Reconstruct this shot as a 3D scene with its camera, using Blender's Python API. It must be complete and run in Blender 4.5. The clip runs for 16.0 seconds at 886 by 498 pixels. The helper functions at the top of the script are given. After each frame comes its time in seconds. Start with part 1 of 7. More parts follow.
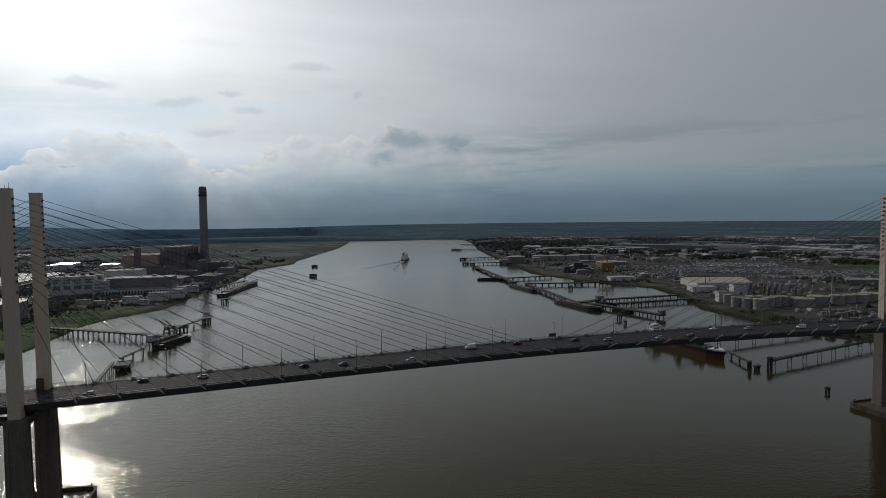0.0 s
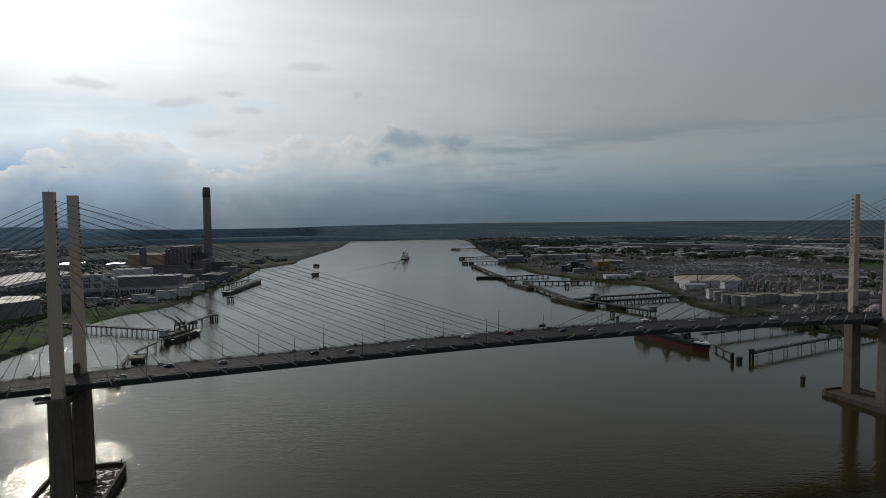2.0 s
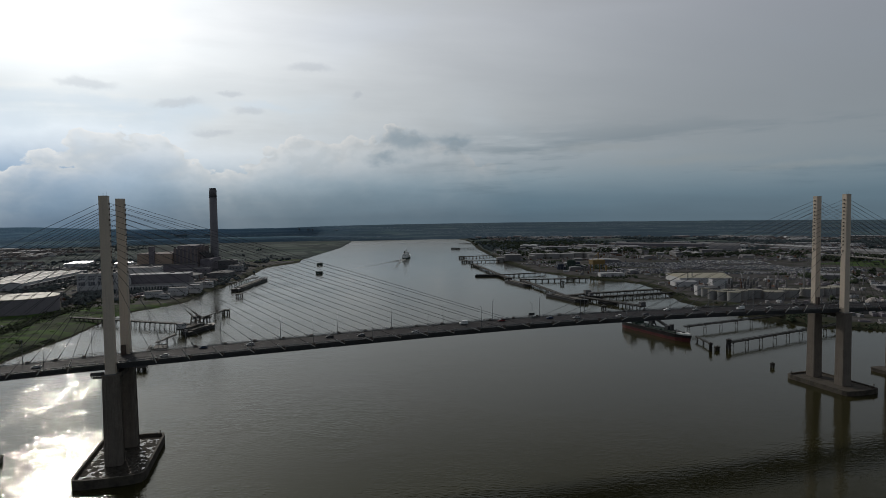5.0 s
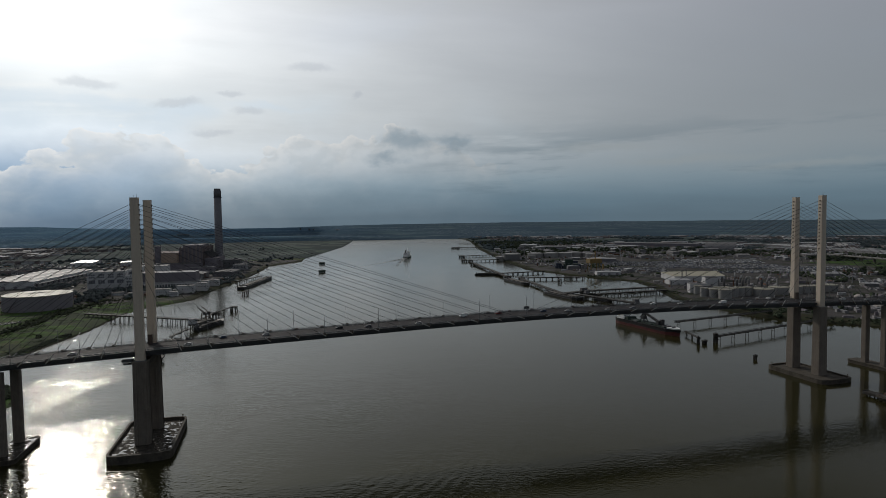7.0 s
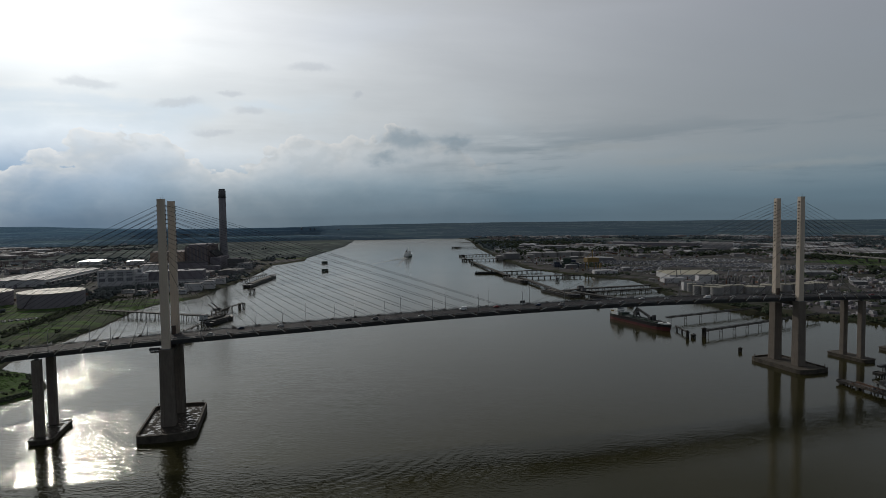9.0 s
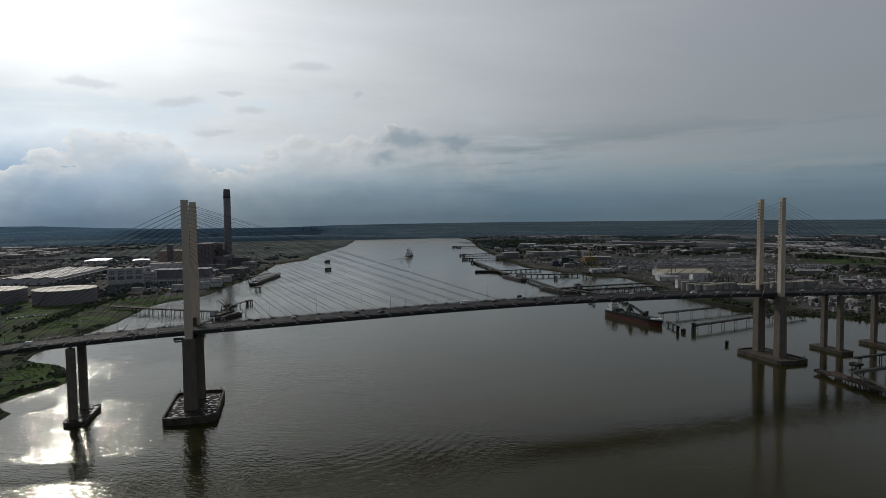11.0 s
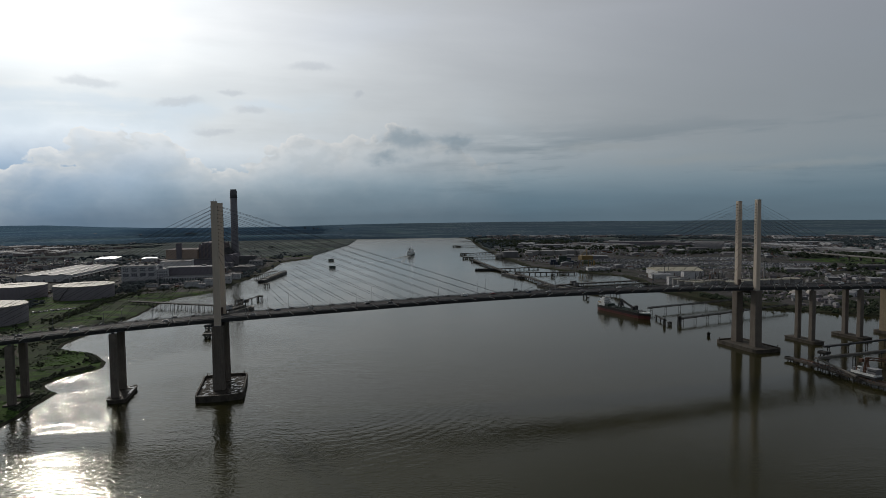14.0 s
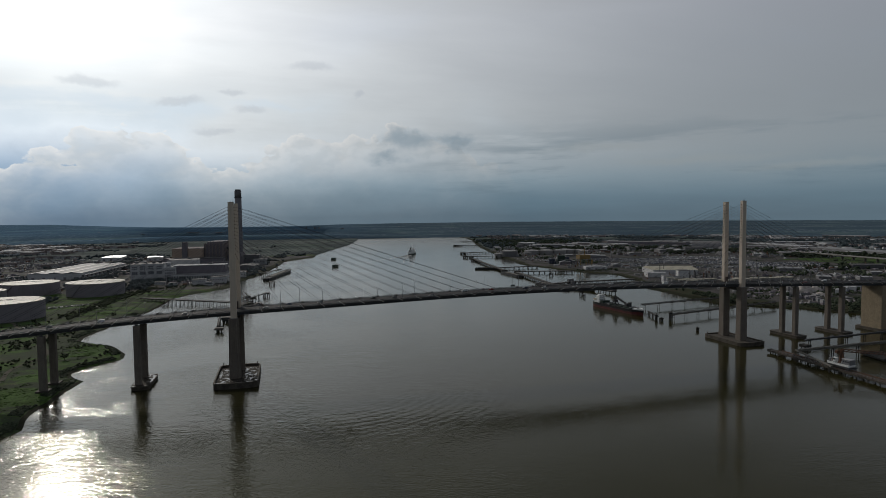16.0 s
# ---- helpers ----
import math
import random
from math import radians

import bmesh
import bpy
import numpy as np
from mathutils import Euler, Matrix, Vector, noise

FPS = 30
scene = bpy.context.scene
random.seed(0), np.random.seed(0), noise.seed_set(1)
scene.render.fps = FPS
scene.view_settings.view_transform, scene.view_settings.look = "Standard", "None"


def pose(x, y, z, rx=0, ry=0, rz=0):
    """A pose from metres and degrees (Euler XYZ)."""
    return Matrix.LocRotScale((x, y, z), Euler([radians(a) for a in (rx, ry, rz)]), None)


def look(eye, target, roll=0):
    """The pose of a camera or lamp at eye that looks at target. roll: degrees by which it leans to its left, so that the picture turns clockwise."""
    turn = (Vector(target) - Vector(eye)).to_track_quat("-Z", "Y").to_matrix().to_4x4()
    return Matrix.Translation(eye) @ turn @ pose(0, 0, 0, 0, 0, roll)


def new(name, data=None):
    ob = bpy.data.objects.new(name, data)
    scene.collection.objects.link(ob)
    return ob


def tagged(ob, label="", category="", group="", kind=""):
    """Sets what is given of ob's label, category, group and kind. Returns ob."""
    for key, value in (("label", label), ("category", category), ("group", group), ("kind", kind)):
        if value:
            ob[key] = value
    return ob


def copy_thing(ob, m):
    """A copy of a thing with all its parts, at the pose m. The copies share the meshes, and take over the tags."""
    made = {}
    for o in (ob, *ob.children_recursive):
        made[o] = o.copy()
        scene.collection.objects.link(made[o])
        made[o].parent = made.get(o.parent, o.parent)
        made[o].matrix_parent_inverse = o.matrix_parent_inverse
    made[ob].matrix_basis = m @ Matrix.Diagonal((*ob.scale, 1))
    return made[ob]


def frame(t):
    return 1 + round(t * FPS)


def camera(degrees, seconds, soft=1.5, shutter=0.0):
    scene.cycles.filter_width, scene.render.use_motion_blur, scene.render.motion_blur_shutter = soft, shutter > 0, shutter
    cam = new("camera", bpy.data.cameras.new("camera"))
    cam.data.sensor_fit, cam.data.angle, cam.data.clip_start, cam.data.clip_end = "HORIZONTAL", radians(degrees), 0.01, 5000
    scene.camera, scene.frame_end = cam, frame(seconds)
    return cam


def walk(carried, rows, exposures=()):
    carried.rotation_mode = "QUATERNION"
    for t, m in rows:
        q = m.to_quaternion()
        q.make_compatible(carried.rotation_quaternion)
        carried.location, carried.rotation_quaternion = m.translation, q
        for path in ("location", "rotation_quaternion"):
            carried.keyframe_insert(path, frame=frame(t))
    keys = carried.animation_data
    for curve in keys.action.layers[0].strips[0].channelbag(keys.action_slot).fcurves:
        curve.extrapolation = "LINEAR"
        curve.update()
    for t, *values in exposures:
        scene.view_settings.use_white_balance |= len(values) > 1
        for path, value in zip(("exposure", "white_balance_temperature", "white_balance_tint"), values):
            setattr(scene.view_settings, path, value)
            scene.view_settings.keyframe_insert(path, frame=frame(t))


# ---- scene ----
cam = camera(73.4, 16.0, soft=0.75)
PATH = [
    (0, (-129.74, -266.72, 120.85), (-103.37, -170.40, 115.58), -0.64),
    (1, (-132.62, -279.31, 120.88), (-106.24, -183.00, 115.61), -0.67),
    (2, (-135.69, -291.95, 120.91), (-109.31, -195.64, 115.63), -0.69),
    (3, (-138.96, -304.65, 120.93), (-112.58, -208.33, 115.65), -0.70),
    (4, (-142.39, -317.39, 120.96), (-116.02, -221.08, 115.66), -0.72),
    (5, (-145.97, -330.20, 120.98), (-119.62, -233.88, 115.68), -0.73),
    (6, (-149.70, -343.06, 121.00), (-123.36, -246.74, 115.69), -0.73),
    (7, (-153.54, -355.99, 121.02), (-127.22, -259.67, 115.70), -0.73),
    (8, (-157.50, -368.99, 121.04), (-131.20, -272.66, 115.71), -0.73),
    (9, (-161.55, -382.05, 121.06), (-135.27, -285.72, 115.71), -0.72),
    (10, (-165.68, -395.19, 121.07), (-139.42, -298.85, 115.71), -0.70),
    (11, (-169.86, -408.41, 121.08), (-143.63, -312.06, 115.71), -0.69),
    (12, (-174.10, -421.70, 121.09), (-147.88, -325.34, 115.71), -0.67),
    (13, (-178.36, -435.07, 121.10), (-152.17, -338.71, 115.71), -0.64),
    (14, (-182.65, -448.53, 121.11), (-156.47, -352.16, 115.70), -0.61),
    (15, (-186.93, -462.07, 121.11), (-160.77, -365.70, 115.69), -0.58),
    (16, (-191.19, -475.71, 121.11), (-165.05, -379.34, 115.68), -0.54),
]
walk(cam, [(t, look(eye, target, roll)) for t, eye, target, roll in PATH])

# world, sun
SUN_AZ, SUN_EL = -19.5, 27.0          # degrees from +y towards +x, degrees up
SUN_DIR = Vector((math.sin(radians(SUN_AZ)) * math.cos(radians(SUN_EL)),
                  math.cos(radians(SUN_AZ)) * math.cos(radians(SUN_EL)), math.sin(radians(SUN_EL))))


def node(tree, kind, *feeds, **settings):
    """A node; feeds go to its inputs in order: a socket is linked, a value is set, None is left."""
    n = tree.nodes.new("ShaderNode" + kind)
    for key, value in settings.items():
        if key == "operation":
            n.operation = value
        elif key == "blend":
            n.data_type, n.blend_type = "RGBA", value
        elif key == "noise":
            n.inputs["Scale"].default_value, n.inputs["Detail"].default_value, n.inputs["Roughness"].default_value = value
        elif key == "stops":
            ramp = n.color_ramp
            while len(ramp.elements) < len(value):
                ramp.elements.new(0.5)
            for el, (at, col) in zip(ramp.elements, value):
                el.position, el.color = at, (*col, 1) if len(col) == 3 else col
    for slot, feed in zip(n.inputs, feeds):
        if feed is None:
            continue
        if isinstance(feed, bpy.types.NodeSocket):
            tree.links.new(feed, slot)
        else:
            slot.default_value = feed
    return n


def math_(tree, op, a, b=0.0, c=0.0):
    return node(tree, "Math", a, b, c, operation=op).outputs[0]


def mix(tree, fac, a, b, blend="MIX"):
    n = node(tree, "Mix", blend=blend)
    for slot, feed in ((n.inputs[0], fac), (n.inputs[6], a), (n.inputs[7], b)):
        if isinstance(feed, bpy.types.NodeSocket):
            tree.links.new(feed, slot)
        else:
            slot.default_value = (*feed, 1) if isinstance(feed, tuple) and len(feed) == 3 else feed
    return n.outputs[2]


def step(tree, value, low, high, lo=0.0, hi=1.0):
    n = tree.nodes.new("ShaderNodeMapRange")
    n.interpolation_type = "SMOOTHSTEP"
    tree.links.new(value, n.inputs[0])
    for i, v in enumerate((low, high, lo, hi)):
        n.inputs[i + 1].default_value = v
    return n.outputs[0]


def mix_value(tree, fac, a, b):
    """a where fac is 0, b where it is 1."""
    return math_(tree, "ADD", math_(tree, "MULTIPLY", fac, b), math_(tree, "MULTIPLY", math_(tree, "SUBTRACT", 1.0, fac), a))


def noise_(tree, vector, scale, detail=4.0, rough=0.55):
    n = node(tree, "TexNoise", vector, noise=(scale, detail, rough))
    return n.outputs[0]


def make_sky():
    w = bpy.data.worlds.new("cloudy_sky")
    scene.world = w
    w.use_nodes = True
    t = w.node_tree
    back = t.nodes["Background"]
    way = node(t, "VectorMath", node(t, "TexCoord").outputs[0], operation="NORMALIZE").outputs[0]
    xyz = node(t, "SeparateXYZ", way)
    x, y, z = xyz.outputs
    up = math_(t, "MAXIMUM", z, 0.0)
    # high thin cloud, on a flat sheet overhead
    over = math_(t, "ADD", up, 0.14)
    flat = node(t, "CombineXYZ", math_(t, "DIVIDE", x, over), math_(t, "DIVIDE", y, over), 0.3).outputs[0]
    veil = noise_(t, flat, 0.55, 6.0, 0.55)
    wisps = noise_(t, node(t, "VectorMath", flat, (1.0, 2.6, 1.0), operation="MULTIPLY").outputs[0], 0.75, 7.0, 0.6)
    # low cumulus, standing on the horizon
    ring = math_(t, "SQRT", math_(t, "ADD", math_(t, "MULTIPLY", x, x), math_(t, "MULTIPLY", y, y)))
    stand = node(t, "CombineXYZ", math_(t, "DIVIDE", x, ring), math_(t, "DIVIDE", y, ring), math_(t, "MULTIPLY", z, 1.35)).outputs[0]
    heap = noise_(t, stand, 7.0, 9.0, 0.60)
    heap_big = noise_(t, node(t, "VectorMath", stand, (1.0, 1.0, 1.6), operation="MULTIPLY").outputs[0], 2.6, 3.0, 0.5)
    streak = noise_(t, node(t, "VectorMath", stand, (1.0, 1.0, 6.0), operation="MULTIPLY").outputs[0], 2.6, 5.0, 0.6)
    # brightness round the veiled sun
    near = math_(t, "MAXIMUM", node(t, "VectorMath", way, tuple(SUN_DIR), operation="DOT_PRODUCT").outputs["Value"], 0.0)
    broad = math_(t, "POWER", near, 4.0)
    glow = math_(t, "ADD", math_(t, "MULTIPLY", broad, 0.54), math_(t, "ADD", math_(t, "MULTIPLY", math_(t, "POWER", near, 45.0), 0.7), math_(t, "MULTIPLY", math_(t, "POWER", near, 16.0), 0.22)))
    glow = math_(t, "MULTIPLY", glow, math_(t, "MULTIPLY", step(t, wisps, 0.3, 0.7, 0.90, 1.08), step(t, veil, 0.35, 0.65, 0.93, 1.05)))
    # the high veil
    high = node(t, "ValToRGB", up, stops=((0.0, (0.19, 0.23, 0.25)), (0.10, (0.222, 0.255, 0.278)), (0.31, (0.250, 0.272, 0.312)), (0.40, (0.125, 0.135, 0.150)), (1.0, (0.13, 0.14, 0.16)))).outputs[0]
    high = mix(t, 1.0, high, node(t, "CombineColor", math_(t, "MULTIPLY", glow, 0.98), math_(t, "MULTIPLY", glow, 1.0), math_(t, "MULTIPLY", glow, 0.985)).outputs[0], "ADD")
    clear_sky = node(t, "TexSky")
    clear_sky.sky_type, clear_sky.sun_disc = "NISHITA", False
    clear_sky.sun_elevation, clear_sky.sun_rotation = radians(SUN_EL), radians(SUN_AZ)
    blue = mix(t, 1.0, clear_sky.outputs[0], (0.10, 0.10, 0.10), "MULTIPLY")
    gap = math_(t, "MULTIPLY", step(t, heap_big, 0.48, 0.70), step(t, up, 0.08, 0.16))
    high = mix(t, math_(t, "MULTIPLY", gap, 0.22), high, blue)
    window = math_(t, "MULTIPLY", step(t, heap_big, 0.36, 0.56), math_(t, "MULTIPLY", step(t, up, 0.23, 0.15), step(t, broad, 0.45, 0.75)))
    window = math_(t, "MULTIPLY", window, step(t, wisps, 0.35, 0.62, 0.25, 1.0))
    high = mix(t, math_(t, "MULTIPLY", window, 0.65), high, (0.50, 0.61, 0.70))
    # the low cloud bank: a soft top, blue-grey underneath
    depth = math_(t, "ADD", math_(t, "MULTIPLY", math_(t, "SUBTRACT", heap, 0.5), 0.09), math_(t, "MULTIPLY", math_(t, "SUBTRACT", heap_big, 0.5), 0.10))
    depth = math_(t, "SUBTRACT", math_(t, "ADD", depth, 0.122), up)
    low = node(t, "ValToRGB", math_(t, "ADD", up, math_(t, "MULTIPLY", math_(t, "SUBTRACT", streak, 0.5), 0.05)),
               stops=((0.0, (0.074, 0.120, 0.158)), (0.03, (0.098, 0.162, 0.210)), (0.06, (0.140, 0.218, 0.275)), (0.10, (0.22, 0.275, 0.32)), (0.2, (0.28, 0.31, 0.34)))).outputs[0]
    shine = math_(t, "MULTIPLY", math_(t, "ADD", math_(t, "MULTIPLY", broad, 0.66), math_(t, "ADD", math_(t, "MULTIPLY", math_(t, "POWER", near, 14.0), 0.45), 0.03)), math_(t, "POWER", 2.718, math_(t, "MULTIPLY", math_(t, "MAXIMUM", depth, 0.0), -17.0)))
    low = mix(t, 1.0, low, node(t, "CombineColor", math_(t, "MULTIPLY", shine, 0.96), shine, math_(t, "MULTIPLY", shine, 1.06)).outputs[0], "ADD")
    low = mix(t, math_(t, "MULTIPLY", step(t, node(t, "SeparateXYZ", stand).outputs[0], 0.0, -0.40), step(t, up, 0.14, 0.05)), low, mix(t, 1.0, low, (0.88, 1.0, 1.17), "MULTIPLY"))
    mass = math_(t, "MULTIPLY", step(t, depth, -0.06, 0.07), math_(t, "MINIMUM", math_(t, "ADD", broad, math_(t, "ADD", step(t, up, 0.09, 0.02, 0.0, 0.5), 0.32)), 1.0))
    lit = mix(t, mass, high, low)
    # single clouds: bearing and height in degrees, half width, half height
    bearing = math_(t, "MULTIPLY", math_(t, "ARCTAN2", x, y), 57.2958)
    rise = math_(t, "MULTIPLY", math_(t, "ARCSINE", z), 57.2958)
    plain = node(t, "CombineXYZ", bearing, rise, 0.0).outputs[0]
    ragged = node(t, "TexNoise", stand, noise=(13.0, 6.0, 0.6)).outputs[1]
    bent = node(t, "VectorMath", ragged, (0.5, 0.5, 0.5), operation="SUBTRACT").outputs[0]

    def clouds(spots, wander):
        """1 in the middle of the clouds, 0 at their rims, below that outside."""
        at = node(t, "VectorMath", plain, node(t, "VectorMath", bent, wander, operation="MULTIPLY").outputs[0], operation="ADD").outputs[0]
        best = None
        for az, el, wide, tall in spots:
            off = node(t, "VectorMath", at, (az, el, 0.0), operation="SUBTRACT").outputs[0]
            far = node(t, "VectorMath", node(t, "VectorMath", off, (1 / wide, 1 / tall, 0.0), operation="MULTIPLY").outputs[0], operation="LENGTH").outputs["Value"]
            best = far if best is None else math_(t, "SMOOTH_MIN", best, far, 0.35)
        return math_(t, "SUBTRACT", 1.0, best)

    # white heaps along a ragged crest, bright at the rim, blue-grey inside
    sun_at = (SUN_DIR.x / math.hypot(SUN_DIR.x, SUN_DIR.y), SUN_DIR.y / math.hypot(SUN_DIR.x, SUN_DIR.y), SUN_DIR.z * 1.35)
    toward = node(t, "VectorMath", node(t, "VectorMath", sun_at, stand, operation="SUBTRACT").outputs[0], operation="NORMALIZE").outputs[0]
    nudged = node(t, "VectorMath", stand, node(t, "VectorMath", toward, (0.014, 0.014, 0.014), operation="MULTIPLY").outputs[0], operation="ADD").outputs[0]
    puff = noise_(t, node(t, "VectorMath", stand, (1.0, 1.0, 1.5), operation="MULTIPLY").outputs[0], 8.0, 9.0, 0.55)
    puff_lit = noise_(t, node(t, "VectorMath", nudged, (1.0, 1.0, 1.5), operation="MULTIPLY").outputs[0], 8.0, 9.0, 0.55)

    def lobes(at):
        n = node(t, "TexVoronoi", node(t, "VectorMath", node(t, "VectorMath", at, (1.0, 1.0, 1.25), operation="MULTIPLY").outputs[0], node(t, "VectorMath", bent, (0.05, 0.05, 0.05), operation="MULTIPLY").outputs[0], operation="ADD").outputs[0])
        n.feature = "SMOOTH_F1"
        n.inputs["Scale"].default_value, n.inputs["Detail"].default_value, n.inputs["Roughness"].default_value, n.inputs["Smoothness"].default_value = 19.0, 2.0, 0.5, 0.25
        return math_(t, "MULTIPLY", math_(t, "SUBTRACT", 0.5, n.outputs["Distance"]), 0.45)

    puff = math_(t, "ADD", puff, lobes(stand))
    puff_lit = math_(t, "ADD", puff_lit, lobes(nudged))
    facing = step(t, math_(t, "SUBTRACT", puff, puff_lit), -0.12, 0.13)
    crest = (((-34.0, 7.5), (-26.0, 5.0), (-21.2, 4.8), (-19.7, 5.8), (-17.8, 7.3), (-15.8, 8.4), (-14.0, 8.3), (-11.7, 8.9), (-9.5, 8.5), (-7.3, 6.9), (-4.5, 6.2), (-2.6, 6.7), (-0.6, 7.7), (1.5, 8.5), (4.0, 9.1), (7.7, 8.8), (10.9, 9.3), (14.1, 9.0), (17.4, 8.0), (20.0, 6.4), (23.8, 4.4), (26.0, 2.0)))
    along_ = math_(t, "DIVIDE", math_(t, "ADD", bearing, 34.0), 60.0)
    ridge = node(t, "ValToRGB", along_, stops=tuple(((az + 34.0) / 60.0, (el / 16.0,) * 3) for az, el in crest)).outputs[0]
    ridge = math_(t, "MULTIPLY", node(t, "SeparateColor", ridge).outputs[0], 16.0)
    below = math_(t, "SUBTRACT", math_(t, "ADD", ridge, math_(t, "MULTIPLY", math_(t, "SUBTRACT", puff, 0.58), 5.5)), rise)
    edge = math_(t, "MULTIPLY", step(t, below, -0.12, 0.30), math_(t, "POWER", 2.718, math_(t, "MULTIPLY", math_(t, "MAXIMUM", below, 0.0), -0.42)))
    edge = math_(t, "MULTIPLY", edge, math_(t, "MULTIPLY", step(t, bearing, 24.0, 14.0), step(t, bearing, -34.0, -24.0)))
    rim = math_(t, "MULTIPLY", math_(t, "POWER", 2.718, math_(t, "MULTIPLY", math_(t, "MAXIMUM", below, 0.0), -0.9)), mix_value(t, facing, 0.45, 1.0))
    pale = math_(t, "ADD", math_(t, "MULTIPLY", broad, 0.80), 0.25)
    body = mix(t, broad, (0.10, 0.135, 0.155), (0.64, 0.70, 0.745))
    body = mix(t, math_(t, "MULTIPLY", facing, 0.30), body, node(t, "CombineColor", pale, pale, pale).outputs[0])
    puff_col = mix(t, rim, body, node(t, "CombineColor", pale, pale, math_(t, "MULTIPLY", pale, 0.985)).outputs[0])
    lit = mix(t, math_(t, "MULTIPLY", edge, 0.9), lit, puff_col)
    gaps = clouds(((-19.5, 9.6, 5.0, 0.9), (-14.5, 9.9, 5.0, 0.8), (-21.0, 8.0, 4.0, 0.9), (-8.0, 9.4, 4.0, 0.6), (-1.0, 10.2, 4.0, 0.5), (-27.0, 9.0, 5.0, 1.2)), (9.0, 2.6, 0.0))
    lit = mix(t, math_(t, "MULTIPLY", step(t, gaps, -0.2, 0.8), math_(t, "MULTIPLY", step(t, below, 0.1, -0.3), 0.55)), lit, mix(t, broad, (0.36, 0.43, 0.50), (0.74, 0.84, 0.93)))
    # dark shreds and the grey smear beside the heaps
    smear = clouds(((12.0, 7.3, 5.4, 1.9), (16.3, 7.0, 4.6, 1.4), (10.3, 5.6, 3.4, 0.9)), (5.0, 3.0, 0.0))
    lit = mix(t, math_(t, "MULTIPLY", step(t, math_(t, "ADD", smear, math_(t, "MULTIPLY", math_(t, "SUBTRACT", puff, 0.5), 0.9)), 0.05, 0.75), 0.72), lit, mix(t, broad, (0.135, 0.200, 0.250), (0.34, 0.41, 0.47)))
    shred = clouds(((2.9, 13.7, 2.8, 0.55), (-4.0, 11.1, 1.4, 0.35), (-2.5, 9.7, 1.7, 0.45), (7.1, 11.3, 0.7, 0.4), (-8.6, 10.1, 2.3, 0.5), (-14.9, 11.3, 2.9, 0.5), (-5.4, 7.9, 1.9, 0.4)), (4.5, 2.2, 0.0))
    lit = mix(t, math_(t, "MULTIPLY", step(t, shred, -0.1, 0.7), 0.34), lit, mix(t, broad, (0.25, 0.29, 0.35), (0.46, 0.50, 0.56)))
    # teal streaks low down, away from the sun, and pale bars between them
    teal = math_(t, "MULTIPLY", step(t, streak, 0.45, 0.62), math_(t, "MULTIPLY", step(t, up, 0.015, 0.05), step(t, up, 0.17, 0.09)))
    teal = math_(t, "MULTIPLY", teal, step(t, broad, 0.48, 0.22))
    lit = mix(t, math_(t, "MULTIPLY", teal, 0.58), lit, (0.104, 0.155, 0.194))
    bars = clouds(((38.2, 4.9, 7.3, 0.45), (47.6, 3.9, 5.8, 0.4), (30.0, 6.2, 6.0, 0.4)), (6.0, 1.8, 0.0))
    lit = mix(t, math_(t, "MULTIPLY", step(t, bars, -0.3, 0.9), 0.40), lit, (0.27, 0.30, 0.31))
    t.links.new(lit, back.inputs[0])
    back.inputs[1].default_value = 1.0


make_sky()
sun = new("sun", bpy.data.lights.new("sun", "SUN"))
sun.data.energy, sun.data.angle, sun.data.color = 1.3, radians(2.0), (1.0, 0.93, 0.83)
sun.matrix_world = look(SUN_DIR * 1000, (0, 0, 0))


# materials
def material(name, colour, rough=0.8, metal=0.0, grain=1.0, vary=0.25, patch=12.0, patch_vary=0.25, bump=0.3, streaks=0.0, tint=None, random_tint=0.0, spec=0.3):
    """A worn surface: grain and patches in metres, streaks: dirt that runs down."""
    m = bpy.data.materials.new(name)
    m.use_nodes = True
    t = m.node_tree
    bsdf = t.nodes["Principled BSDF"]
    where = node(t, "NewGeometry").outputs[0]
    fine = noise_(t, where, 1.0 / grain, 5.0, 0.6)
    broad = noise_(t, where, 1.0 / patch, 4.0, 0.6)
    col = mix(t, step(t, fine, 0.3, 0.7, 0.0, 1.0), tuple(c * (1 - vary) for c in colour), tuple(min(1, c * (1 + vary)) for c in colour))
    other = tint or tuple(c * (1 - patch_vary * 1.6) for c in colour)
    col = mix(t, step(t, broad, 0.42, 0.68, 0.0, min(1.0, patch_vary * 2.5)), col, other)
    if streaks:
        run = noise_(t, node(t, "VectorMath", where, (1.0, 1.0, 0.06), operation="MULTIPLY").outputs[0], 1.3, 5.0, 0.65)
        col = mix(t, step(t, run, 0.48, 0.72, 0.0, streaks), col, tuple(c * 0.45 for c in colour))
    if random_tint:
        r = node(t, "ObjectInfo").outputs["Random"]
        k = math_(t, "ADD", math_(t, "MULTIPLY", r, 2 * random_tint), 1 - random_tint)
        col = mix(t, 1.0, col, node(t, "CombineColor", k, k, k).outputs[0], "MULTIPLY")
    t.links.new(col, bsdf.inputs["Base Color"])
    t.links.new(step(t, fine, 0.2, 0.8, max(0.02, rough - 0.1), min(1.0, rough + 0.1)), bsdf.inputs["Roughness"])
    bsdf.inputs["Metallic"].default_value = metal
    bsdf.inputs["Specular IOR Level"].default_value = spec
    if bump:
        b = node(t, "Bump")
        b.inputs["Strength"].default_value, b.inputs["Distance"].default_value = bump, grain * 0.1
        t.links.new(fine, b.inputs["Height"])
        t.links.new(b.outputs[0], bsdf.inputs["Normal"])
    return m


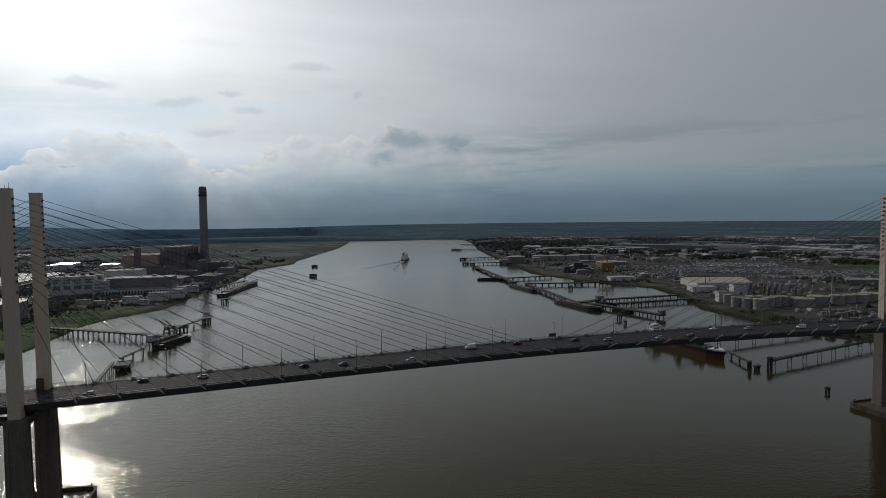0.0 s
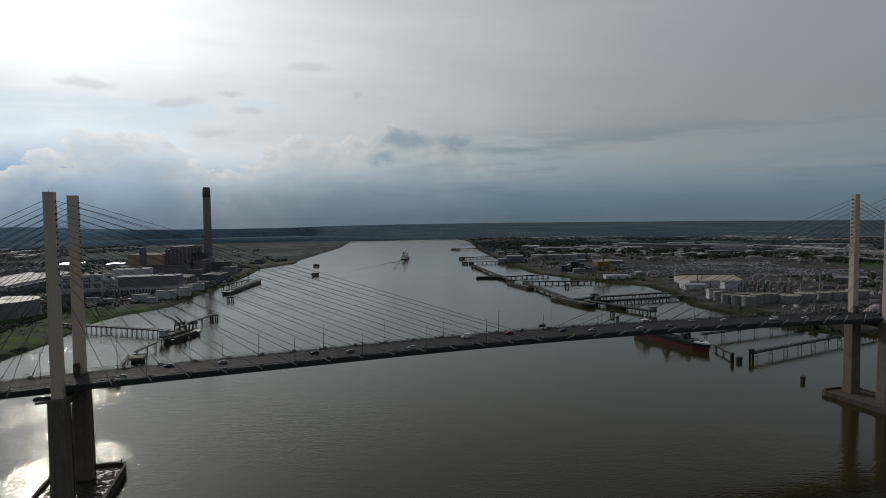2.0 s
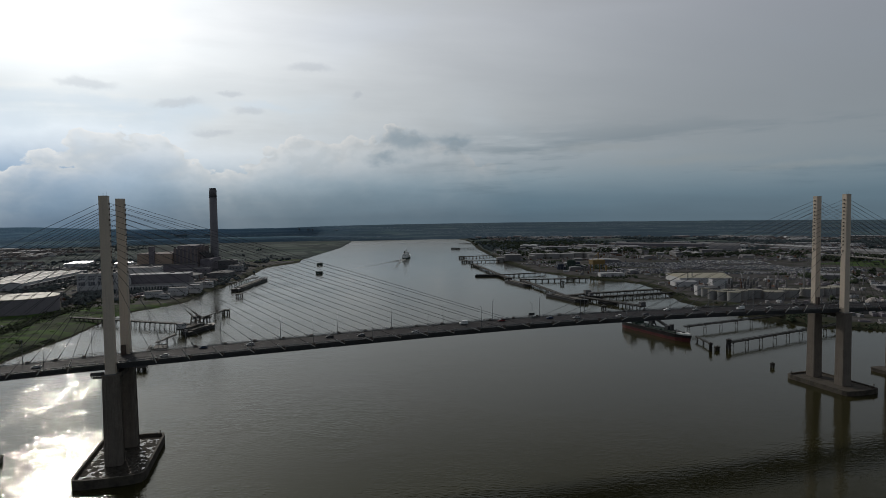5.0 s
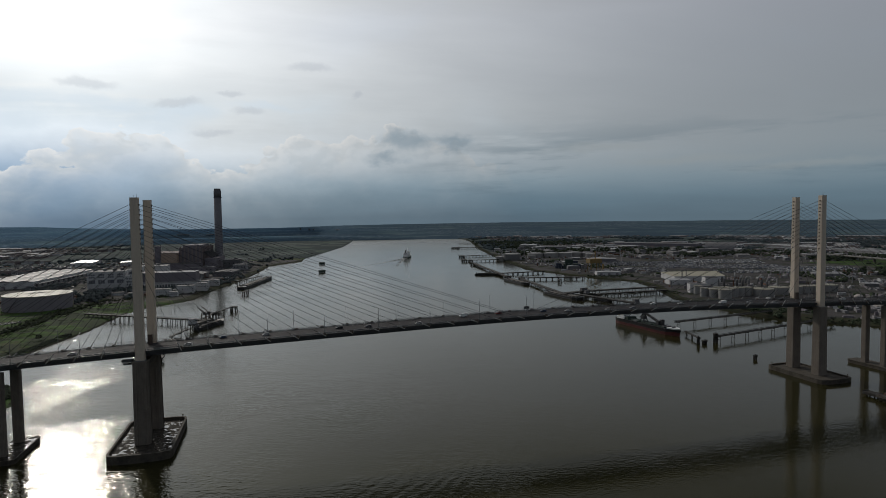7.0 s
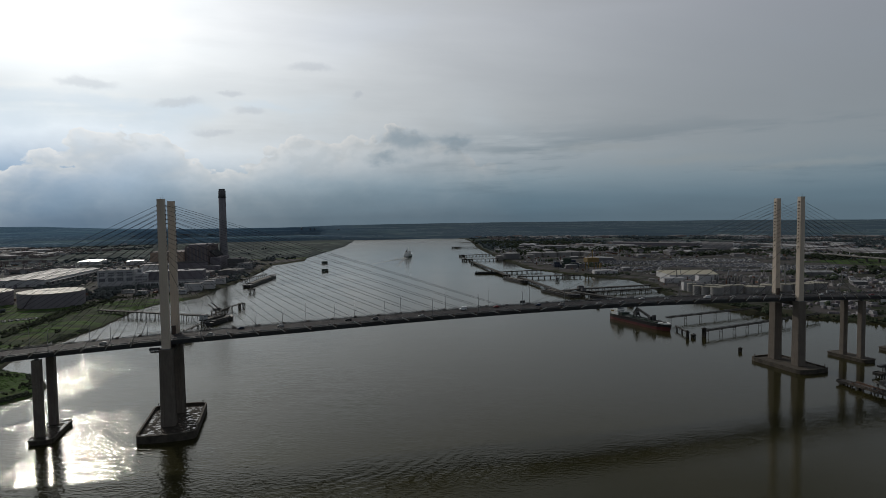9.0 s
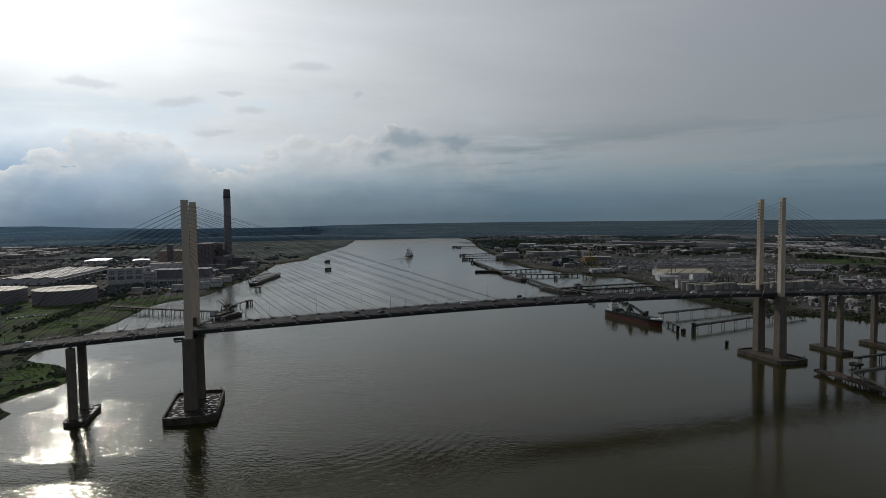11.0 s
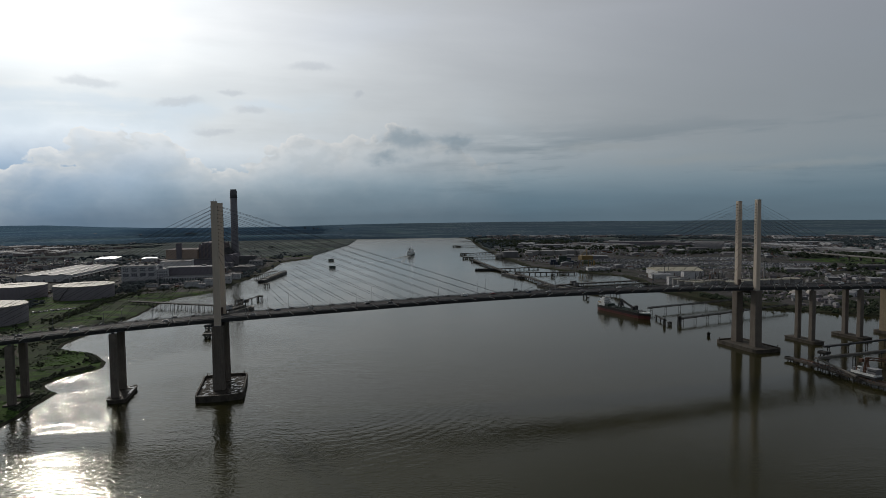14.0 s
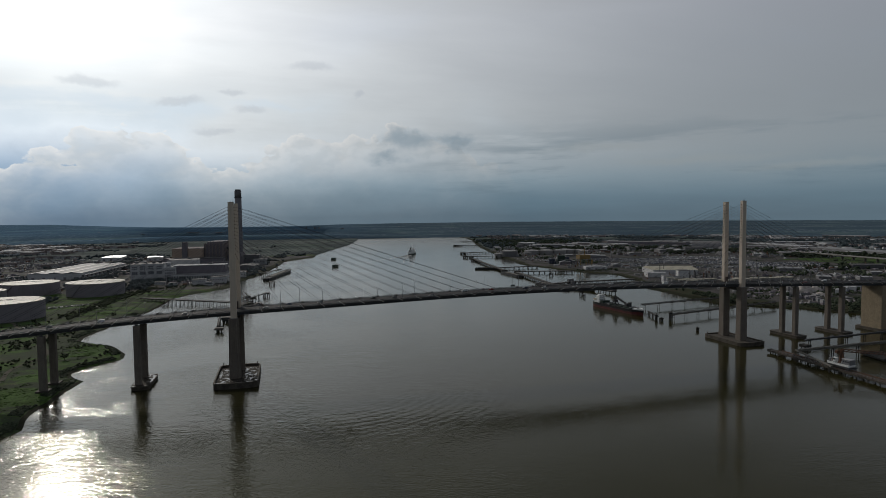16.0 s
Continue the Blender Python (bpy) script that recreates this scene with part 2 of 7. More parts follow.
def water_material():
    m = bpy.data.materials.new("river_water")
    m.use_nodes = True
    t = m.node_tree
    bsdf = t.nodes["Principled BSDF"]
    where = node(t, "NewGeometry").outputs[0]
    mud = noise_(t, where, 0.006, 4.0, 0.6)
    t.links.new(mix(t, step(t, mud, 0.35, 0.65), (0.0235, 0.0222, 0.0080), (0.0300, 0.0272, 0.0108)), bsdf.inputs["Base Color"])
    bsdf.inputs["IOR"].default_value = 1.333
    bsdf.inputs["Specular IOR Level"].default_value = 0.30
    bsdf.inputs["Specular Tint"].default_value = (0.95, 0.97, 0.50, 1)
    calm = noise_(t, where, 0.010, 5.0, 0.6)
    east, north = node(t, "SeparateXYZ", where).outputs[0], node(t, "SeparateXYZ", where).outputs[1]
    t.links.new(step(t, north, 500.0, 3600.0, 0.09, 0.34), bsdf.inputs["Roughness"])
    # long swell, wind waves, ripples and fine chop, heights in metres
    turned = node(t, "VectorRotate", where, (0.0, 0.0, 0.0), (0.0, 0.0, 1.0), 0.35).outputs[0]
    swell = noise_(t, node(t, "VectorMath", where, (0.5, 1.0, 1.0), operation="MULTIPLY").outputs[0], 0.07, 3.0, 0.5)
    waves = noise_(t, node(t, "VectorMath", turned, (0.30, 1.0, 1.0), operation="MULTIPLY").outputs[0], 0.26, 2.0, 0.5)
    ripple = noise_(t, node(t, "VectorMath", turned, (0.55, 1.0, 1.0), operation="MULTIPLY").outputs[0], 0.72, 1.6, 0.5)
    fine = noise_(t, where, 1.7, 2.0, 0.6)
    ruffled = step(t, east, 20.0, -300.0, 0.32, 1.15)
    rough_patch = math_(t, "MULTIPLY", step(t, calm, 0.42, 0.58, 0.62, 1.15), ruffled)
    waves = math_(t, "MULTIPLY", waves, math_(t, "MULTIPLY", step(t, calm, 0.42, 0.58, 0.3, 1.0), math_(t, "MULTIPLY", step(t, east, 0.0, -300.0, 0.05, 0.26), step(t, east, -270.0, -360.0, 1.0, 1.7))))
    chop = math_(t, "ADD", math_(t, "MULTIPLY", ripple, 0.20), math_(t, "MULTIPLY", fine, 0.022))
    # spreading wake rings, and the straight wake lines upstream
    off = node(t, "VectorMath", where, (-161.0, -43.0, 0.0), operation="SUBTRACT").outputs[0]
    away = node(t, "VectorMath", off, operation="LENGTH").outputs["Value"]
    wobble = math_(t, "ADD", away, math_(t, "MULTIPLY", swell, 9.0))
    rings = math_(t, "MULTIPLY", math_(t, "SINE", math_(t, "MULTIPLY", wobble, 1.0)), math_(t, "MULTIPLY", step(t, away, 45.0, 85.0), step(t, away, 110.0, 165.0, 1.0, 0.0)))
    rings = math_(t, "MULTIPLY", rings, math_(t, "MULTIPLY", step(t, node(t, "SeparateXYZ", off).outputs[1], -15.0, -55.0), step(t, node(t, "SeparateXYZ", off).outputs[0], -60.0, 30.0)))
    across = node(t, "VectorMath", where, (0.8, 0.6, 0.0), operation="DOT_PRODUCT").outputs["Value"]
    band = math_(t, "ABSOLUTE", math_(t, "SUBTRACT", across, 126.5))
    lines = math_(t, "MULTIPLY", math_(t, "SINE", math_(t, "MULTIPLY", across, 1.6)), math_(t, "MULTIPLY", step(t, band, 3.0, 9.0, 1.0, 0.0), step(t, node(t, "SeparateXYZ", where).outputs[1], 40.0, 80.0)))
    lines = math_(t, "MULTIPLY", lines, step(t, node(t, "SeparateXYZ", where).outputs[1], 200.0, 150.0))
    chop = math_(t, "ADD", chop, math_(t, "ADD", math_(t, "MULTIPLY", rings, 0.045), math_(t, "MULTIPLY", lines, 0.02)))
    high = math_(t, "ADD", math_(t, "ADD", math_(t, "MULTIPLY", swell, 0.03), waves), math_(t, "MULTIPLY", chop, rough_patch))
    b = node(t, "Bump")
    b.inputs["Strength"].default_value, b.inputs["Distance"].default_value = 1.0, 1.0
    t.links.new(high, b.inputs["Height"])
    t.links.new(b.outputs[0], bsdf.inputs["Normal"])
    return m


def fields_material(name, tones, wood_tone, speck_tone, speck_level):
    """Far farmland: fields of differing tones between dark hedges, with woods and town grey in patches."""
    m = bpy.data.materials.new(name)
    m.use_nodes = True
    t = m.node_tree
    bsdf = t.nodes["Principled BSDF"]
    where = node(t, "NewGeometry").outputs[0]
    bent = node(t, "VectorMath", where, node(t, "VectorMath", node(t, "TexNoise", where, noise=(0.004, 3.0, 0.5)).outputs[1], (60.0, 60.0, 0.0), operation="MULTIPLY").outputs[0], operation="ADD").outputs[0]
    cells = node(t, "TexVoronoi", bent)
    cells.inputs["Scale"].default_value = 0.0055
    pick = node(t, "SeparateColor", cells.outputs["Color"]).outputs[0]
    col = node(t, "ValToRGB", pick, stops=tuple(zip((0.0, 0.3, 0.5, 0.7, 1.0), tones))).outputs[0]
    wood = noise_(t, where, 0.0045, 6.0, 0.65)
    rim = node(t, "TexVoronoi", bent)
    rim.feature = "DISTANCE_TO_EDGE"
    rim.inputs["Scale"].default_value = 0.0055
    col = mix(t, step(t, rim.outputs["Distance"], 0.09, 0.05, 0.0, 0.85), col, wood_tone)
    col = mix(t, step(t, wood, 0.46, 0.56), col, wood_tone)
    speck = noise_(t, where, 0.07, 6.0, 0.75)
    col = mix(t, step(t, speck, speck_level, speck_level + 0.2, 0.0, 0.7), col, speck_tone)
    t.links.new(col, bsdf.inputs["Base Color"])
    bsdf.inputs["Roughness"].default_value = 0.95
    bsdf.inputs["Specular IOR Level"].default_value = 0.02
    return m


WATER = water_material()
# all tones raised and shifted to blue-grey, haze put into the colour
FIELDS = fields_material("hazed_far_fields", ((0.058, 0.078, 0.078), (0.080, 0.108, 0.088), (0.094, 0.116, 0.106), (0.130, 0.146, 0.132), (0.062, 0.084, 0.088)), (0.048, 0.060, 0.060), (0.046, 0.057, 0.056), 0.46)
PYLON = material("cream_painted_steel", (0.565, 0.478, 0.388), 0.55, 0, 0.8, 0.06, 9, 0.08, 0.05, 0.25)
CONCRETE = material("weathered_concrete", (0.165, 0.140, 0.117), 0.85, 0, 0.7, 0.15, 6, 0.2, 0.2, 0.45)
TAN_CONCRETE = material("tan_concrete", (0.27, 0.215, 0.145), 0.85, 0, 0.9, 0.12, 6, 0.2, 0.2, 0.35)
PLINTH = material("stained_plinth_concrete", (0.078, 0.067, 0.054), 0.85, 0, 0.9, 0.2, 4, 0.35, 0.3, 0.4)


def puddled_floor():
    """Dirty concrete with ragged puddles standing on it."""
    m = material("puddled_concrete", (0.050, 0.043, 0.036), 0.9, 0, 0.8, 0.3, 2.0, 0.4, 0.0)
    t = m.node_tree
    bsdf = t.nodes["Principled BSDF"]
    where = node(t, "NewGeometry").outputs[0]
    pool = step(t, noise_(t, where, 0.33, 4.0, 0.6), 0.53, 0.57)
    t.links.new(math_(t, "ADD", math_(t, "MULTIPLY", pool, -0.86), 0.9), bsdf.inputs["Roughness"])
    t.links.new(math_(t, "ADD", math_(t, "MULTIPLY", pool, 0.55), 0.1), bsdf.inputs["Specular IOR Level"])
    b = node(t, "Bump")
    b.inputs["Strength"].default_value, b.inputs["Distance"].default_value = 0.5, 0.12
    t.links.new(noise_(t, where, 1.2, 3.0, 0.6), b.inputs["Height"])
    t.links.new(b.outputs[0], bsdf.inputs["Normal"])
    return m


WET = puddled_floor()
DECKSIDE = material("dark_girder_steel", (0.050, 0.050, 0.052), 0.6, 0, 1.2, 0.2, 8, 0.25, 0.1, 0.3)
ASPHALT = material("bridge_asphalt", (0.028, 0.026, 0.029), 0.82, 0, 0.5, 0.12, 9, 0.15, 0.1, spec=0.12)
MARKING = material("road_paint", (0.16, 0.16, 0.155), 0.7, 0, 0.4, 0.15, 3, 0.2, 0)
STEEL = material("grey_galvanised_steel", (0.17, 0.175, 0.18), 0.5, 0.4, 0.5, 0.15, 4, 0.2, 0.05)
CABLE = material("dark_cable_sheath", (0.055, 0.055, 0.060), 0.5, 0, 1, 0.1, 8, 0.1, 0)
BRACKET = material("brown_steel_bracket", (0.085, 0.062, 0.050), 0.7, 0, 0.4, 0.2, 2, 0.25, 0.1)
TUBE = material("pale_cable_tube", (0.38, 0.37, 0.35), 0.5, 0.2, 0.4, 0.12, 3, 0.15, 0.05)


def marsh_material():
    """Rough grazing marsh: green sward, dry brown stands and dark scrub, each in ragged patches."""
    m = material("rough_marsh_grass", (0.058, 0.106, 0.026), 0.95, 0, 1.1, 0.5, 14, 0.3, 0.6, spec=0.04)
    t = m.node_tree
    bsdf = t.nodes["Principled BSDF"]
    sward = bsdf.inputs["Base Color"].links[0].from_socket
    where = node(t, "NewGeometry").outputs[0]
    dry = noise_(t, where, 0.021, 6.0, 0.62)
    wet = noise_(t, node(t, "VectorMath", where, (0.6, 1.0, 1.0), operation="MULTIPLY").outputs[0], 0.035, 6.0, 0.66)
    tufts = noise_(t, where, 0.55, 3.0, 0.6)
    col = mix(t, step(t, dry, 0.53, 0.66, 0.0, 0.8), sward, (0.090, 0.084, 0.052))
    # dark scrub patches, with the shade among the bushes put into the colour
    col = mix(t, math_(t, "MULTIPLY", step(t, wet, 0.45, 0.54), step(t, tufts, 0.36, 0.50, 0.45, 1.0)), col, (0.042, 0.052, 0.032))
    t.links.new(col, bsdf.inputs["Base Color"])
    return m


GRASS = marsh_material()
MUD = material("foreshore_mud", (0.026, 0.026, 0.018), 0.9, 0, 2, 0.25, 9, 0.35, 0.4, tint=(0.018, 0.024, 0.011), spec=0.02)


def far_country_material():
    """Flat country out to the skyline: fields, hedges, woods and towns, laid out on the level that the slope stands for."""
    m = bpy.data.materials.new("far_hazed_country")
    m.use_nodes = True
    t = m.node_tree
    bsdf = t.nodes["Principled BSDF"]
    where = node(t, "NewGeometry").outputs[0]
    height = node(t, "SeparateXYZ", where).outputs[2]
    reach = math_(t, "DIVIDE", 121.0, math_(t, "SUBTRACT", 121.0, math_(t, "MINIMUM", height, 95.0)))
    off = node(t, "VectorMath", where, (-160.0, -370.0, 0.0), operation="SUBTRACT").outputs[0]
    level = node(t, "VectorMath", node(t, "VectorMath", off, node(t, "CombineXYZ", reach, reach, 0.0).outputs[0], operation="MULTIPLY").outputs[0], (1.0, 0.8, 0.0), operation="MULTIPLY").outputs[0]
    bent = node(t, "VectorMath", level, node(t, "VectorMath", node(t, "TexNoise", level, noise=(0.002, 4.0, 0.6)).outputs[1], (240.0, 240.0, 0.0), operation="MULTIPLY").outputs[0], operation="ADD").outputs[0]
    cells = node(t, "TexVoronoi", bent)
    cells.inputs["Scale"].default_value = 0.0042
    pick = node(t, "SeparateColor", cells.outputs["Color"]).outputs[0]
    rim = node(t, "TexVoronoi", bent)
    rim.feature = "DISTANCE_TO_EDGE"
    rim.inputs["Scale"].default_value = 0.0042
    # blue-grey field and wood tones carry the distance haze in the colour
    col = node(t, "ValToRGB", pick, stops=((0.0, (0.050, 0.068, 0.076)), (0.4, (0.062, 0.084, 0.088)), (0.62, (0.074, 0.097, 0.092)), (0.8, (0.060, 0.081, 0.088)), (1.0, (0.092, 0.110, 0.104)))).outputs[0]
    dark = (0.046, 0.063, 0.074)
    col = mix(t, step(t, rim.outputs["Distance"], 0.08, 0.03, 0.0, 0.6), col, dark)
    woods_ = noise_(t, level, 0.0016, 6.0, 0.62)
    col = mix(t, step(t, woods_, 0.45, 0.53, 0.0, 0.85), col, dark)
    towns = noise_(t, level, 0.0009, 4.0, 0.55)
    roofs = noise_(t, level, 0.030, 2.0, 0.6)
    col = mix(t, math_(t, "MULTIPLY", step(t, roofs, 0.54, 0.64, 0.0, 0.55), step(t, towns, 0.44, 0.54)), col, (0.20, 0.21, 0.21))
    # haze lift: every tone made paler and bluer
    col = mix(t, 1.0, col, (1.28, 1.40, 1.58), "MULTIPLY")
    # the painted haze is paler and bluer on the sunward side
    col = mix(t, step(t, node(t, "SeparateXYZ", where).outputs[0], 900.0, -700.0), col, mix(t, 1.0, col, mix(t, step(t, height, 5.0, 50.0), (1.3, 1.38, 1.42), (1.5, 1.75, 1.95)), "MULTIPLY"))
    t.links.new(col, bsdf.inputs["Base Color"])
    bsdf.inputs["Roughness"].default_value = 1.0
    bsdf.inputs["Specular IOR Level"].default_value = 0.0
    return m


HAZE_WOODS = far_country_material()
# leaf colour lightened and blued to stand in for haze over the far woods
LEAF_FAR_HAZE = material("hazed_woodland_leaves", (0.085, 0.104, 0.110), 0.95, 0, 3, 0.35, 60, 0.4, 0.0, spec=0.0)
SCRUB = material("dull_river_wall_scrub", (0.038, 0.044, 0.026), 0.95, 0, 2.0, 0.4, 12, 0.5, 0.6, tint=(0.045, 0.038, 0.026), spec=0.03)
YARD = material("works_yard", (0.082, 0.076, 0.076), 0.9, 0, 3, 0.3, 38, 0.4, 0.2, tint=(0.028, 0.034, 0.020), spec=0.04)
LEAF = material("dark_foliage", (0.054, 0.067, 0.043), 0.9, 0, 1.3, 0.4, 9, 0.3, 0.3, random_tint=0.25, spec=0.04)
# pale blue-grey leaves: haze over the shore painted into the base colour
LEAF_SHORE_HAZE = material("hazed_shore_foliage", (0.098, 0.112, 0.112), 0.95, 0, 1.6, 0.4, 14, 0.3, 0.2, spec=0.02)
SHRUB = material("olive_shrub_leaves", (0.066, 0.076, 0.046), 0.95, 0, 1.0, 0.45, 7, 0.4, 0.3, spec=0.03)
BARK = material("tree_bark", (0.055, 0.042, 0.032), 0.95, 0, 0.3, 0.2, 1, 0.2, 0.3)
TIMBER = material("dark_wet_timber", (0.042, 0.038, 0.034), 0.8, 0, 0.5, 0.3, 3, 0.3, 0.3, 0.3)
JETTY = material("jetty_concrete", (0.14, 0.13, 0.115), 0.85, 0, 0.6, 0.2, 5, 0.3, 0.2, 0.3)
BLACK = material("black_hull_paint", (0.022, 0.022, 0.024), 0.5, 0, 0.9, 0.2, 5, 0.2, 0.05, 0.3)
RED = material("red_antifouling", (0.105, 0.026, 0.024), 0.6, 0, 0.9, 0.2, 5, 0.3, 0.05, 0.4)
WHITE = material("white_ship_paint", (0.72, 0.72, 0.70), 0.5, 0, 0.6, 0.06, 4, 0.1, 0, 0.25)
GRAVEL = material("pale_stone_aggregate", (0.40, 0.365, 0.34), 0.95, 0, 0.8, 0.2, 6, 0.3, 0.3, spec=0.05)
RUST = material("rusty_steel", (0.13, 0.068, 0.045), 0.85, 0, 0.5, 0.35, 2, 0.35, 0.25, 0.3)
GLASS = material("dark_window_glass", (0.025, 0.03, 0.035), 0.12, 0, 2, 0.1, 5, 0.1, 0)
# pale base colour stands in for the sky reflected in the panes
SKY_GLASS = material("sky_toned_works_glass", (0.13, 0.13, 0.15), 0.35, 0, 1, 0.25, 4, 0.3, 0)
TYRE = material("tyre_rubber", (0.02, 0.02, 0.02), 0.9, 0, 0.3, 0.1, 1, 0.1, 0)
TANK = material("grey_white_tank_paint", (0.255, 0.248, 0.24), 0.55, 0, 1.5, 0.06, 8, 0.12, 0.03, 0.35)
TANK_DARK = material("dull_tank_wall", (0.225, 0.205, 0.225), 0.6, 0, 1.5, 0.08, 10, 0.15, 0.03, 0.35)
TANK_ROOF = material("bleached_tank_roof", (0.35, 0.325, 0.255), 0.6, 0, 1.2, 0.1, 9, 0.25, 0.05)
SHEET = material("pale_sheet_roof", (0.31, 0.312, 0.32), 0.75, 0.0, 1.5, 0.08, 14, 0.2, 0.05, random_tint=0.3, spec=0.12)
SHEET_DULL = material("dull_sheet_roof", (0.165, 0.16, 0.162), 0.7, 0, 1.5, 0.1, 10, 0.25, 0.05, random_tint=0.45, spec=0.08)
GLINT_ROOF = material("bare_metal_roof", (0.85, 0.86, 0.86), 0.4, 0.6, 1.5, 0.04, 14, 0.06, 0.05)
CREAM_ROOF = material("cream_sheet_roof", (0.40, 0.37, 0.28), 0.55, 0, 1.5, 0.06, 12, 0.12, 0.05)
CLAD = material("grey_wall_cladding", (0.15, 0.148, 0.152), 0.65, 0, 1.5, 0.08, 8, 0.2, 0.03, 0.25, random_tint=0.4)
RENDER_WALL = material("pale_rendered_wall", (0.50, 0.495, 0.50), 0.85, 0, 1, 0.1, 7, 0.2, 0.05, 0.3, spec=0.1)
# brown brick, lightened and blued to carry haze over the far works
BRICK = material("brown_brickwork", (0.225, 0.185, 0.178), 0.9, 0, 0.8, 0.15, 9, 0.15, 0.1, 0.2)
BRICK_TAN = material("tan_brickwork", (0.40, 0.30, 0.235), 0.9, 0, 0.8, 0.12, 9, 0.12, 0.1, 0.2)
# brown cladding with the same haze lift in its base colour
DARKWALL = material("dark_brown_cladding", (0.19, 0.172, 0.19), 0.85, 0, 1, 0.15, 8, 0.2, 0.1, 0.2)
SLATE = material("roof_tiles", (0.115, 0.095, 0.09), 0.85, 0, 1, 0.2, 6, 0.2, 0.1, random_tint=0.4)
CHIMNEY = material("chimney_concrete", (0.20, 0.196, 0.212), 0.85, 0, 2, 0.12, 14, 0.2, 0.1, 0.35)
SOOT = material("sooty_chimney_top", (0.12, 0.118, 0.126), 0.9, 0, 2, 0.15, 8, 0.2, 0.1)
GREEN = material("dull_green_paint", (0.030, 0.050, 0.040), 0.7, 0, 1, 0.2, 3, 0.3, 0.1, 0.3)
BLUE_PLANT = material("dull_blue_paint", (0.045, 0.055, 0.085), 0.7, 0, 1, 0.2, 3, 0.3, 0.1, 0.3)
YELLOW = material("ochre_crane_paint", (0.21, 0.14, 0.05), 0.6, 0, 0.8, 0.15, 3, 0.2, 0.05, 0.3)
FOAM = material("river_foam", (0.30, 0.31, 0.30), 0.6, 0, 1.0, 0.3, 5, 0.3, 0.2)
CAR_PAINTS = [material("car_paint_" + n, c, 0.45, 0.0, 1, 0.03, 3, 0.05, 0, spec=0.2) for n, c in
              (("silver", (0.36, 0.36, 0.36)), ("white", (0.66, 0.66, 0.65)), ("black", (0.02, 0.02, 0.022)), ("red", (0.17, 0.03, 0.03)),
               ("blue", (0.03, 0.045, 0.085)), ("grey", (0.12, 0.12, 0.13)))]
LAMP_RED = material("tail_lamp_plastic", (0.35, 0.02, 0.02), 0.3, 0, 1, 0.05, 1, 0.05, 0)
LAMP_CLEAR = material("headlight_plastic", (0.6, 0.6, 0.58), 0.15, 0, 1, 0.05, 1, 0.05, 0)


# mesh building
class Shape:
    """Vertices and faces of one mesh."""

    def __init__(self):
        self.v, self.f, self.m = [], [], []

    def add(self, verts, faces, slot=0):
        n = len(self.v)
        self.v += [tuple(p) for p in verts]
        self.f += [tuple(i + n for i in f) for f in faces]
        self.m += [slot] * len(faces)
        return self

    def prism(self, ring, z0, z1, top=1.0, slot=0, centre=None):
        """An upright prism on a ring of (x, y), counter-clockwise; top: the upper ring's scale."""
        n = len(ring)
        cx, cy = centre or (sum(p[0] for p in ring) / n, sum(p[1] for p in ring) / n)
        low = [(x, y, z0) for x, y in ring]
        high = [(cx + (x - cx) * top, cy + (y - cy) * top, z1) for x, y in ring]
        faces = [(i, (i + 1) % n, (i + 1) % n + n, i + n) for i in range(n)]
        return self.add(low + high, faces + [tuple(range(n - 1, -1, -1)), tuple(range(n, 2 * n))], slot)

    def box(self, x0, x1, y0, y1, z0, z1, slot=0):
        return self.prism([(x0, y0), (x1, y0), (x1, y1), (x0, y1)], z0, z1, 1.0, slot)

    def chamfered(self, x, y, sx, sy, c, z0, z1, top=1.0, slot=0):
        a, b = sx / 2, sy / 2
        ring = [(x - a + c, y - b), (x + a - c, y - b), (x + a, y - b + c), (x + a, y + b - c), (x + a - c, y + b), (x - a + c, y + b), (x - a, y + b - c), (x - a, y - b + c)]
        return self.prism(ring, z0, z1, top, slot)

    def tube(self, a, b, r0, r1=None, n=8, slot=0):
        a, b = Vector(a), Vector(b)
        r1 = r0 if r1 is None else r1
        q = (b - a).to_track_quat("Z", "Y")
        rings = []
        for p, r in ((a, r0), (b, r1)):
            rings += [p + q @ Vector((r * math.cos(2 * math.pi * i / n), r * math.sin(2 * math.pi * i / n), 0)) for i in range(n)]
        return self.add(rings, [(i, (i + 1) % n, (i + 1) % n + n, i + n) for i in range(n)] + [tuple(range(n - 1, -1, -1)), tuple(range(n, 2 * n))], slot)

    def beam(self, a, b, w, h, slot=0):
        """A straight bar from a to b, w wide and h high."""
        a, b = Vector(a), Vector(b)
        d = (b - a).normalized()
        side = d.cross(Vector((0, 0, 1)))
        side = side.normalized() if side.length > 1e-4 else Vector((1, 0, 0))
        lift = side.cross(d)
        pts = [p + side * sx * w / 2 + lift * sz * h / 2 for p in (a, b) for sx, sz in ((-1, -1), (1, -1), (1, 1), (-1, 1))]
        return self.add(pts, [(0, 1, 5, 4), (1, 2, 6, 5), (2, 3, 7, 6), (3, 0, 4, 7), (3, 2, 1, 0), (4, 5, 6, 7)], slot)

    def lathe(self, x, y, profile, n=32, slot=0):
        """Rings of (radius, z) round a vertical axis."""
        pts = [(x + r * math.cos(2 * math.pi * i / n), y + r * math.sin(2 * math.pi * i / n), z) for r, z in profile for i in range(n)]
        faces = [(k * n + i, k * n + (i + 1) % n, (k + 1) * n + (i + 1) % n, (k + 1) * n + i) for k in range(len(profile) - 1) for i in range(n)]
        last = (len(profile) - 1) * n
        return self.add(pts, faces + [tuple(range(n - 1, -1, -1)), tuple(range(last, last + n))], slot)

    def loft(self, rings, slot=0):
        """Closed rings of equal count, one after another."""
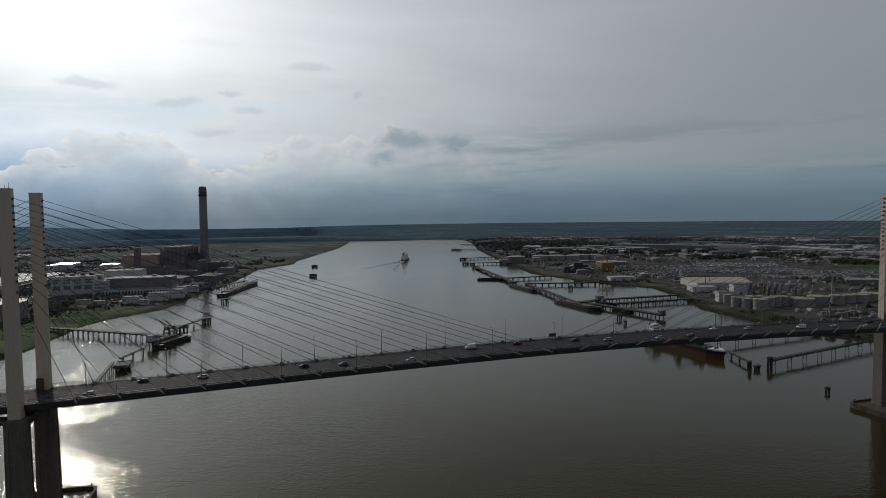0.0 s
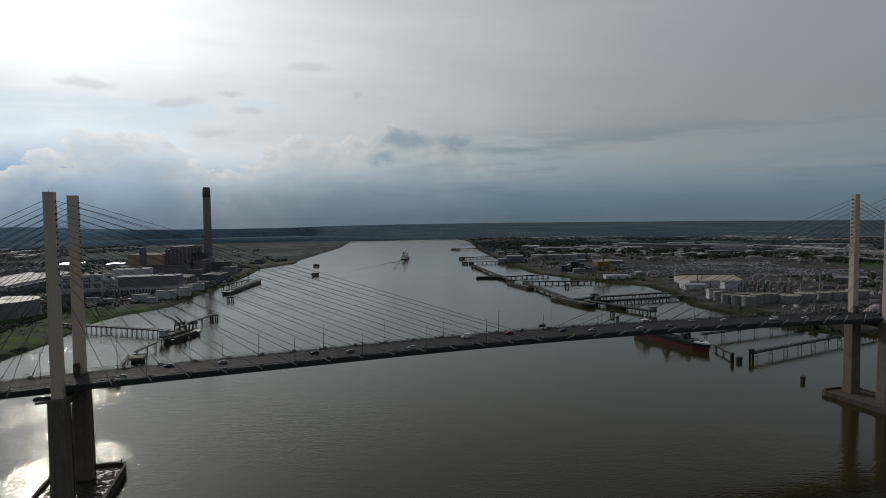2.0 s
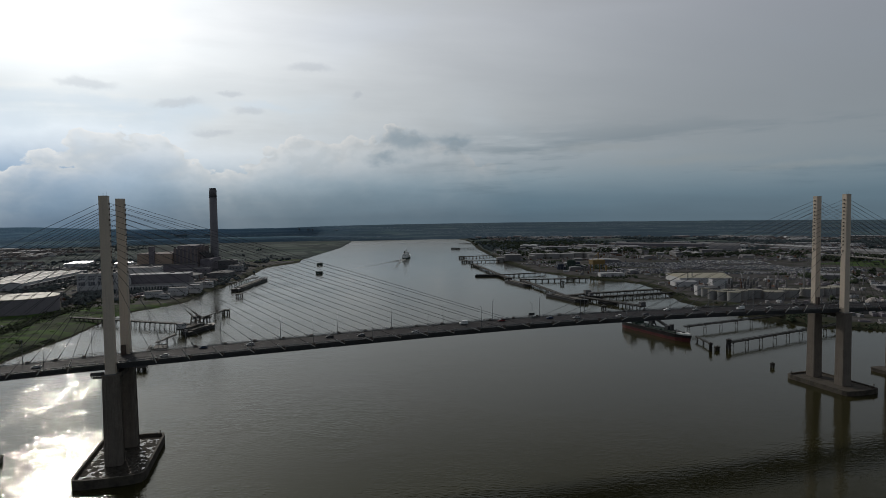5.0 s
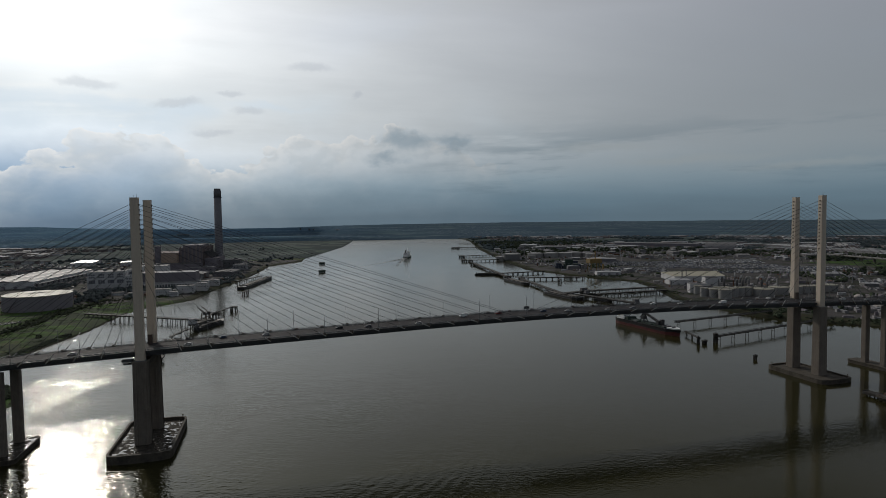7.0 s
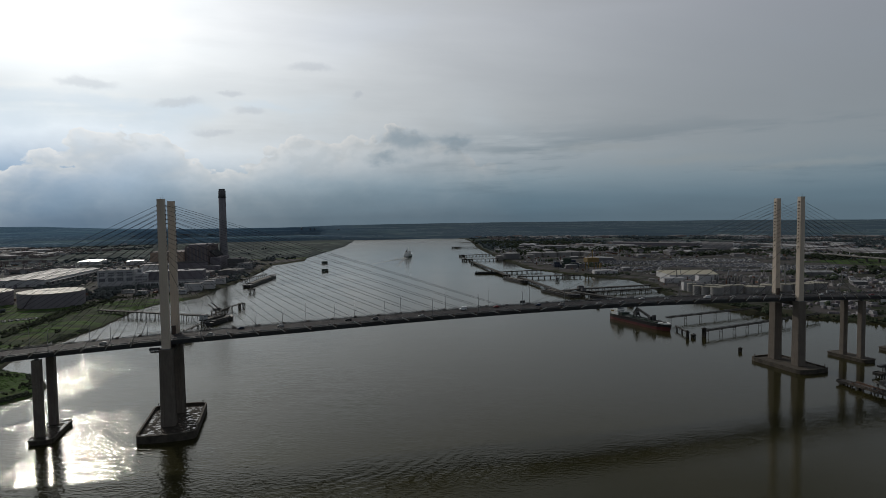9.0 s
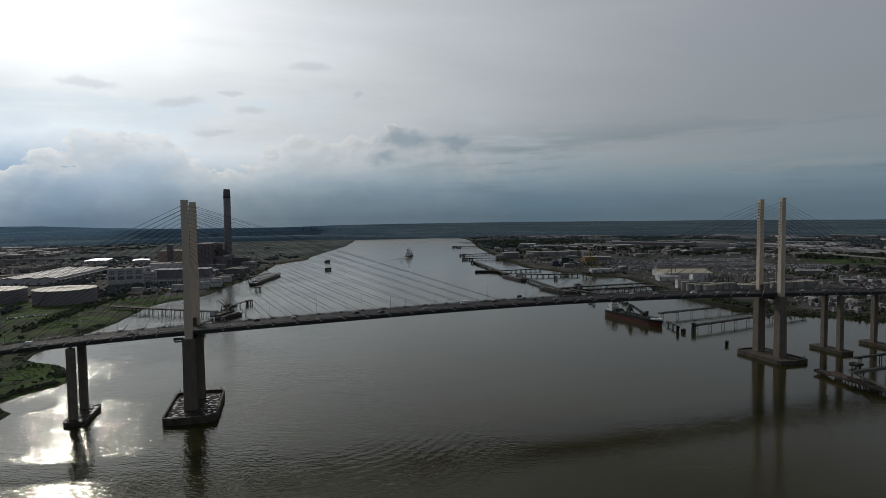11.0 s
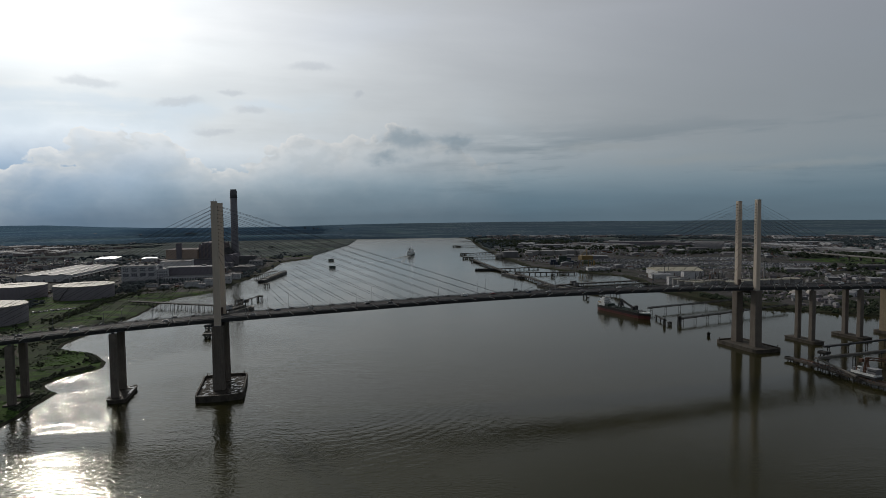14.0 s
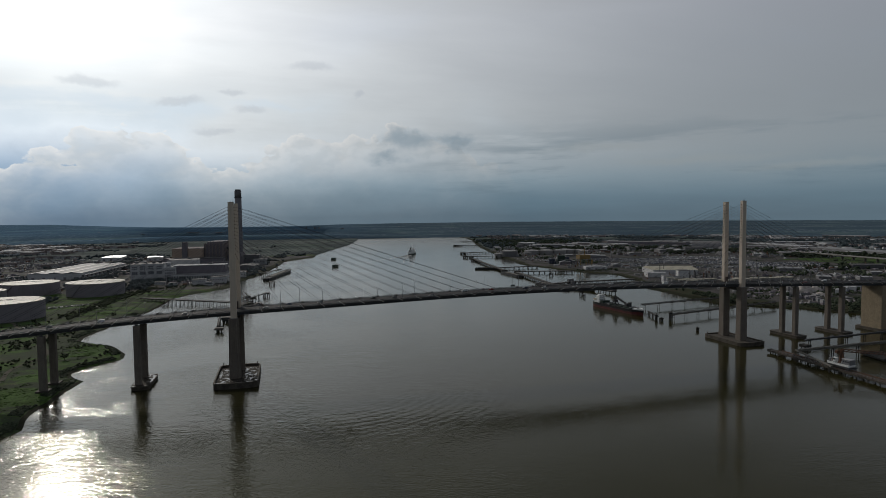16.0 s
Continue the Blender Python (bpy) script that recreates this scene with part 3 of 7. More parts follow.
        n = len(rings[0])
        pts = [p for r in rings for p in r]
        faces = [(k * n + i, k * n + (i + 1) % n, (k + 1) * n + (i + 1) % n, (k + 1) * n + i) for k in range(len(rings) - 1) for i in range(n)]
        last = (len(rings) - 1) * n
        return self.add(pts, faces + [tuple(range(n - 1, -1, -1)), tuple(range(last, last + n))], slot)

    def mesh(self, name, *mats, smooth=False):
        me = bpy.data.meshes.new(name)
        me.from_pydata(self.v, [], self.f)
        for m in mats:
            me.materials.append(m)
        if len(mats) > 1:
            me.polygons.foreach_set("material_index", self.m)
        bm = bmesh.new()
        bm.from_mesh(me)
        bmesh.ops.recalc_face_normals(bm, faces=bm.faces)
        bm.to_mesh(me)
        bm.free()
        if smooth:
            me.polygons.foreach_set("use_smooth", [True] * len(me.polygons))
        return me


def part(name, shape, mat, parent, label="", smooth=False):
    """One mesh object under a thing or a part. shape: a Shape or a ready mesh."""
    me = shape if isinstance(shape, bpy.types.Mesh) else shape.mesh(name, mat, smooth=smooth)
    ob = new(name, me)
    ob.parent = parent
    if label:
        ob["label"] = label
    return ob


def thing(name, label, category, group="", kind="", at=None):
    ob = new(name)
    ob.empty_display_size = 1
    if at is not None:
        ob.matrix_basis = at
    return tagged(ob, label, category, group, kind)


def rounded(cx, cy, sx, sy, bulge, n=9, square=0.45):
    """A long ring whose two ends, along y, bow outwards; square: lower for blunter ends."""
    a, b = sx / 2, sy / 2
    ring = []
    for end in (-1, 1):
        for i in range(n):
            u = math.pi * (i / (n - 1))
            c = math.cos(u)
            ring.append((cx + end * a * math.copysign(abs(c) ** 0.8, c), cy + end * (b + bulge * max(0.0, math.sin(u)) ** square)))
    return ring


# the river and its banks
LEFT_Y = [-4800, -600, -300, -150, -100, -89, -67, -14, 22, 36, 48, 65, 89, 109, 147, 180, 207, 281, 378, 497, 547, 609, 745, 874, 1100, 1231, 1380, 1487, 2186, 2738, 3190, 3260, 3310, 3340, 3960, 4010]
LEFT_X = [-900, -560, -440, -362, -344, -337, -345, -341, -338, -349, -354, -348, -328, -328, -348, -387, -390, -378, -360, -352, -335, -285, -263, -232, -198, -185, -96, -86, 101, 204, 266, 79, -115, -1300, -1300, 60]
RIGHT_Y = [-4800, -600, -150, 0, 39, 80, 119, 141, 168, 198, 263, 374, 488, 593, 739, 893, 1314, 1735, 2424, 2700, 3099, 3367, 3610, 3900, 4010]
RIGHT_X = [760, 560, 510, 490, 484, 474, 450, 428, 396, 384, 379, 386, 436, 462, 410, 381, 462, 556, 744, 800, 793, 561, 383, 215, 90]


def left_shore(y):
    return float(np.interp(y, LEFT_Y, LEFT_X)) + 2.5 * noise.noise((y * 0.05, 3.1, 0)) + 1.2 * noise.noise((y * 0.2, 7.7, 0))


def right_shore(y):
    return float(np.interp(y, RIGHT_Y, RIGHT_X)) + 2.5 * noise.noise((y * 0.05, 13.1, 0)) + 1.2 * noise.noise((y * 0.2, 17.7, 0))


def smooth_step(a, b, v):
    u = min(1.0, max(0.0, (v - a) / (b - a)))
    return u * u * (3 - 2 * u)


def hills(x, y):
    d = math.hypot(x + 160, y + 370)
    az = math.degrees(math.atan2(x + 160, y + 370))
    top = float(np.interp(az, [-180, -40, -21.5, -19, -16, -12, -8, 0, 5, 13, 21, 32, 41, 52, 180], [60, 94, 92, 91, 79, 65, 60, 58, 68, 73, 75, 75, 74, 72, 60]))
    rough = 1.2 * noise.noise((az * 0.4, 1.5, 0)) + 0.8 * noise.noise((az * 1.9, 4.5, 0)) + 0.5 * noise.noise((az * 7.0, 4.5, 0))
    open_ = smooth_step(-30, -20, az) * (1 - smooth_step(8, 16, az)) * smooth_step(2500, 2900, y)
    start = 3300 + 685 * open_ + 360 * open_ * (1 - smooth_step(3, 7, az)) * smooth_step(-16, -10, az)
    u = min(1.0, max(0.0, (d - start) / (4400 - start)))
    # the land climbs as slowly as flat country seems to
    flat = start * (11000 / start) ** u
    return max(0.0, 121 * (1 - d / flat) + (top + rough - 72.6) * u ** 3)


def ground_height(x, y):
    """The land's height away from the water's edge."""
    return 3.0 + 0.8 * noise.noise((x * 0.012, y * 0.012, 0)) + 0.25 * noise.noise((x * 0.06, y * 0.06, 5))


def land_z(x, y):
    s = max(left_shore(y) - x, x - right_shore(y))
    rise = float(np.interp(s, [-25, -6, 0, 3, 8, 16, 30], [-1.6, -0.35, 0.004, 0.30, 0.72, 0.92, 1.0]))
    return rise * ground_height(x, y) if s > 0 else rise * 3.0


def make_ground():
    rows = [-4800, -3000, -1800, -1200, -900] + list(range(-700, -160, 45)) + list(range(-150, 620, 9)) + list(range(620, 1500, 20)) + list(range(1500, 3000, 45)) + list(range(3000, 4800, 32))
    inland = [0, 3, 8, 16, 30, 50, 80, 115, 150, 200, 260, 330, 420, 520, 640, 780, 950, 1150, 1400, 1700, 2050, 2450, 2900, 3400, 3950, 4600]
    sh = Shape()
    width = 2 * len(inland) + 5
    for y in rows:
        xl, xr = left_shore(y), right_shore(y)
        if xr - xl < 60:
            mid = (xl + xr) / 2
            xl, xr = mid - 30, mid + 30
        line = [xl - s for s in reversed(inland)] + [xl + 6, xl + 25, (xl + xr) / 2, xr - 25, xr - 6] + [xr + s for s in inland]
        if y > 4000:
            sh.v += [(x, y, ground_height(x, y)) for x in line]
        else:
            sh.v += [(x, y, -5.0 if i == len(inland) + 2 else land_z(x, y)) for i, x in enumerate(line)]
    for r in range(len(rows) - 1):
        for c in range(width - 1):
            i = r * width + c
            sh.f.append((i, i + 1, i + width + 1, i + width))
            x, y = sh.v[i][0], (rows[r] + rows[r + 1]) / 2
            s = max(left_shore(y) - x, x - right_shore(y))
            far = math.hypot(x + 160, y + 370) > 3450 or y > 3980
            slot = 0 if x < 0 or x > 1000 else 5
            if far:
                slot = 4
            elif s < 5:
                slot = 1
            elif 1010 < x < 1420 and 520 < y < 780:
                slot = 0
            elif 0 < x < 860 and -60 < y < 335 and s < 42:
                slot = 5
            elif x > 0 and -60 < y < 1500 and s > 9 and x < 1150:
                slot = 2
            elif x < 0 and 600 < y < 1420 and x > -980:
                slot = 2 if s > 26 else 5
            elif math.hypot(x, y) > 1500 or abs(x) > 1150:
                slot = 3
            sh.m.append(slot)
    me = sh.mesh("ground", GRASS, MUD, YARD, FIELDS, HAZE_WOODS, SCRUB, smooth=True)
    return tagged(new("ground", me), "river banks, marsh, works yards and far low hills", "ground", kind="structure")


ground = make_ground()


def make_far_hills():
    """Low country from the flats up to the skyline, all round the view."""
    sh = Shape()
    turns, reach = 340, 26
    for i in range(turns + 1):
        az = -85 + 170 * i / turns
        for k in range(reach + 1):
            d = 3300 + 1130 * (k / reach)
            x, y = -160 + d * math.sin(radians(az)), -370 + d * math.cos(radians(az))
            sh.v.append((x, y, -3.0 if k == 0 else hills(x, y) - 2.0 + 5.0 * smooth_step(3300, 3500, d) * (0 if hills(x, y) < 0.3 else 1)))
    for i in range(turns):
        for k in range(reach):
            a = i * (reach + 1) + k
            sh.f.append((a, a + reach + 1, a + reach + 2, a + 1))
            sh.m.append(0)
    return tagged(new("backdrop", sh.mesh("far_hills", HAZE_WOODS, smooth=True)), "low far country tinted blue-grey as haze, up to the skyline", "hills", kind="structure")


make_far_hills()
water = tagged(new("water", Shape().add([(-4900, -4900, 0), (4900, -4900, 0), (4900, 4700, 0), (-4900, 4700, 0)], [(0, 1, 2, 3)]).mesh("water", WATER)),
               "broad brown-grey tidal river with light ripples", "river", kind="structure")


# the bridge
CY = -0.5                              # centre line
SPAN, LEG = 226.1, 12.1                # half span; half distance of the pylon legs
SOFFIT_X = [-560, -450, -377, -343, -308, -259, -216, -150, -66, 16, 126, 204, 282, 352, 401, 560]
SOFFIT_Z = [27.6, 35.0, 40.4, 43.0, 45.7, 48.1, 49.7, 51.7, 54.3, 55.8, 55.2, 53.2, 50.7, 48.5, 47.0, 41.7]


def soffit(x):
    return sum(float(np.interp(x + d, SOFFIT_X, SOFFIT_Z)) for d in (-36, -24, -12, 0, 12, 24, 36)) / 7


def road(x):
    return soffit(x) + 2.5


def along(sh, y0, y1, low, high, x0=-560, x1=560, pitch=10, slot=0):
    """A bar that follows the deck's curve, low and high over the road."""
    n = int(round((x1 - x0) / pitch))
    rings = []
    for i in range(n + 1):
        x = x0 + (x1 - x0) * i / n
        z = road(x)
        rings.append([(x, y0, z + low), (x, y1, z + low), (x, y1, z + high), (x, y0, z + high)])
    return sh.loft(rings, slot)


bridge = thing("road_bridge", "long dark cable-stayed road bridge deck high over the river", "bridge")
part("deck_slab", along(Shape(), CY - 11.0, CY + 11.0, -0.75, -0.06), DECKSIDE, bridge, "dark steel and concrete deck slab")
for side in (-1, 1):
    sh = Shape()
    e = CY + side * 10.0
    along(sh, e - 0.35, e + 0.35, -2.5, -0.755)
    along(sh, e - 0.8, e + 0.8, -2.62, -2.505)
    part("girder", sh, DECKSIDE, bridge, "dark plate girder under the deck edge")
    sh = Shape()
    along(sh, CY + side * 11.005, CY + side * 11.35, -1.15, 0.12)
    part("edge_beam", sh, DECKSIDE, bridge)
sh = Shape()
for i in range(112):
    x = -555 + i * 10
    z = soffit(x)
    sh.box(x - 0.2, x + 0.2, CY - 9.6, CY + 9.6, z + 0.3, z + 1.7)
tagged(part("cross_beams", sh, DECKSIDE, bridge), kind="stuff")
part("road_surface", along(Shape(), CY - 10.1, CY + 10.1, -0.055, 0.0), ASPHALT, bridge, "worn grey asphalt carriageway")
sh = Shape()
for lane in (-4.0, 0.0, 4.0):
    for i in range(124):
        x = -555 + i * 9
        sh.add([(x, CY + lane - 0.09, road(x) + 0.006), (x + 3.5, CY + lane - 0.09, road(x + 3.5) + 0.006), (x + 3.5, CY + lane + 0.09, road(x + 3.5) + 0.006), (x, CY + lane + 0.09, road(x) + 0.006)], [(0, 1, 2, 3)])
for lane in (-8.4, 8.4):
    for i in range(112):
        x = -560 + i * 10
        sh.add([(x, CY + lane - 0.1, road(x) + 0.006), (x + 10, CY + lane - 0.1, road(x + 10) + 0.006), (x + 10, CY + lane + 0.1, road(x + 10) + 0.006), (x, CY + lane + 0.1, road(x) + 0.006)], [(0, 1, 2, 3)])
tagged(part("lane_markings", sh, MARKING, bridge, "white lane lines"), kind="stuff")
for side in (-1, 1):
    e = CY + side * 12.1
    for h in (0.55, 1.15):
        part("parapet_rail", along(Shape(), e - 0.06, e + 0.06, h - 0.06, h + 0.06), STEEL, bridge, "grey steel parapet rail")
    sh = Shape()
    for i in range(448):
        x = -560 + i * 2.5
        sh.box(x - 0.06, x + 0.06, e - 0.08, e + 0.08, road(x) - 0.06, road(x) + 1.18)
    tagged(part("balustrade", sh, DECKSIDE, bridge), kind="stuff")
    g = CY + side * 10.2
    part("crash_barrier", along(Shape(), g - 0.04, g + 0.04, 0.45, 0.75), STEEL, bridge, "steel crash barrier")
    # closer, taller wind fence by each pylon
    for c in (-SPAN, SPAN):
        sh = Shape()
        for i in range(56):
            x = c - 22 + i * 0.8
            if abs(x - c) > 2.4:
                sh.box(x - 0.05, x + 0.05, CY + side * 11.15 - 0.05, CY + side * 11.15 + 0.05, road(x) - 0.05, road(x) + 2.1)
        along(sh, CY + side * 11.1, CY + side * 11.2, 2.0, 2.12, c - 22, c - 2.4)
        along(sh, CY + side * 11.1, CY + side * 11.2, 2.0, 2.12, c + 2.4, c + 22)
        part("wind_fence", sh, DECKSIDE, bridge, "close-set dark fence beside the pylon")

# cables: fourteen each way from each leg, in two planes
bracket = Shape().prism([(-1.5, -0.5), (1.5, -0.5), (1.0, 0.6), (-1.0, 0.6)], -0.5, 1.1, 0.45).mesh("anchor_cover", BRACKET)
for c in (-1, 1):
    for side in (-1, 1):
        y_leg, y_deck = CY + side * LEG, CY + side * 12.1
        for i in range(14):
            top = 129.8 - 2.55 * i - (1.5 if i == 13 else 0)
            for d in (1, -1):
                reach = 19.2 + (15.3 if d > 0 else 12.6) * (13 - i)
                x_deck = c * (SPAN - d * reach)
                z_deck = road(x_deck)
                x_leg = c * (SPAN - d * 2.2) + side * 0.7
                a, b = Vector((x_leg, y_leg, top)), Vector((x_deck, y_deck, z_deck - 0.6))
                part("stay_cable", Shape().tube(a, b, 0.105, n=6), CABLE, bridge)
                way = (a - b).normalized()
                part("anchor_tube", Shape().tube(b - way * 0.8, b + way * 4.2, 0.26, n=8), TUBE, bridge, "pale steel tube round the cable foot")
                ob = part("anchor_cover", bracket, None, bridge)
                ob.matrix_basis = pose(x_deck, CY + side * 11.55, z_deck, 0, 0, 0 if side > 0 else 180)


def pylon(c):
    x = c * SPAN
    th = thing("bridge_pylon", "tall cream steel twin-legged bridge pylon with cable sockets", "pylon", "pylons of the bridge", at=pose(x, CY, 0))
    foot = soffit(x) + (-1.8 if c < 0 else 0.2)
    for side in (-1, 1):
        y = side * LEG
        head = 133.4 if side < 0 else 132.8
        leg = part("pylon_leg", Shape().chamfered(side * 0.7, y, 4.5, 4.0, 0.18, foot, head - 0.5, 0.88), PYLON, th)
        part("leg_cap", Shape().chamfered(side * 0.7, y, 4.05, 3.6, 0.18, head - 0.498, head), PYLON, leg)
        for i in range(14):
            z = 129.8 - 2.55 * i - (1.5 if i == 13 else 0)
            half = 2.25 - (0.27 * (z - foot) / (133 - foot))
            for d in (-1, 1):
                k = side * 0.7
                s = Shape().prism([(k + d * (half - 0.05), y - 0.42), (k + d * (half + 0.42), y - 0.3), (k + d * (half + 0.42), y + 0.3), (k + d * (half - 0.05), y + 0.42)][::d], z - 0.75, z + 0.15, 0.9)
                part("cable_socket", s, BRACKET, leg)
        part("base_flange", Shape().chamfered(side * 0.7, y, 5.3, 4.9, 0.2, foot - 0.35, foot + 0.002), STEEL, leg)
    sh = Shape().tube((0.4, -LEG, 133.4), (0.4, -LEG, 135.6), 0.09, 0.04, 6)
    sh.tube((-0.9, -LEG, 133.4), (-0.9, -LEG, 134.6), 0.06, 0.05, 6)
    part("mast", sh, STEEL, th, "thin aerial on the leg top")
    sh = Shape()
    sh.box(-1.2, 1.2, LEG - 3.6, LEG - 2.4, road(x) - 0.7, road(x) + 5.2)
    part("access_cabin", sh, BRACKET, th, "rust-brown access frame by the leg foot")
    return th


def main_pier(c):
    x = c * SPAN
    th = thing("bridge_pier", "stained concrete twin-column pier on a walled river plinth", "pier", "river piers of the bridge", at=pose(x, CY, 0))
    foot = soffit(x) + (-2.15 if c < 0 else -0.15)
    for side in (-1, 1):
        sh = Shape().chamfered(side * 0.7, side * LEG, 7.6, 7.3, 0.55, 1.6, foot, 0.9)
        column = part("pier_column", sh, CONCRETE, th)
        for nx, ny in ((0, -1), (0, 1), (1, 0), (-1, 0)) if c < 0 else ():
            for off in (-2.35, 0.0, 2.35):
                half = 3.8 if nx else 3.65
                low = (side * 0.7 + nx * half + abs(ny) * off, side * LEG + ny * half + abs(nx) * off, 1.7)
                high = (side * 0.7 + nx * half * 0.9 + abs(ny) * off * 0.9, side * LEG + ny * half * 0.9 + abs(nx) * off * 0.9, foot - 1.2)
                part("pilaster", Shape().beam(low, high, 1.3, 0.18), CONCRETE, column)
        part("column_cap", Shape().chamfered(side * 0.7, side * LEG, 7.4, 7.1, 0.4, foot - 1.2, foot - 0.02), CONCRETE, column)
    sh = Shape().prism([(-2.6, -LEG + 3.1), (2.6, -LEG + 3.1), (2.6, LEG - 3.1), (-2.6, LEG - 3.1)], min(foot, soffit(x)) - 3.2, min(foot, soffit(x)) - 0.3)
    part("cross_beam", sh, PLINTH, th, "dark concrete beam between the columns")
    wide, long_, cx, cy = (31, 48, 0.8, -4.7) if c < 0 else (28, 41, -2.0, -4.2)
    outer, inner = rounded(cx, cy, wide, long_, 5.0), rounded(cx, cy, wide - 2, long_ - 1.6, 4.6)
    deck, rim = (2.7, 4.3) if c < 0 else (2.2, 3.3)
    part("plinth", Shape().prism(outer, -2.0, deck), PLINTH, th, "wet concrete plinth standing in the river")
    n = len(outer)
    pts = [(px, py, z) for z in (deck + 0.004, rim) for ring in (outer, inner) for px, py in ring]
    faces = []
    for i in range(n):
        j = (i + 1) % n
        faces += [(i, j, 2 * n + j, 2 * n + i), (n + j, n + i, 3 * n + i, 3 * n + j), (2 * n + i, 2 * n + j, 3 * n + j, 3 * n + i)]
    part("plinth_wall", Shape().add(pts, faces), PLINTH, th, "low concrete wall round the plinth")
    part("wet_floor", Shape().prism(rounded(cx, cy, wide - 2.2, long_ - 1.8, 4.5), deck + 0.004, deck + 0.06), WET if c < 0 else PLINTH, th, "puddled plinth floor" if c < 0 else "")
    for px, py in ((cx + wide * 0.42, cy + long_ * 0.5 + 1.5), (cx - wide * 0.42, cy + long_ * 0.5 + 1.5), (cx + wide * 0.42, cy - long_ * 0.5 - 1.5)):
        s = Shape().tube((px, py, rim - 0.05), (px, py, rim + 1.4), 0.2, n=8).lathe(px, py, [(0.3, rim + 1.4), (0.5, rim + 1.7), (0.3, rim + 2.1)], 8)
        part("marker_lamp", s, BRACKET, th, "small navigation lamp on the wall")
    if c < 0:
        g = Shape().box(-9.6, -4.2, -13.6, -10.6, foot - 0.2, foot + 0.9).box(-9.0, -4.2, -13.8, -10.4, foot - 1.5, foot - 1.2)
        for px in (-8.8, -6.8, -4.8):
            g.box(px - 0.12, px + 0.12, -13.7, -13.45, foot - 1.3, foot - 0.1)
            g.box(px - 0.12, px + 0.12, -10.75, -10.5, foot - 1.3, foot - 0.1)
        part("inspection_platform", g, DECKSIDE, th, "dark steel platform hung beside the column")
    return th


for c in (-1, 1):
    pylon(c)
    main_pier(c)


def approach_pier(x, plinth, on_land, far=10.4):
    th = thing("approach_pier", "slim concrete twin-column approach pier", "pier", "approach piers of the bridge", at=pose(x, CY, 0))
    base = 0.5 if on_land else 1.8
    top = soffit(x)
    for side in (-1, 1):
        gap = 1.0 if side < 0 else 0.1
        part("pier_column", Shape().chamfered(0, far if side > 0 else -10.4, 4.3, 4.2, 0.35, base, top - gap), CONCRETE, th)
        if side < 0:
            part("bearing", Shape().prism([(-1.1, -11.2), (1.1, -11.2), (1.1, -9.4), (-1.1, -9.4)], top - gap, top - 0.12, 0.6), DECKSIDE, th)
    if plinth:
        ring = rounded(2, 0, 12, 29, 3.2)
        part("plinth", Shape().prism(ring, -2.0, 2.0), PLINTH, th, "low round-ended river plinth")
        part("coping", Shape().prism(rounded(2, 0, 12.6, 29.4, 3.3), 2.004, 2.7), PLINTH, th)
        part("wet_floor", Shape().prism(rounded(2, 0, 11.6, 28.6, 3.0), 2.704, 2.72), WET if x < 0 else PLINTH, th)
    else:
        for side in (-1, 1):
            foot_y = far if side > 0 else -10.4
            part("footing", Shape().prism([(-4, foot_y - 4), (4, foot_y - 4), (4, foot_y + 4), (-4, foot_y + 4)], -0.5, 3.6), PLINTH, th)
    return th


for x, plinth in ((-293, True), (-353, False), (-418, False), (-488, False), (290, True), (347, True), (470, False), (535, False)):
    approach_pier(x, plinth, not plinth, 5.2 if x > 0 else 10.4)

th = thing("anchor_pier", "broad sunlit tan concrete anchor pier at the water's edge", "pier", at=pose(402, CY - 2, 0))
part("slab_wall", Shape().chamfered(0, 0, 13, 23, 0.6, 1.5, soffit(400) - 0.2, 1.0), TAN_CONCRETE, th)
part("plinth", Shape().prism(rounded(0, 0, 18, 27, 3), -2, 2.6), PLINTH, th)


# street lamps on the bridge
def street_lamp(side):
    th = thing("street_lamp", "tall thin grey street lamp on the bridge parapet", "street lamp", "lamps along the bridge")
    part("pole", Shape().tube((0, 0, -0.1), (0, 0, 12.2), 0.16, 0.09, 8), STEEL, th)
    arm = part("arm", Shape().beam((0, 0, 12.1), (0, -side * 1.5, 12.4), 0.1, 0.1), STEEL, th)
    part("lamp_head", Shape().box(-0.18, 0.18, min(-side * 1.4, -side * 2.2), max(-side * 1.4, -side * 2.2), 12.34, 12.52), STEEL, arm)
    part("base_box", Shape().box(-0.25, 0.25, -0.25, 0.25, -0.1, 1.0), STEEL, th)
    return th


for side, start in ((-1, -5.3), (1, -22.0)):
    first = None
    for k in range(-17, 18):
        x = start + k * 31.3
        if abs(abs(x) - SPAN) < 4 or abs(x) > 550:
            continue
        m = pose(x, CY + side * 10.85, road(x) + 0.12)
        if first is None:
            first = street_lamp(side)
            first.matrix_basis = m
        else:
            copy_thing(first, m)


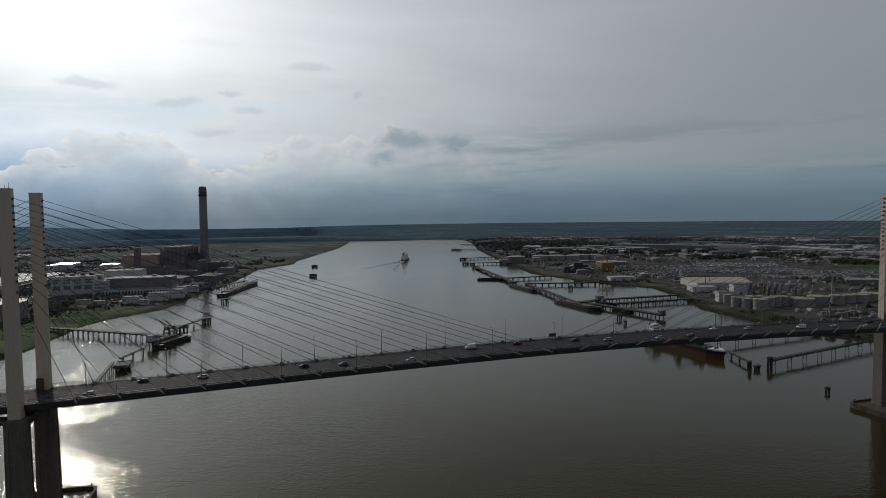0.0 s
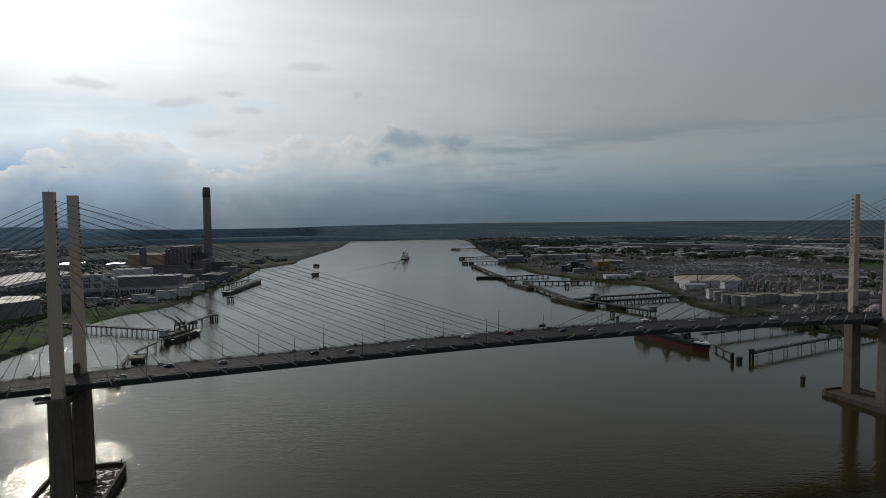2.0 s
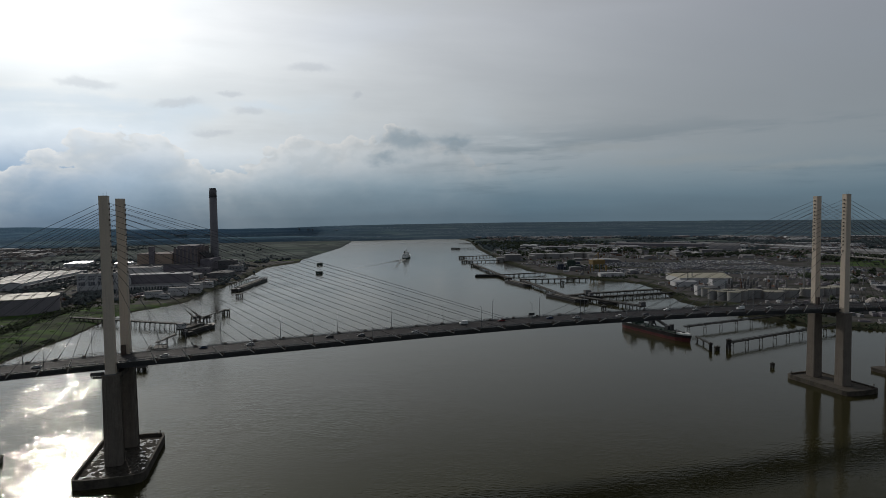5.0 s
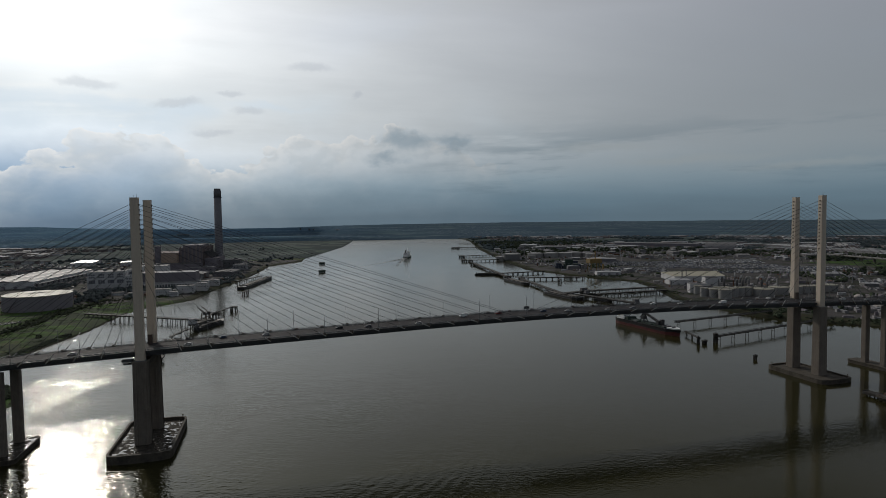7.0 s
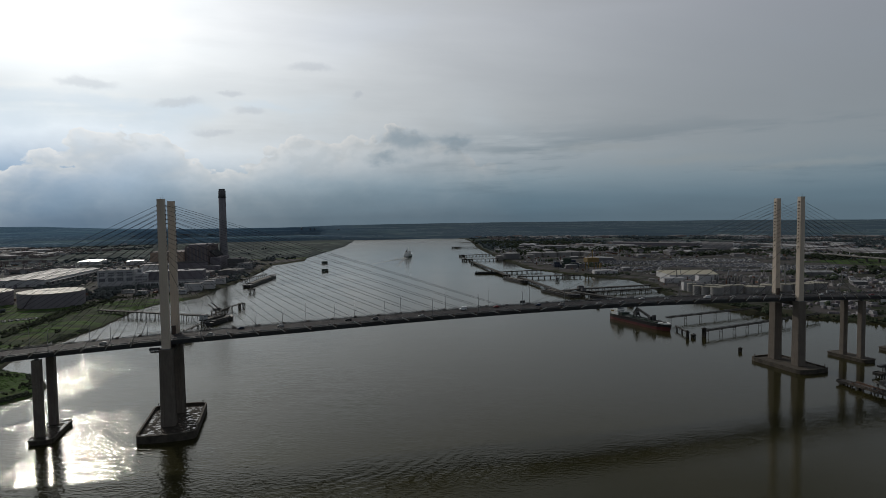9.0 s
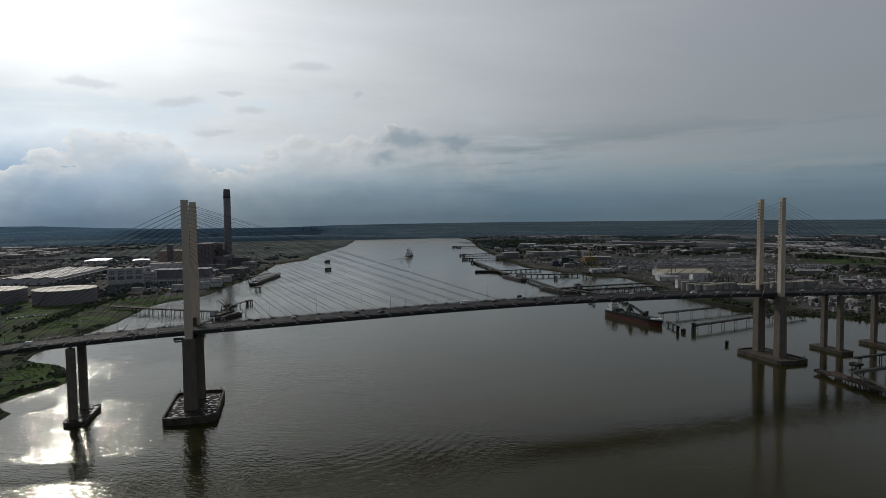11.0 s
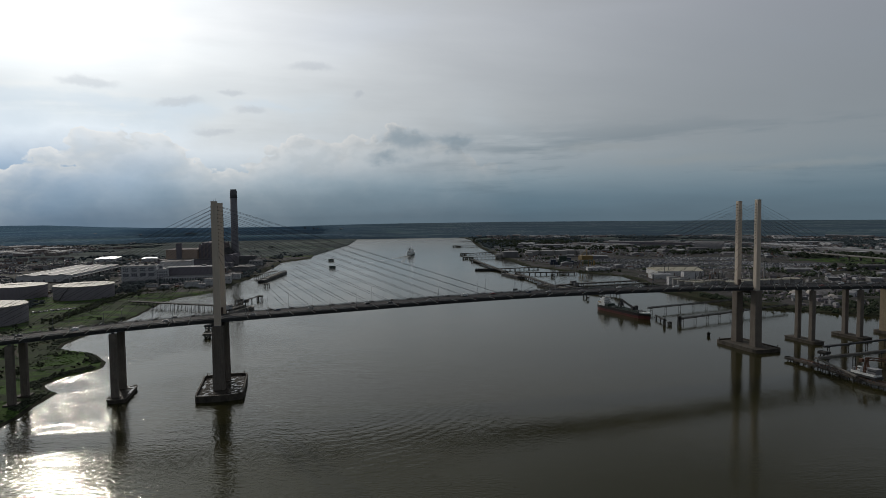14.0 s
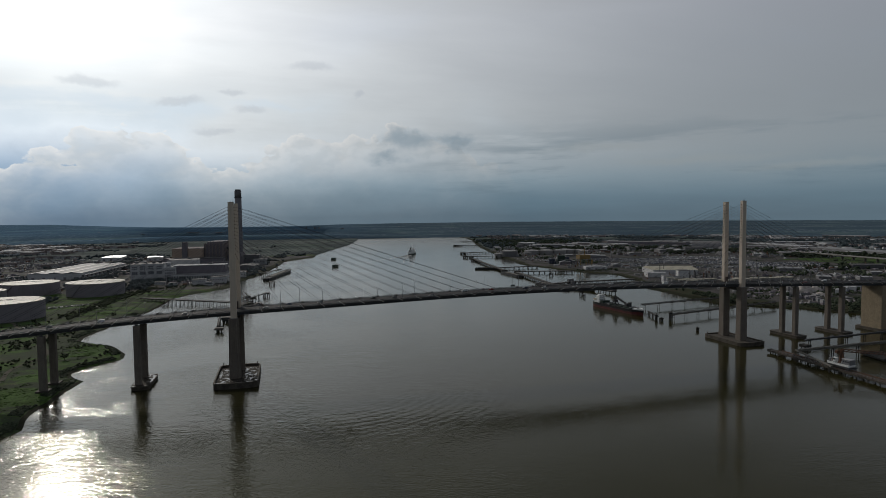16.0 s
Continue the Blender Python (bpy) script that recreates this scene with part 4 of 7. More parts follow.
# cars on the bridge
def car(paint, label, kind="hatch"):
    th = thing("van" if kind == "van" else "car", label, "van" if kind == "van" else "car", "traffic on the bridge")
    L, W = (5.2, 2.0) if kind == "van" else (4.4, 1.8)
    def ring(x, z0, z1, w):
        return [(x, -w / 2, z0), (x, w / 2, z0), (x, w / 2, z1 - 0.12), (x, w / 2 - 0.12, z1), (x, -w / 2 + 0.12, z1), (x, -w / 2, z1 - 0.12)]
    if kind == "van":
        body = [ring(-2.6, 0.45, 2.15, 1.9), ring(-2.5, 0.3, 2.3, W), ring(0.9, 0.3, 2.3, W), ring(1.6, 0.3, 1.35, W), ring(2.5, 0.3, 1.1, 1.9), ring(2.6, 0.45, 0.9, 1.7)]
        glass = [[(0.95, -0.86, 1.35), (0.95, 0.86, 1.35), (0.95, 0.8, 2.22), (0.95, -0.8, 2.22)], [(1.72, -0.86, 1.36), (1.72, 0.86, 1.36), (1.2, 0.8, 2.12), (1.2, -0.8, 2.12)]]
    else:
        body = [ring(-2.2, 0.4, 0.85, 1.6), ring(-2.1, 0.28, 0.98, W), ring(-0.8, 0.25, 1.0, W), ring(0.9, 0.25, 0.98, W), ring(2.0, 0.28, 0.8, 1.72), ring(2.2, 0.4, 0.65, 1.5)]
        glass = [[(-1.95, -0.78, 0.98), (-1.95, 0.78, 0.98), (-1.5, 0.62, 1.36), (-1.5, -0.62, 1.36)], [(1.15, -0.8, 0.98), (1.15, 0.8, 0.98), (0.35, 0.62, 1.38), (0.35, -0.62, 1.38)]]
    part("body", Shape().loft(body), paint, th, smooth=False)
    part("glazing", Shape().loft(glass), GLASS, th, "dark car windows")
    if kind != "van":
        part("roof", Shape().prism([(-1.55, -0.66), (0.4, -0.66), (0.4, 0.66), (-1.55, 0.66)], 1.34, 1.46, 0.92), paint, th)
    wheel = Shape().tube((0, -0.11, 0), (0, 0.11, 0), 0.33, n=14).mesh("wheel", TYRE)
    rim = Shape().tube((0, -0.115, 0), (0, 0.115, 0), 0.2, n=10).mesh("rim", STEEL)
    for wx in (-1.35, 1.35):
        for wy in (-W / 2 + 0.08, W / 2 - 0.08):
            w = part("wheel", wheel, None, th)
            w.location = (wx, wy, 0.33)
            part("rim", rim, None, w)
    for wy in (-0.62, 0.62):
        part("tail_lamp", Shape().box(-L / 2 + 0.02, -L / 2 + 0.12, wy - 0.15, wy + 0.15, 0.68, 0.84), LAMP_RED, th)
        part("headlight", Shape().box(L / 2 - 0.16, L / 2 - 0.05, wy - 0.17, wy + 0.17, 0.56, 0.68), LAMP_CLEAR, th)
    return th


first_of = {}
lanes = (-6.0, -2.0, 2.0, 6.0)
rng = random.Random(11)
spots = [-470, -398, -352, -318, -262, -204, -187, -163, -121, -104, -74, -42, -18, 12, 28, 55, 74, 98, 117, 149, 172, 190, 208, 236, 262, 281, 305, 342, 377, 410, 455]
tones = ["silver", "black", "grey", "white", "silver", "red", "blue"]
for k, x in enumerate(spots):
    tone = tones[k % 7] if k % 5 else "silver"
    kind = "van" if k % 8 == 3 else "hatch"
    if kind == "van":
        tone = "white"
    y = CY + lanes[(k * 3 + k // 4) % 4] + rng.uniform(-0.3, 0.3)
    slope = math.degrees(math.atan2(road(x + 2) - road(x - 2), 4))
    m = pose(x, y, road(x) + 0.005) @ pose(0, 0, 0, 0, -slope, 0) @ pose(0, 0, 0, 0, 0, 180)
    if (tone, kind) in first_of:
        copy_thing(first_of[tone, kind], m)
    else:
        paint = CAR_PAINTS[["silver", "white", "black", "red", "blue", "grey"].index(tone)]
        label = "white panel van driving on the bridge road" if kind == "van" else tone + " hatchback car driving on the bridge road"
        first_of[tone, kind] = car(paint, label, kind)
        first_of[tone, kind].matrix_basis = m

th = thing("sign_board", "small dark framed sign board on the parapet", "sign", at=pose(4.0, CY + 11.0, road(4)))
part("board", Shape().box(-2.0, 2.0, -0.12, 0.12, 1.2, 2.9), DECKSIDE, th)
for px in (-1.6, 1.6):
    part("post", Shape().box(px - 0.1, px + 0.1, -0.3, -0.13, -0.1, 2.9), STEEL, th)


# jetties, dolphins and vessels
def trestle(name, label, points, width, z, pitch, deck_mat, rail=True, depth=0.8, splay=0.0, pile=0.35, truss=False):
    """A jetty on piles through (x, y) points; z: the deck's top."""
    th = thing(name, label, "jetty", at=pose(points[0][0], points[0][1], 0))
    ox, oy = points[0]
    for (ax, ay), (bx, by) in zip(points, points[1:]):
        a, b = Vector((ax - ox, ay - oy, z)), Vector((bx - ox, by - oy, z))
        length, turn = (b - a).length, math.degrees(math.atan2(by - ay, bx - ax))
        d = (b - a).normalized()
        side = Vector((-d.y, d.x, 0))
        part("walkway", Shape().beam(a - Vector((0, 0, depth / 2)), b - Vector((0, 0, depth / 2)), width, depth), deck_mat, th)
        n = max(2, int(length / pitch))
        bent = Shape()
        for s in (-1, 1):
            bent.tube((0, s * (width / 2 - 0.5) * (1 + splay), -2 - z), (0, s * (width / 2 - 0.5), -depth), pile, n=7)
        bent.box(-min(0.5, pile * 1.4), min(0.5, pile * 1.4), -width / 2, width / 2, -depth - 0.7, -depth)
        if splay:
            bent.beam((0, -(width / 2) * (1 + splay * 0.5), -z * 0.55), (0, (width / 2) * (1 + splay * 0.5), -z * 0.55), 0.3, 0.3)
        me = bent.mesh("pile_bent", TIMBER)
        for i in range(n + 1):
            p = a.lerp(b, (i + 0.25) / (n + 0.5))
            ob = part("pile_bent", me, None, th)
            ob.matrix_basis = pose(p.x, p.y, p.z, 0, 0, turn)
        if rail:
            for s in (-1, 1):
                sh = Shape()
                off = side * s * (width / 2 - 0.15)
                for h in (0.55, 1.1):
                    sh.beam(a + off + Vector((0, 0, h)), b + off + Vector((0, 0, h)), 0.1, 0.1)
                for i in range(int(length / 3) + 1):
                    p = a.lerp(b, i / max(1, int(length / 3))) + off
                    sh.box(p.x - 0.06, p.x + 0.06, p.y - 0.06, p.y + 0.06, z, z + 1.12)
                part("railing", sh, STEEL, th)
        if truss:
            for s in (-1, 1):
                sh = Shape()
                off = side * s * (width / 2 - 0.2)
                m = int(length / 4)
                top = Vector((0, 0, 1.3))
                sh.beam(a + off + top, b + off + top, 0.28, 0.28)
                for i in range(m):
                    p, q = a.lerp(b, i / m) + off, a.lerp(b, (i + 1) / m) + off
                    sh.beam(p, q + top, 0.16, 0.16) if i % 2 else sh.beam(p + top, q, 0.16, 0.16)
                part("truss", sh, DECKSIDE, th)
            part("belt_cover", Shape().beam(a + Vector((0, 0, 0.7)), b + Vector((0, 0, 0.7)), width * 0.28, 0.35), DECKSIDE, th, "dark conveyor cover")
    return th


def dolphin(x, y, size, z, label="dark timber mooring dolphin standing in the river", mat=None, cap=None):
    th = thing("mooring_dolphin", label, "dolphin", "mooring dolphins", at=pose(x, y, 0))
    part("platform", Shape().chamfered(0, 0, size, size * 0.8, size * 0.12, z - 1.3, z), cap or TIMBER, th)
    for i in range(8):
        u = 2 * math.pi * (i + 0.5) / 8
        r = size * 0.40
        part("support_post", Shape().tube((r * 1.25 * math.cos(u), r * math.sin(u), -2), (r * math.cos(u), r * 0.8 * math.sin(u), z - 1.25), size * 0.055 + 0.12, n=7), TIMBER, th)
    part("bollard", Shape().lathe(0, 0, [(0.4, z), (0.3, z + 0.6), (0.55, z + 0.9), (0.2, z + 1.1)], 10), DECKSIDE, th)
    part("rail", Shape().beam((-size * 0.4, -size * 0.35, z + 1.0), (size * 0.4, -size * 0.35, z + 1.0), 0.12, 0.12).beam((-size * 0.4, -size * 0.35, z), (-size * 0.4, -size * 0.35, z + 1.0), 0.12, 0.12)
         .beam((size * 0.4, -size * 0.35, z), (size * 0.4, -size * 0.35, z + 1.0), 0.12, 0.12), STEEL, th)
    return th


def platform(x, y, sx, sy, z, turn, label, mat=None):
    """A low concrete platform on close piles."""
    th = thing("jetty_platform", label, "jetty", at=pose(x, y, 0, 0, 0, turn))
    part("slab", Shape().chamfered(0, 0, sx, sy, 0.4, z - 1.6, z), mat or JETTY, th)
    nx, ny = max(2, int(sx / 3.2)), max(2, int(sy / 3.5))
    pile = Shape().tube((0, 0, -2), (0, 0, z - 1.55), 0.42, n=7).mesh("support_post", TIMBER)
    for i in range(nx):
        for j in range(ny):
            ob = part("support_post", pile, None, th)
            ob.location = ((i + 0.5) / nx * sx - sx / 2, (j + 0.5) / ny * sy - sy / 2, 0)
    for e in (-sy / 2 + 0.1, sy / 2 - 0.5):
        part("kerb", Shape().box(-sx / 2 + 0.4, sx / 2 - 0.4, e, e + 0.4, z, z + 0.5), TIMBER, th)
    return th


def hull_rings(length, beam, low, high, flare=0.0, bow=0.22, stern=0.06, n=15):
    """Rings of a hull between two heights, bow towards +x."""
    rings = []
    for k in range(n):
        u = k / (n - 1)
        w = beam / 2 * min(1.0, (0.82 + 0.18 * min(1.0, u / stern))) * (1.0 if u < 1 - bow else max(0.02, 1 - ((u - 1 + bow) / bow) ** 2.2))
        x0 = (u - 0.5) * length
        rake = flare * smooth_step(1 - bow, 1, u)
        sheer = 0.9 * smooth_step(0.8, 1.0, u) * (high - low) * 0.35
        rings.append([(x0, -w * (0.94 if flare else 1), low), (x0, w * (0.94 if flare else 1), low), (x0 + rake, w, high + sheer), (x0 + rake, -w, high + sheer)])
    return rings


def barge(x, y, length, beam, z, turn, label, name="moored_barge", load=True):
    th = thing(name, label, "barge", "moored barges", at=pose(x, y, 0, 0, 0, turn))
    part("hull", Shape().loft(hull_rings(length, beam, -1.5, z, 1.5, 0.14, 0.08)), BLACK, th)
    part("coaming", Shape().box(-length * 0.38, length * 0.34, -beam * 0.36, -beam * 0.32, z, z + 1.1).box(-length * 0.38, length * 0.34, beam * 0.32, beam * 0.36, z, z + 1.1)
         .box(-length * 0.38, -length * 0.37, -beam * 0.32, beam * 0.32, z, z + 1.1).box(length * 0.33, length * 0.34, -beam * 0.32, beam * 0.32, z, z + 1.1), TIMBER, th)
    if load:
        part("hold_cover", Shape().box(-length * 0.365, length * 0.325, -beam * 0.31, beam * 0.31, z + 0.02, z + 0.7), JETTY, th)
    for px in (-length * 0.44, length * 0.40):
        part("bollard", Shape().tube((px, 0, z), (px, 0, z + 1.2), 0.35, n=8), DECKSIDE, th)
    part("wheelhouse", Shape().chamfered(-length * 0.43, beam * 0.2, 3.0, 2.6, 0.2, z, z + 2.4), CLAD, th)
    return th


# jetty off the marsh bank
trestle("approach_jetty", "long dark piled jetty running out from the marsh bank", [(-392, 477), (-240, 373)], 6, 6.5, 7.2, TIMBER, depth=1.0)
trestle("jetty_walkway", "narrow piled walkway between jetty dolphins", [(-251, 322), (-262, 281)], 2.2, 6.0, 16, TIMBER)
trestle("jetty_walkway", "narrow piled walkway between jetty dolphins", [(-264, 268), (-260, 204)], 2.2, 6.0, 14, TIMBER)
platform(-258, 197, 9, 12, 4.4, 0, "dark piled berthing platform in the river")
platform(-256, 264, 11, 18, 5.0, 0, "dark piled berthing platform in the river")
barge(-233.5, 364, 50, 10.5, 3.4, 63, "dark moored barge lying against the jetty head", load=True)
platform(-243, 364, 8, 38, 6.4, -27, "dark piled jetty head with handling gear", TIMBER)
platform(-236, 432, 14, 9, 5.0, 0, "dark piled berthing platform in the river")
trestle("jetty_walkway", "narrow piled walkway between jetty dolphins", [(-243, 385), (-236, 428), (-217, 474)], 2.2, 6.4, 18, TIMBER)
dolphin(-216, 479, 10, 6)


def jetty_gear(x, y):
    th = thing("jetty_loader", "brown steel loading frame with a raised boom", "crane", at=pose(x, y, 6.4))
    for i, (px, py) in enumerate(((-3, -3), (3, -3), (3, 3), (-3, 3))):
        part("leg", Shape().beam((px, py, 0), (px * 0.6, py * 0.6, 9), 0.5, 0.5), BRACKET, th)
    for h in (3, 6, 8.8):
        k = 3 - h * 0.09
        sh = Shape()
        for a, b in (((-k, -k), (k, -k)), ((k, -k), (k, k)), ((k, k), (-k, k)), ((-k, k), (-k, -k))):
            sh.beam((*a, h), (*b, h), 0.35, 0.35)
        part("brace", sh, BRACKET, th)
    part("boom", Shape().beam((0, 0, 8.5), (-7, 4, 14.5), 0.7, 0.7).beam((0, 0, 10.5), (-7, 4, 14.5), 0.25, 0.25).beam((2, 0, 8.5), (4, -5, 12), 0.4, 0.4), BRACKET, th)
    part("cabin", Shape().chamfered(1.5, 0, 4, 3.4, 0.2, 6.1, 8.8), CLAD, th)
    return th


jetty_gear(-241, 372)
jetty_gear(-237.5, 379)
th = thing("control_cabin", "pale square control cabin on the jetty head", "cabin", at=pose(-250, 350, 6.4, 0, 0, -27))
part("wall", Shape().chamfered(0, 0, 6, 8, 0.1, 0, 5.2), RENDER_WALL, th)
part("roof", Shape().chamfered(0, 0, 6.6, 8.6, 0.1, 5.2, 5.6), SHEET_DULL, th)
for wy in (-2.2, 0, 2.2):
    part("window", Shape().box(3.0, 3.04, wy - 0.7, wy + 0.7, 2.8, 4.2), GLASS, th)

# the second jetty, upstream, and the two mid-river dolphins
barge(-199, 822, 196, 15, 4.5, 76, "very long dark moored lighter beside a timber jetty", load=True)
trestle("upstream_jetty", "dark piled timber jetty behind the lighter", [(-237, 815), (-193, 905)], 5, 7, 9, TIMBER)
dolphin(-210, 650, 11, 6)
for x, y in ((-48, 1258), (-65, 1008)):
    th = thing("mid_river_dolphin", "dull green boxy dolphin standing alone in mid river", "dolphin", "mooring dolphins", at=pose(x, y, 0))
    part("body", Shape().chamfered(0, 0, 15, 10, 1.2, 0.6, 5.4), GREEN, th)
    for px in (-6, -2, 2, 6):
        for py in (-3.5, 3.5):
            part("support_post", Shape().tube((px, py, -2), (px, py, 0.8), 0.6, n=8), TIMBER, th)
    part("beacon_mast", Shape().tube((0, 0, 5.4), (0, 0, 11), 0.2, 0.12, 6), STEEL, th)

# conveyors and dolphins by the cargo ship
trestle("conveyor_jetty", "long truss conveyor jetty on splayed legs", [(237, 109), (428, 153)], 3.4, 6.2, 21, TIMBER, rail=False, depth=0.5, splay=0.6, pile=0.2, truss=True)
trestle("conveyor_jetty", "long truss conveyor jetty on splayed legs", [(250, 186), (400, 211)], 3.4, 6.2, 24, TIMBER, rail=False, depth=0.5, splay=0.6, pile=0.2, truss=True)
trestle("jetty_walkway", "narrow piled walkway between jetty dolphins", [(237, 152), (226, 117)], 1.8, 4.0, 18, TIMBER)
dolphin(219, 110, 2.8, 7.0)
dolphin(225, 109, 4.6, 3.6)
dolphin(238, 110, 4.2, 9)
dolphin(224, 46.5, 3.2, 3.6)
dolphin(251, 345, 6, 6)
dolphin(239, 314, 3.6, 4.0)
dolphin(333, 624, 7, 6)


def cargo_ship():
    turn = math.degrees(math.atan2(142 - 237, 222 - 211))
    th = thing("cargo_ship", "moored bulk carrier with black and red hull and white aft house", "ship", at=pose(219.5, 190.0, 0, 0, 0, turn) @ Matrix.Diagonal((0.95, 0.9, 0.82, 1)))
    L, B = 96, 15
    part("boot_top", Shape().loft(hull_rings(L, B, -2, 3.6, 0.9, 0.2)), RED, th, "faded red lower hull")
    hull = part("hull", Shape().loft(hull_rings(L + 0.6, B + 0.12, 3.602, 7.0, 2.3, 0.2)), BLACK, th)
    part("bulwark", Shape().loft(hull_rings(L + 1.0, B + 0.3, 7.0, 7.8, 0.9, 0.2)).loft(hull_rings(L - 1.5, B - 0.9, 7.0, 7.81, 0.9, 0.2)), BLACK, hull)
    part("forecastle", Shape().prism([(36, -6.3), (43, -4.2), (48.5, -0.6), (48.5, 0.6), (43, 4.2), (36, 6.3)], 7.2, 9.6, 1.03), WHITE, th, "white forecastle rail and deck")
    for i in range(3):
        x0 = -26 + i * 20
        h = part("hatch", Shape().chamfered(x0 + 9, 0, 17.5, 10.5, 0.4, 7.2, 9.2), GREEN, th, "dark green hatch cover")
        for k in range(4):
            part("hatch_rib", Shape().box(x0 + 2 + k * 4.4, x0 + 2.4 + k * 4.4, -5.2, 5.2, 9.2, 9.5), DECKSIDE, h)
    house = part("deckhouse", Shape().chamfered(-39, 0, 13, 13.6, 0.5, 7.2, 10.6), WHITE, th, "white painted accommodation block")
    part("deck_tier", Shape().chamfered(-39.5, 0, 10.5, 11.4, 0.4, 10.8, 14.2), WHITE, house)
    part("deck_tier", Shape().chamfered(-39.2, 0, 8.5, 9.4, 0.4, 14.4, 17.2), WHITE, house)
    part("wheelhouse", Shape().chamfered(-38.2, 0, 5.4, 8.4, 0.4, 17.4, 20.2), WHITE, house)
    part("bridge_wing", Shape().box(-38.6, -36.4, -7.4, -4.3, 17.4, 18.5).box(-38.6, -36.4, 4.3, 7.4, 17.4, 18.5), WHITE, house)
    for z0, x0, w in ((18.6, -35.48, 3.8), (15.3, -34.93, 4.2), (11.8, -34.23, 5.2), (8.2, -32.48, 6)):
        for k in range(6):
            y0 = -w + (2 * w) * (k + 0.5) / 6
            part("window", Shape().box(x0 - 0.02, x0 + 0.03, y0 - 0.5, y0 + 0.5, z0, z0 + 1.1), GLASS, house)
    for z0, w in ((10.6, 14.0), (14.2, 11.8), (17.2, 9.8)):
        part("deck_edge", Shape().chamfered(-39.3, 0, w * 0.94, w, 0.4, z0, z0 + 0.2), WHITE, house)
    part("stowage_block", Shape().chamfered(-28.5, 0, 6.5, 12.4, 0.4, 7.2, 11.4), GREEN, th, "dark green block before the house")
    part("funnel", Shape().chamfered(-44.2, 0, 3.4, 3.0, 0.6, 10.8, 20.5, 0.85), BLACK, th, "black tapered funnel")
    part("mast", Shape().tube((-38, 0, 20.2), (-38, 0, 26), 0.26, 0.12, 6).beam((-38, -2.2, 23), (-38, 2.2, 23), 0.18, 0.18).beam((-38, -1.4, 24.6), (-38, 1.4, 24.6), 0.18, 0.18), WHITE, th)
    for y0 in (-5.8, 5.8):
        part("lifeboat", Shape().loft([[(-47 + i * 1.6, y0 + w * a, 11.8 + h) for a, h in ((-1, 0.6), (-0.5, -0.4), (0.5, -0.4), (1, 0.6), (0.4, 1.2), (-0.4, 1.2))] for i, w in enumerate((0.2, 0.9, 1.1, 0.9, 0.2))]), YELLOW, th, "orange enclosed lifeboat")
    gear = part("unloader", Shape().beam((-9, -3, 9), (-6, 0, 22), 1.2, 1.2).beam((-9, 3, 9), (-6, 0, 22), 1.2, 1.2).beam((-3, -3, 9), (-6, 0, 22), 1.2, 1.2).beam((-3, 3, 9), (-6, 0, 22), 1.2, 1.2).chamfered(-6, 0, 5, 5, 0.4, 12, 16).beam((-6, 0, 21), (-16, 3, 12), 0.9, 0.9), DECKSIDE, th, "dark steel unloading gear on deck")
    sh = Shape()
    for s in (-0.8, 0.8):
        sh.beam((-6, s, 20), (20, s, 10.5), 0.6, 0.6).beam((-6, s, 22), (20, s, 12.5), 0.6, 0.6)
        for k in range(8):
            u, v = k / 8, (k + 1) / 8
            sh.beam((-6 + 26 * u, s, 20 - 9.5 * u), (-6 + 26 * v, s, 22 - 9.5 * v), 0.4, 0.4)
    part("boom", sh, DECKSIDE, gear)
    part("crane_house", Shape().chamfered(18, 0, 5, 6, 0.3, 9.3, 14.0).chamfered(22, 1, 3, 4, 0.3, 9.3, 16.0), DECKSIDE, gear)
    for x0, y0, w, d, h in ((-29, 4, 3, 3, 3.5), (-29, -4, 2.4, 3, 2.8), (27, 4, 4, 2.4, 3.2), (29, -3.5, 3, 3, 2.6), (32.5, 0, 3, 5, 3.4), (13, 6, 5, 1.2, 2.2), (-14, -6, 6, 1.2, 2.0)):
        part("deck_locker", Shape().chamfered(x0, y0, w, d, 0.2, 7.2, 7.2 + h), CLAD, th)
    part("foremast", Shape().tube((42, 0, 9.6), (42, 0, 17), 0.25, 0.12, 6), WHITE, th)
    part("windlass", Shape().tube((40, -2.5, 10.2), (40, 2.5, 10.2), 0.7, n=10), DECKSIDE, th)
    return th


cargo_ship()


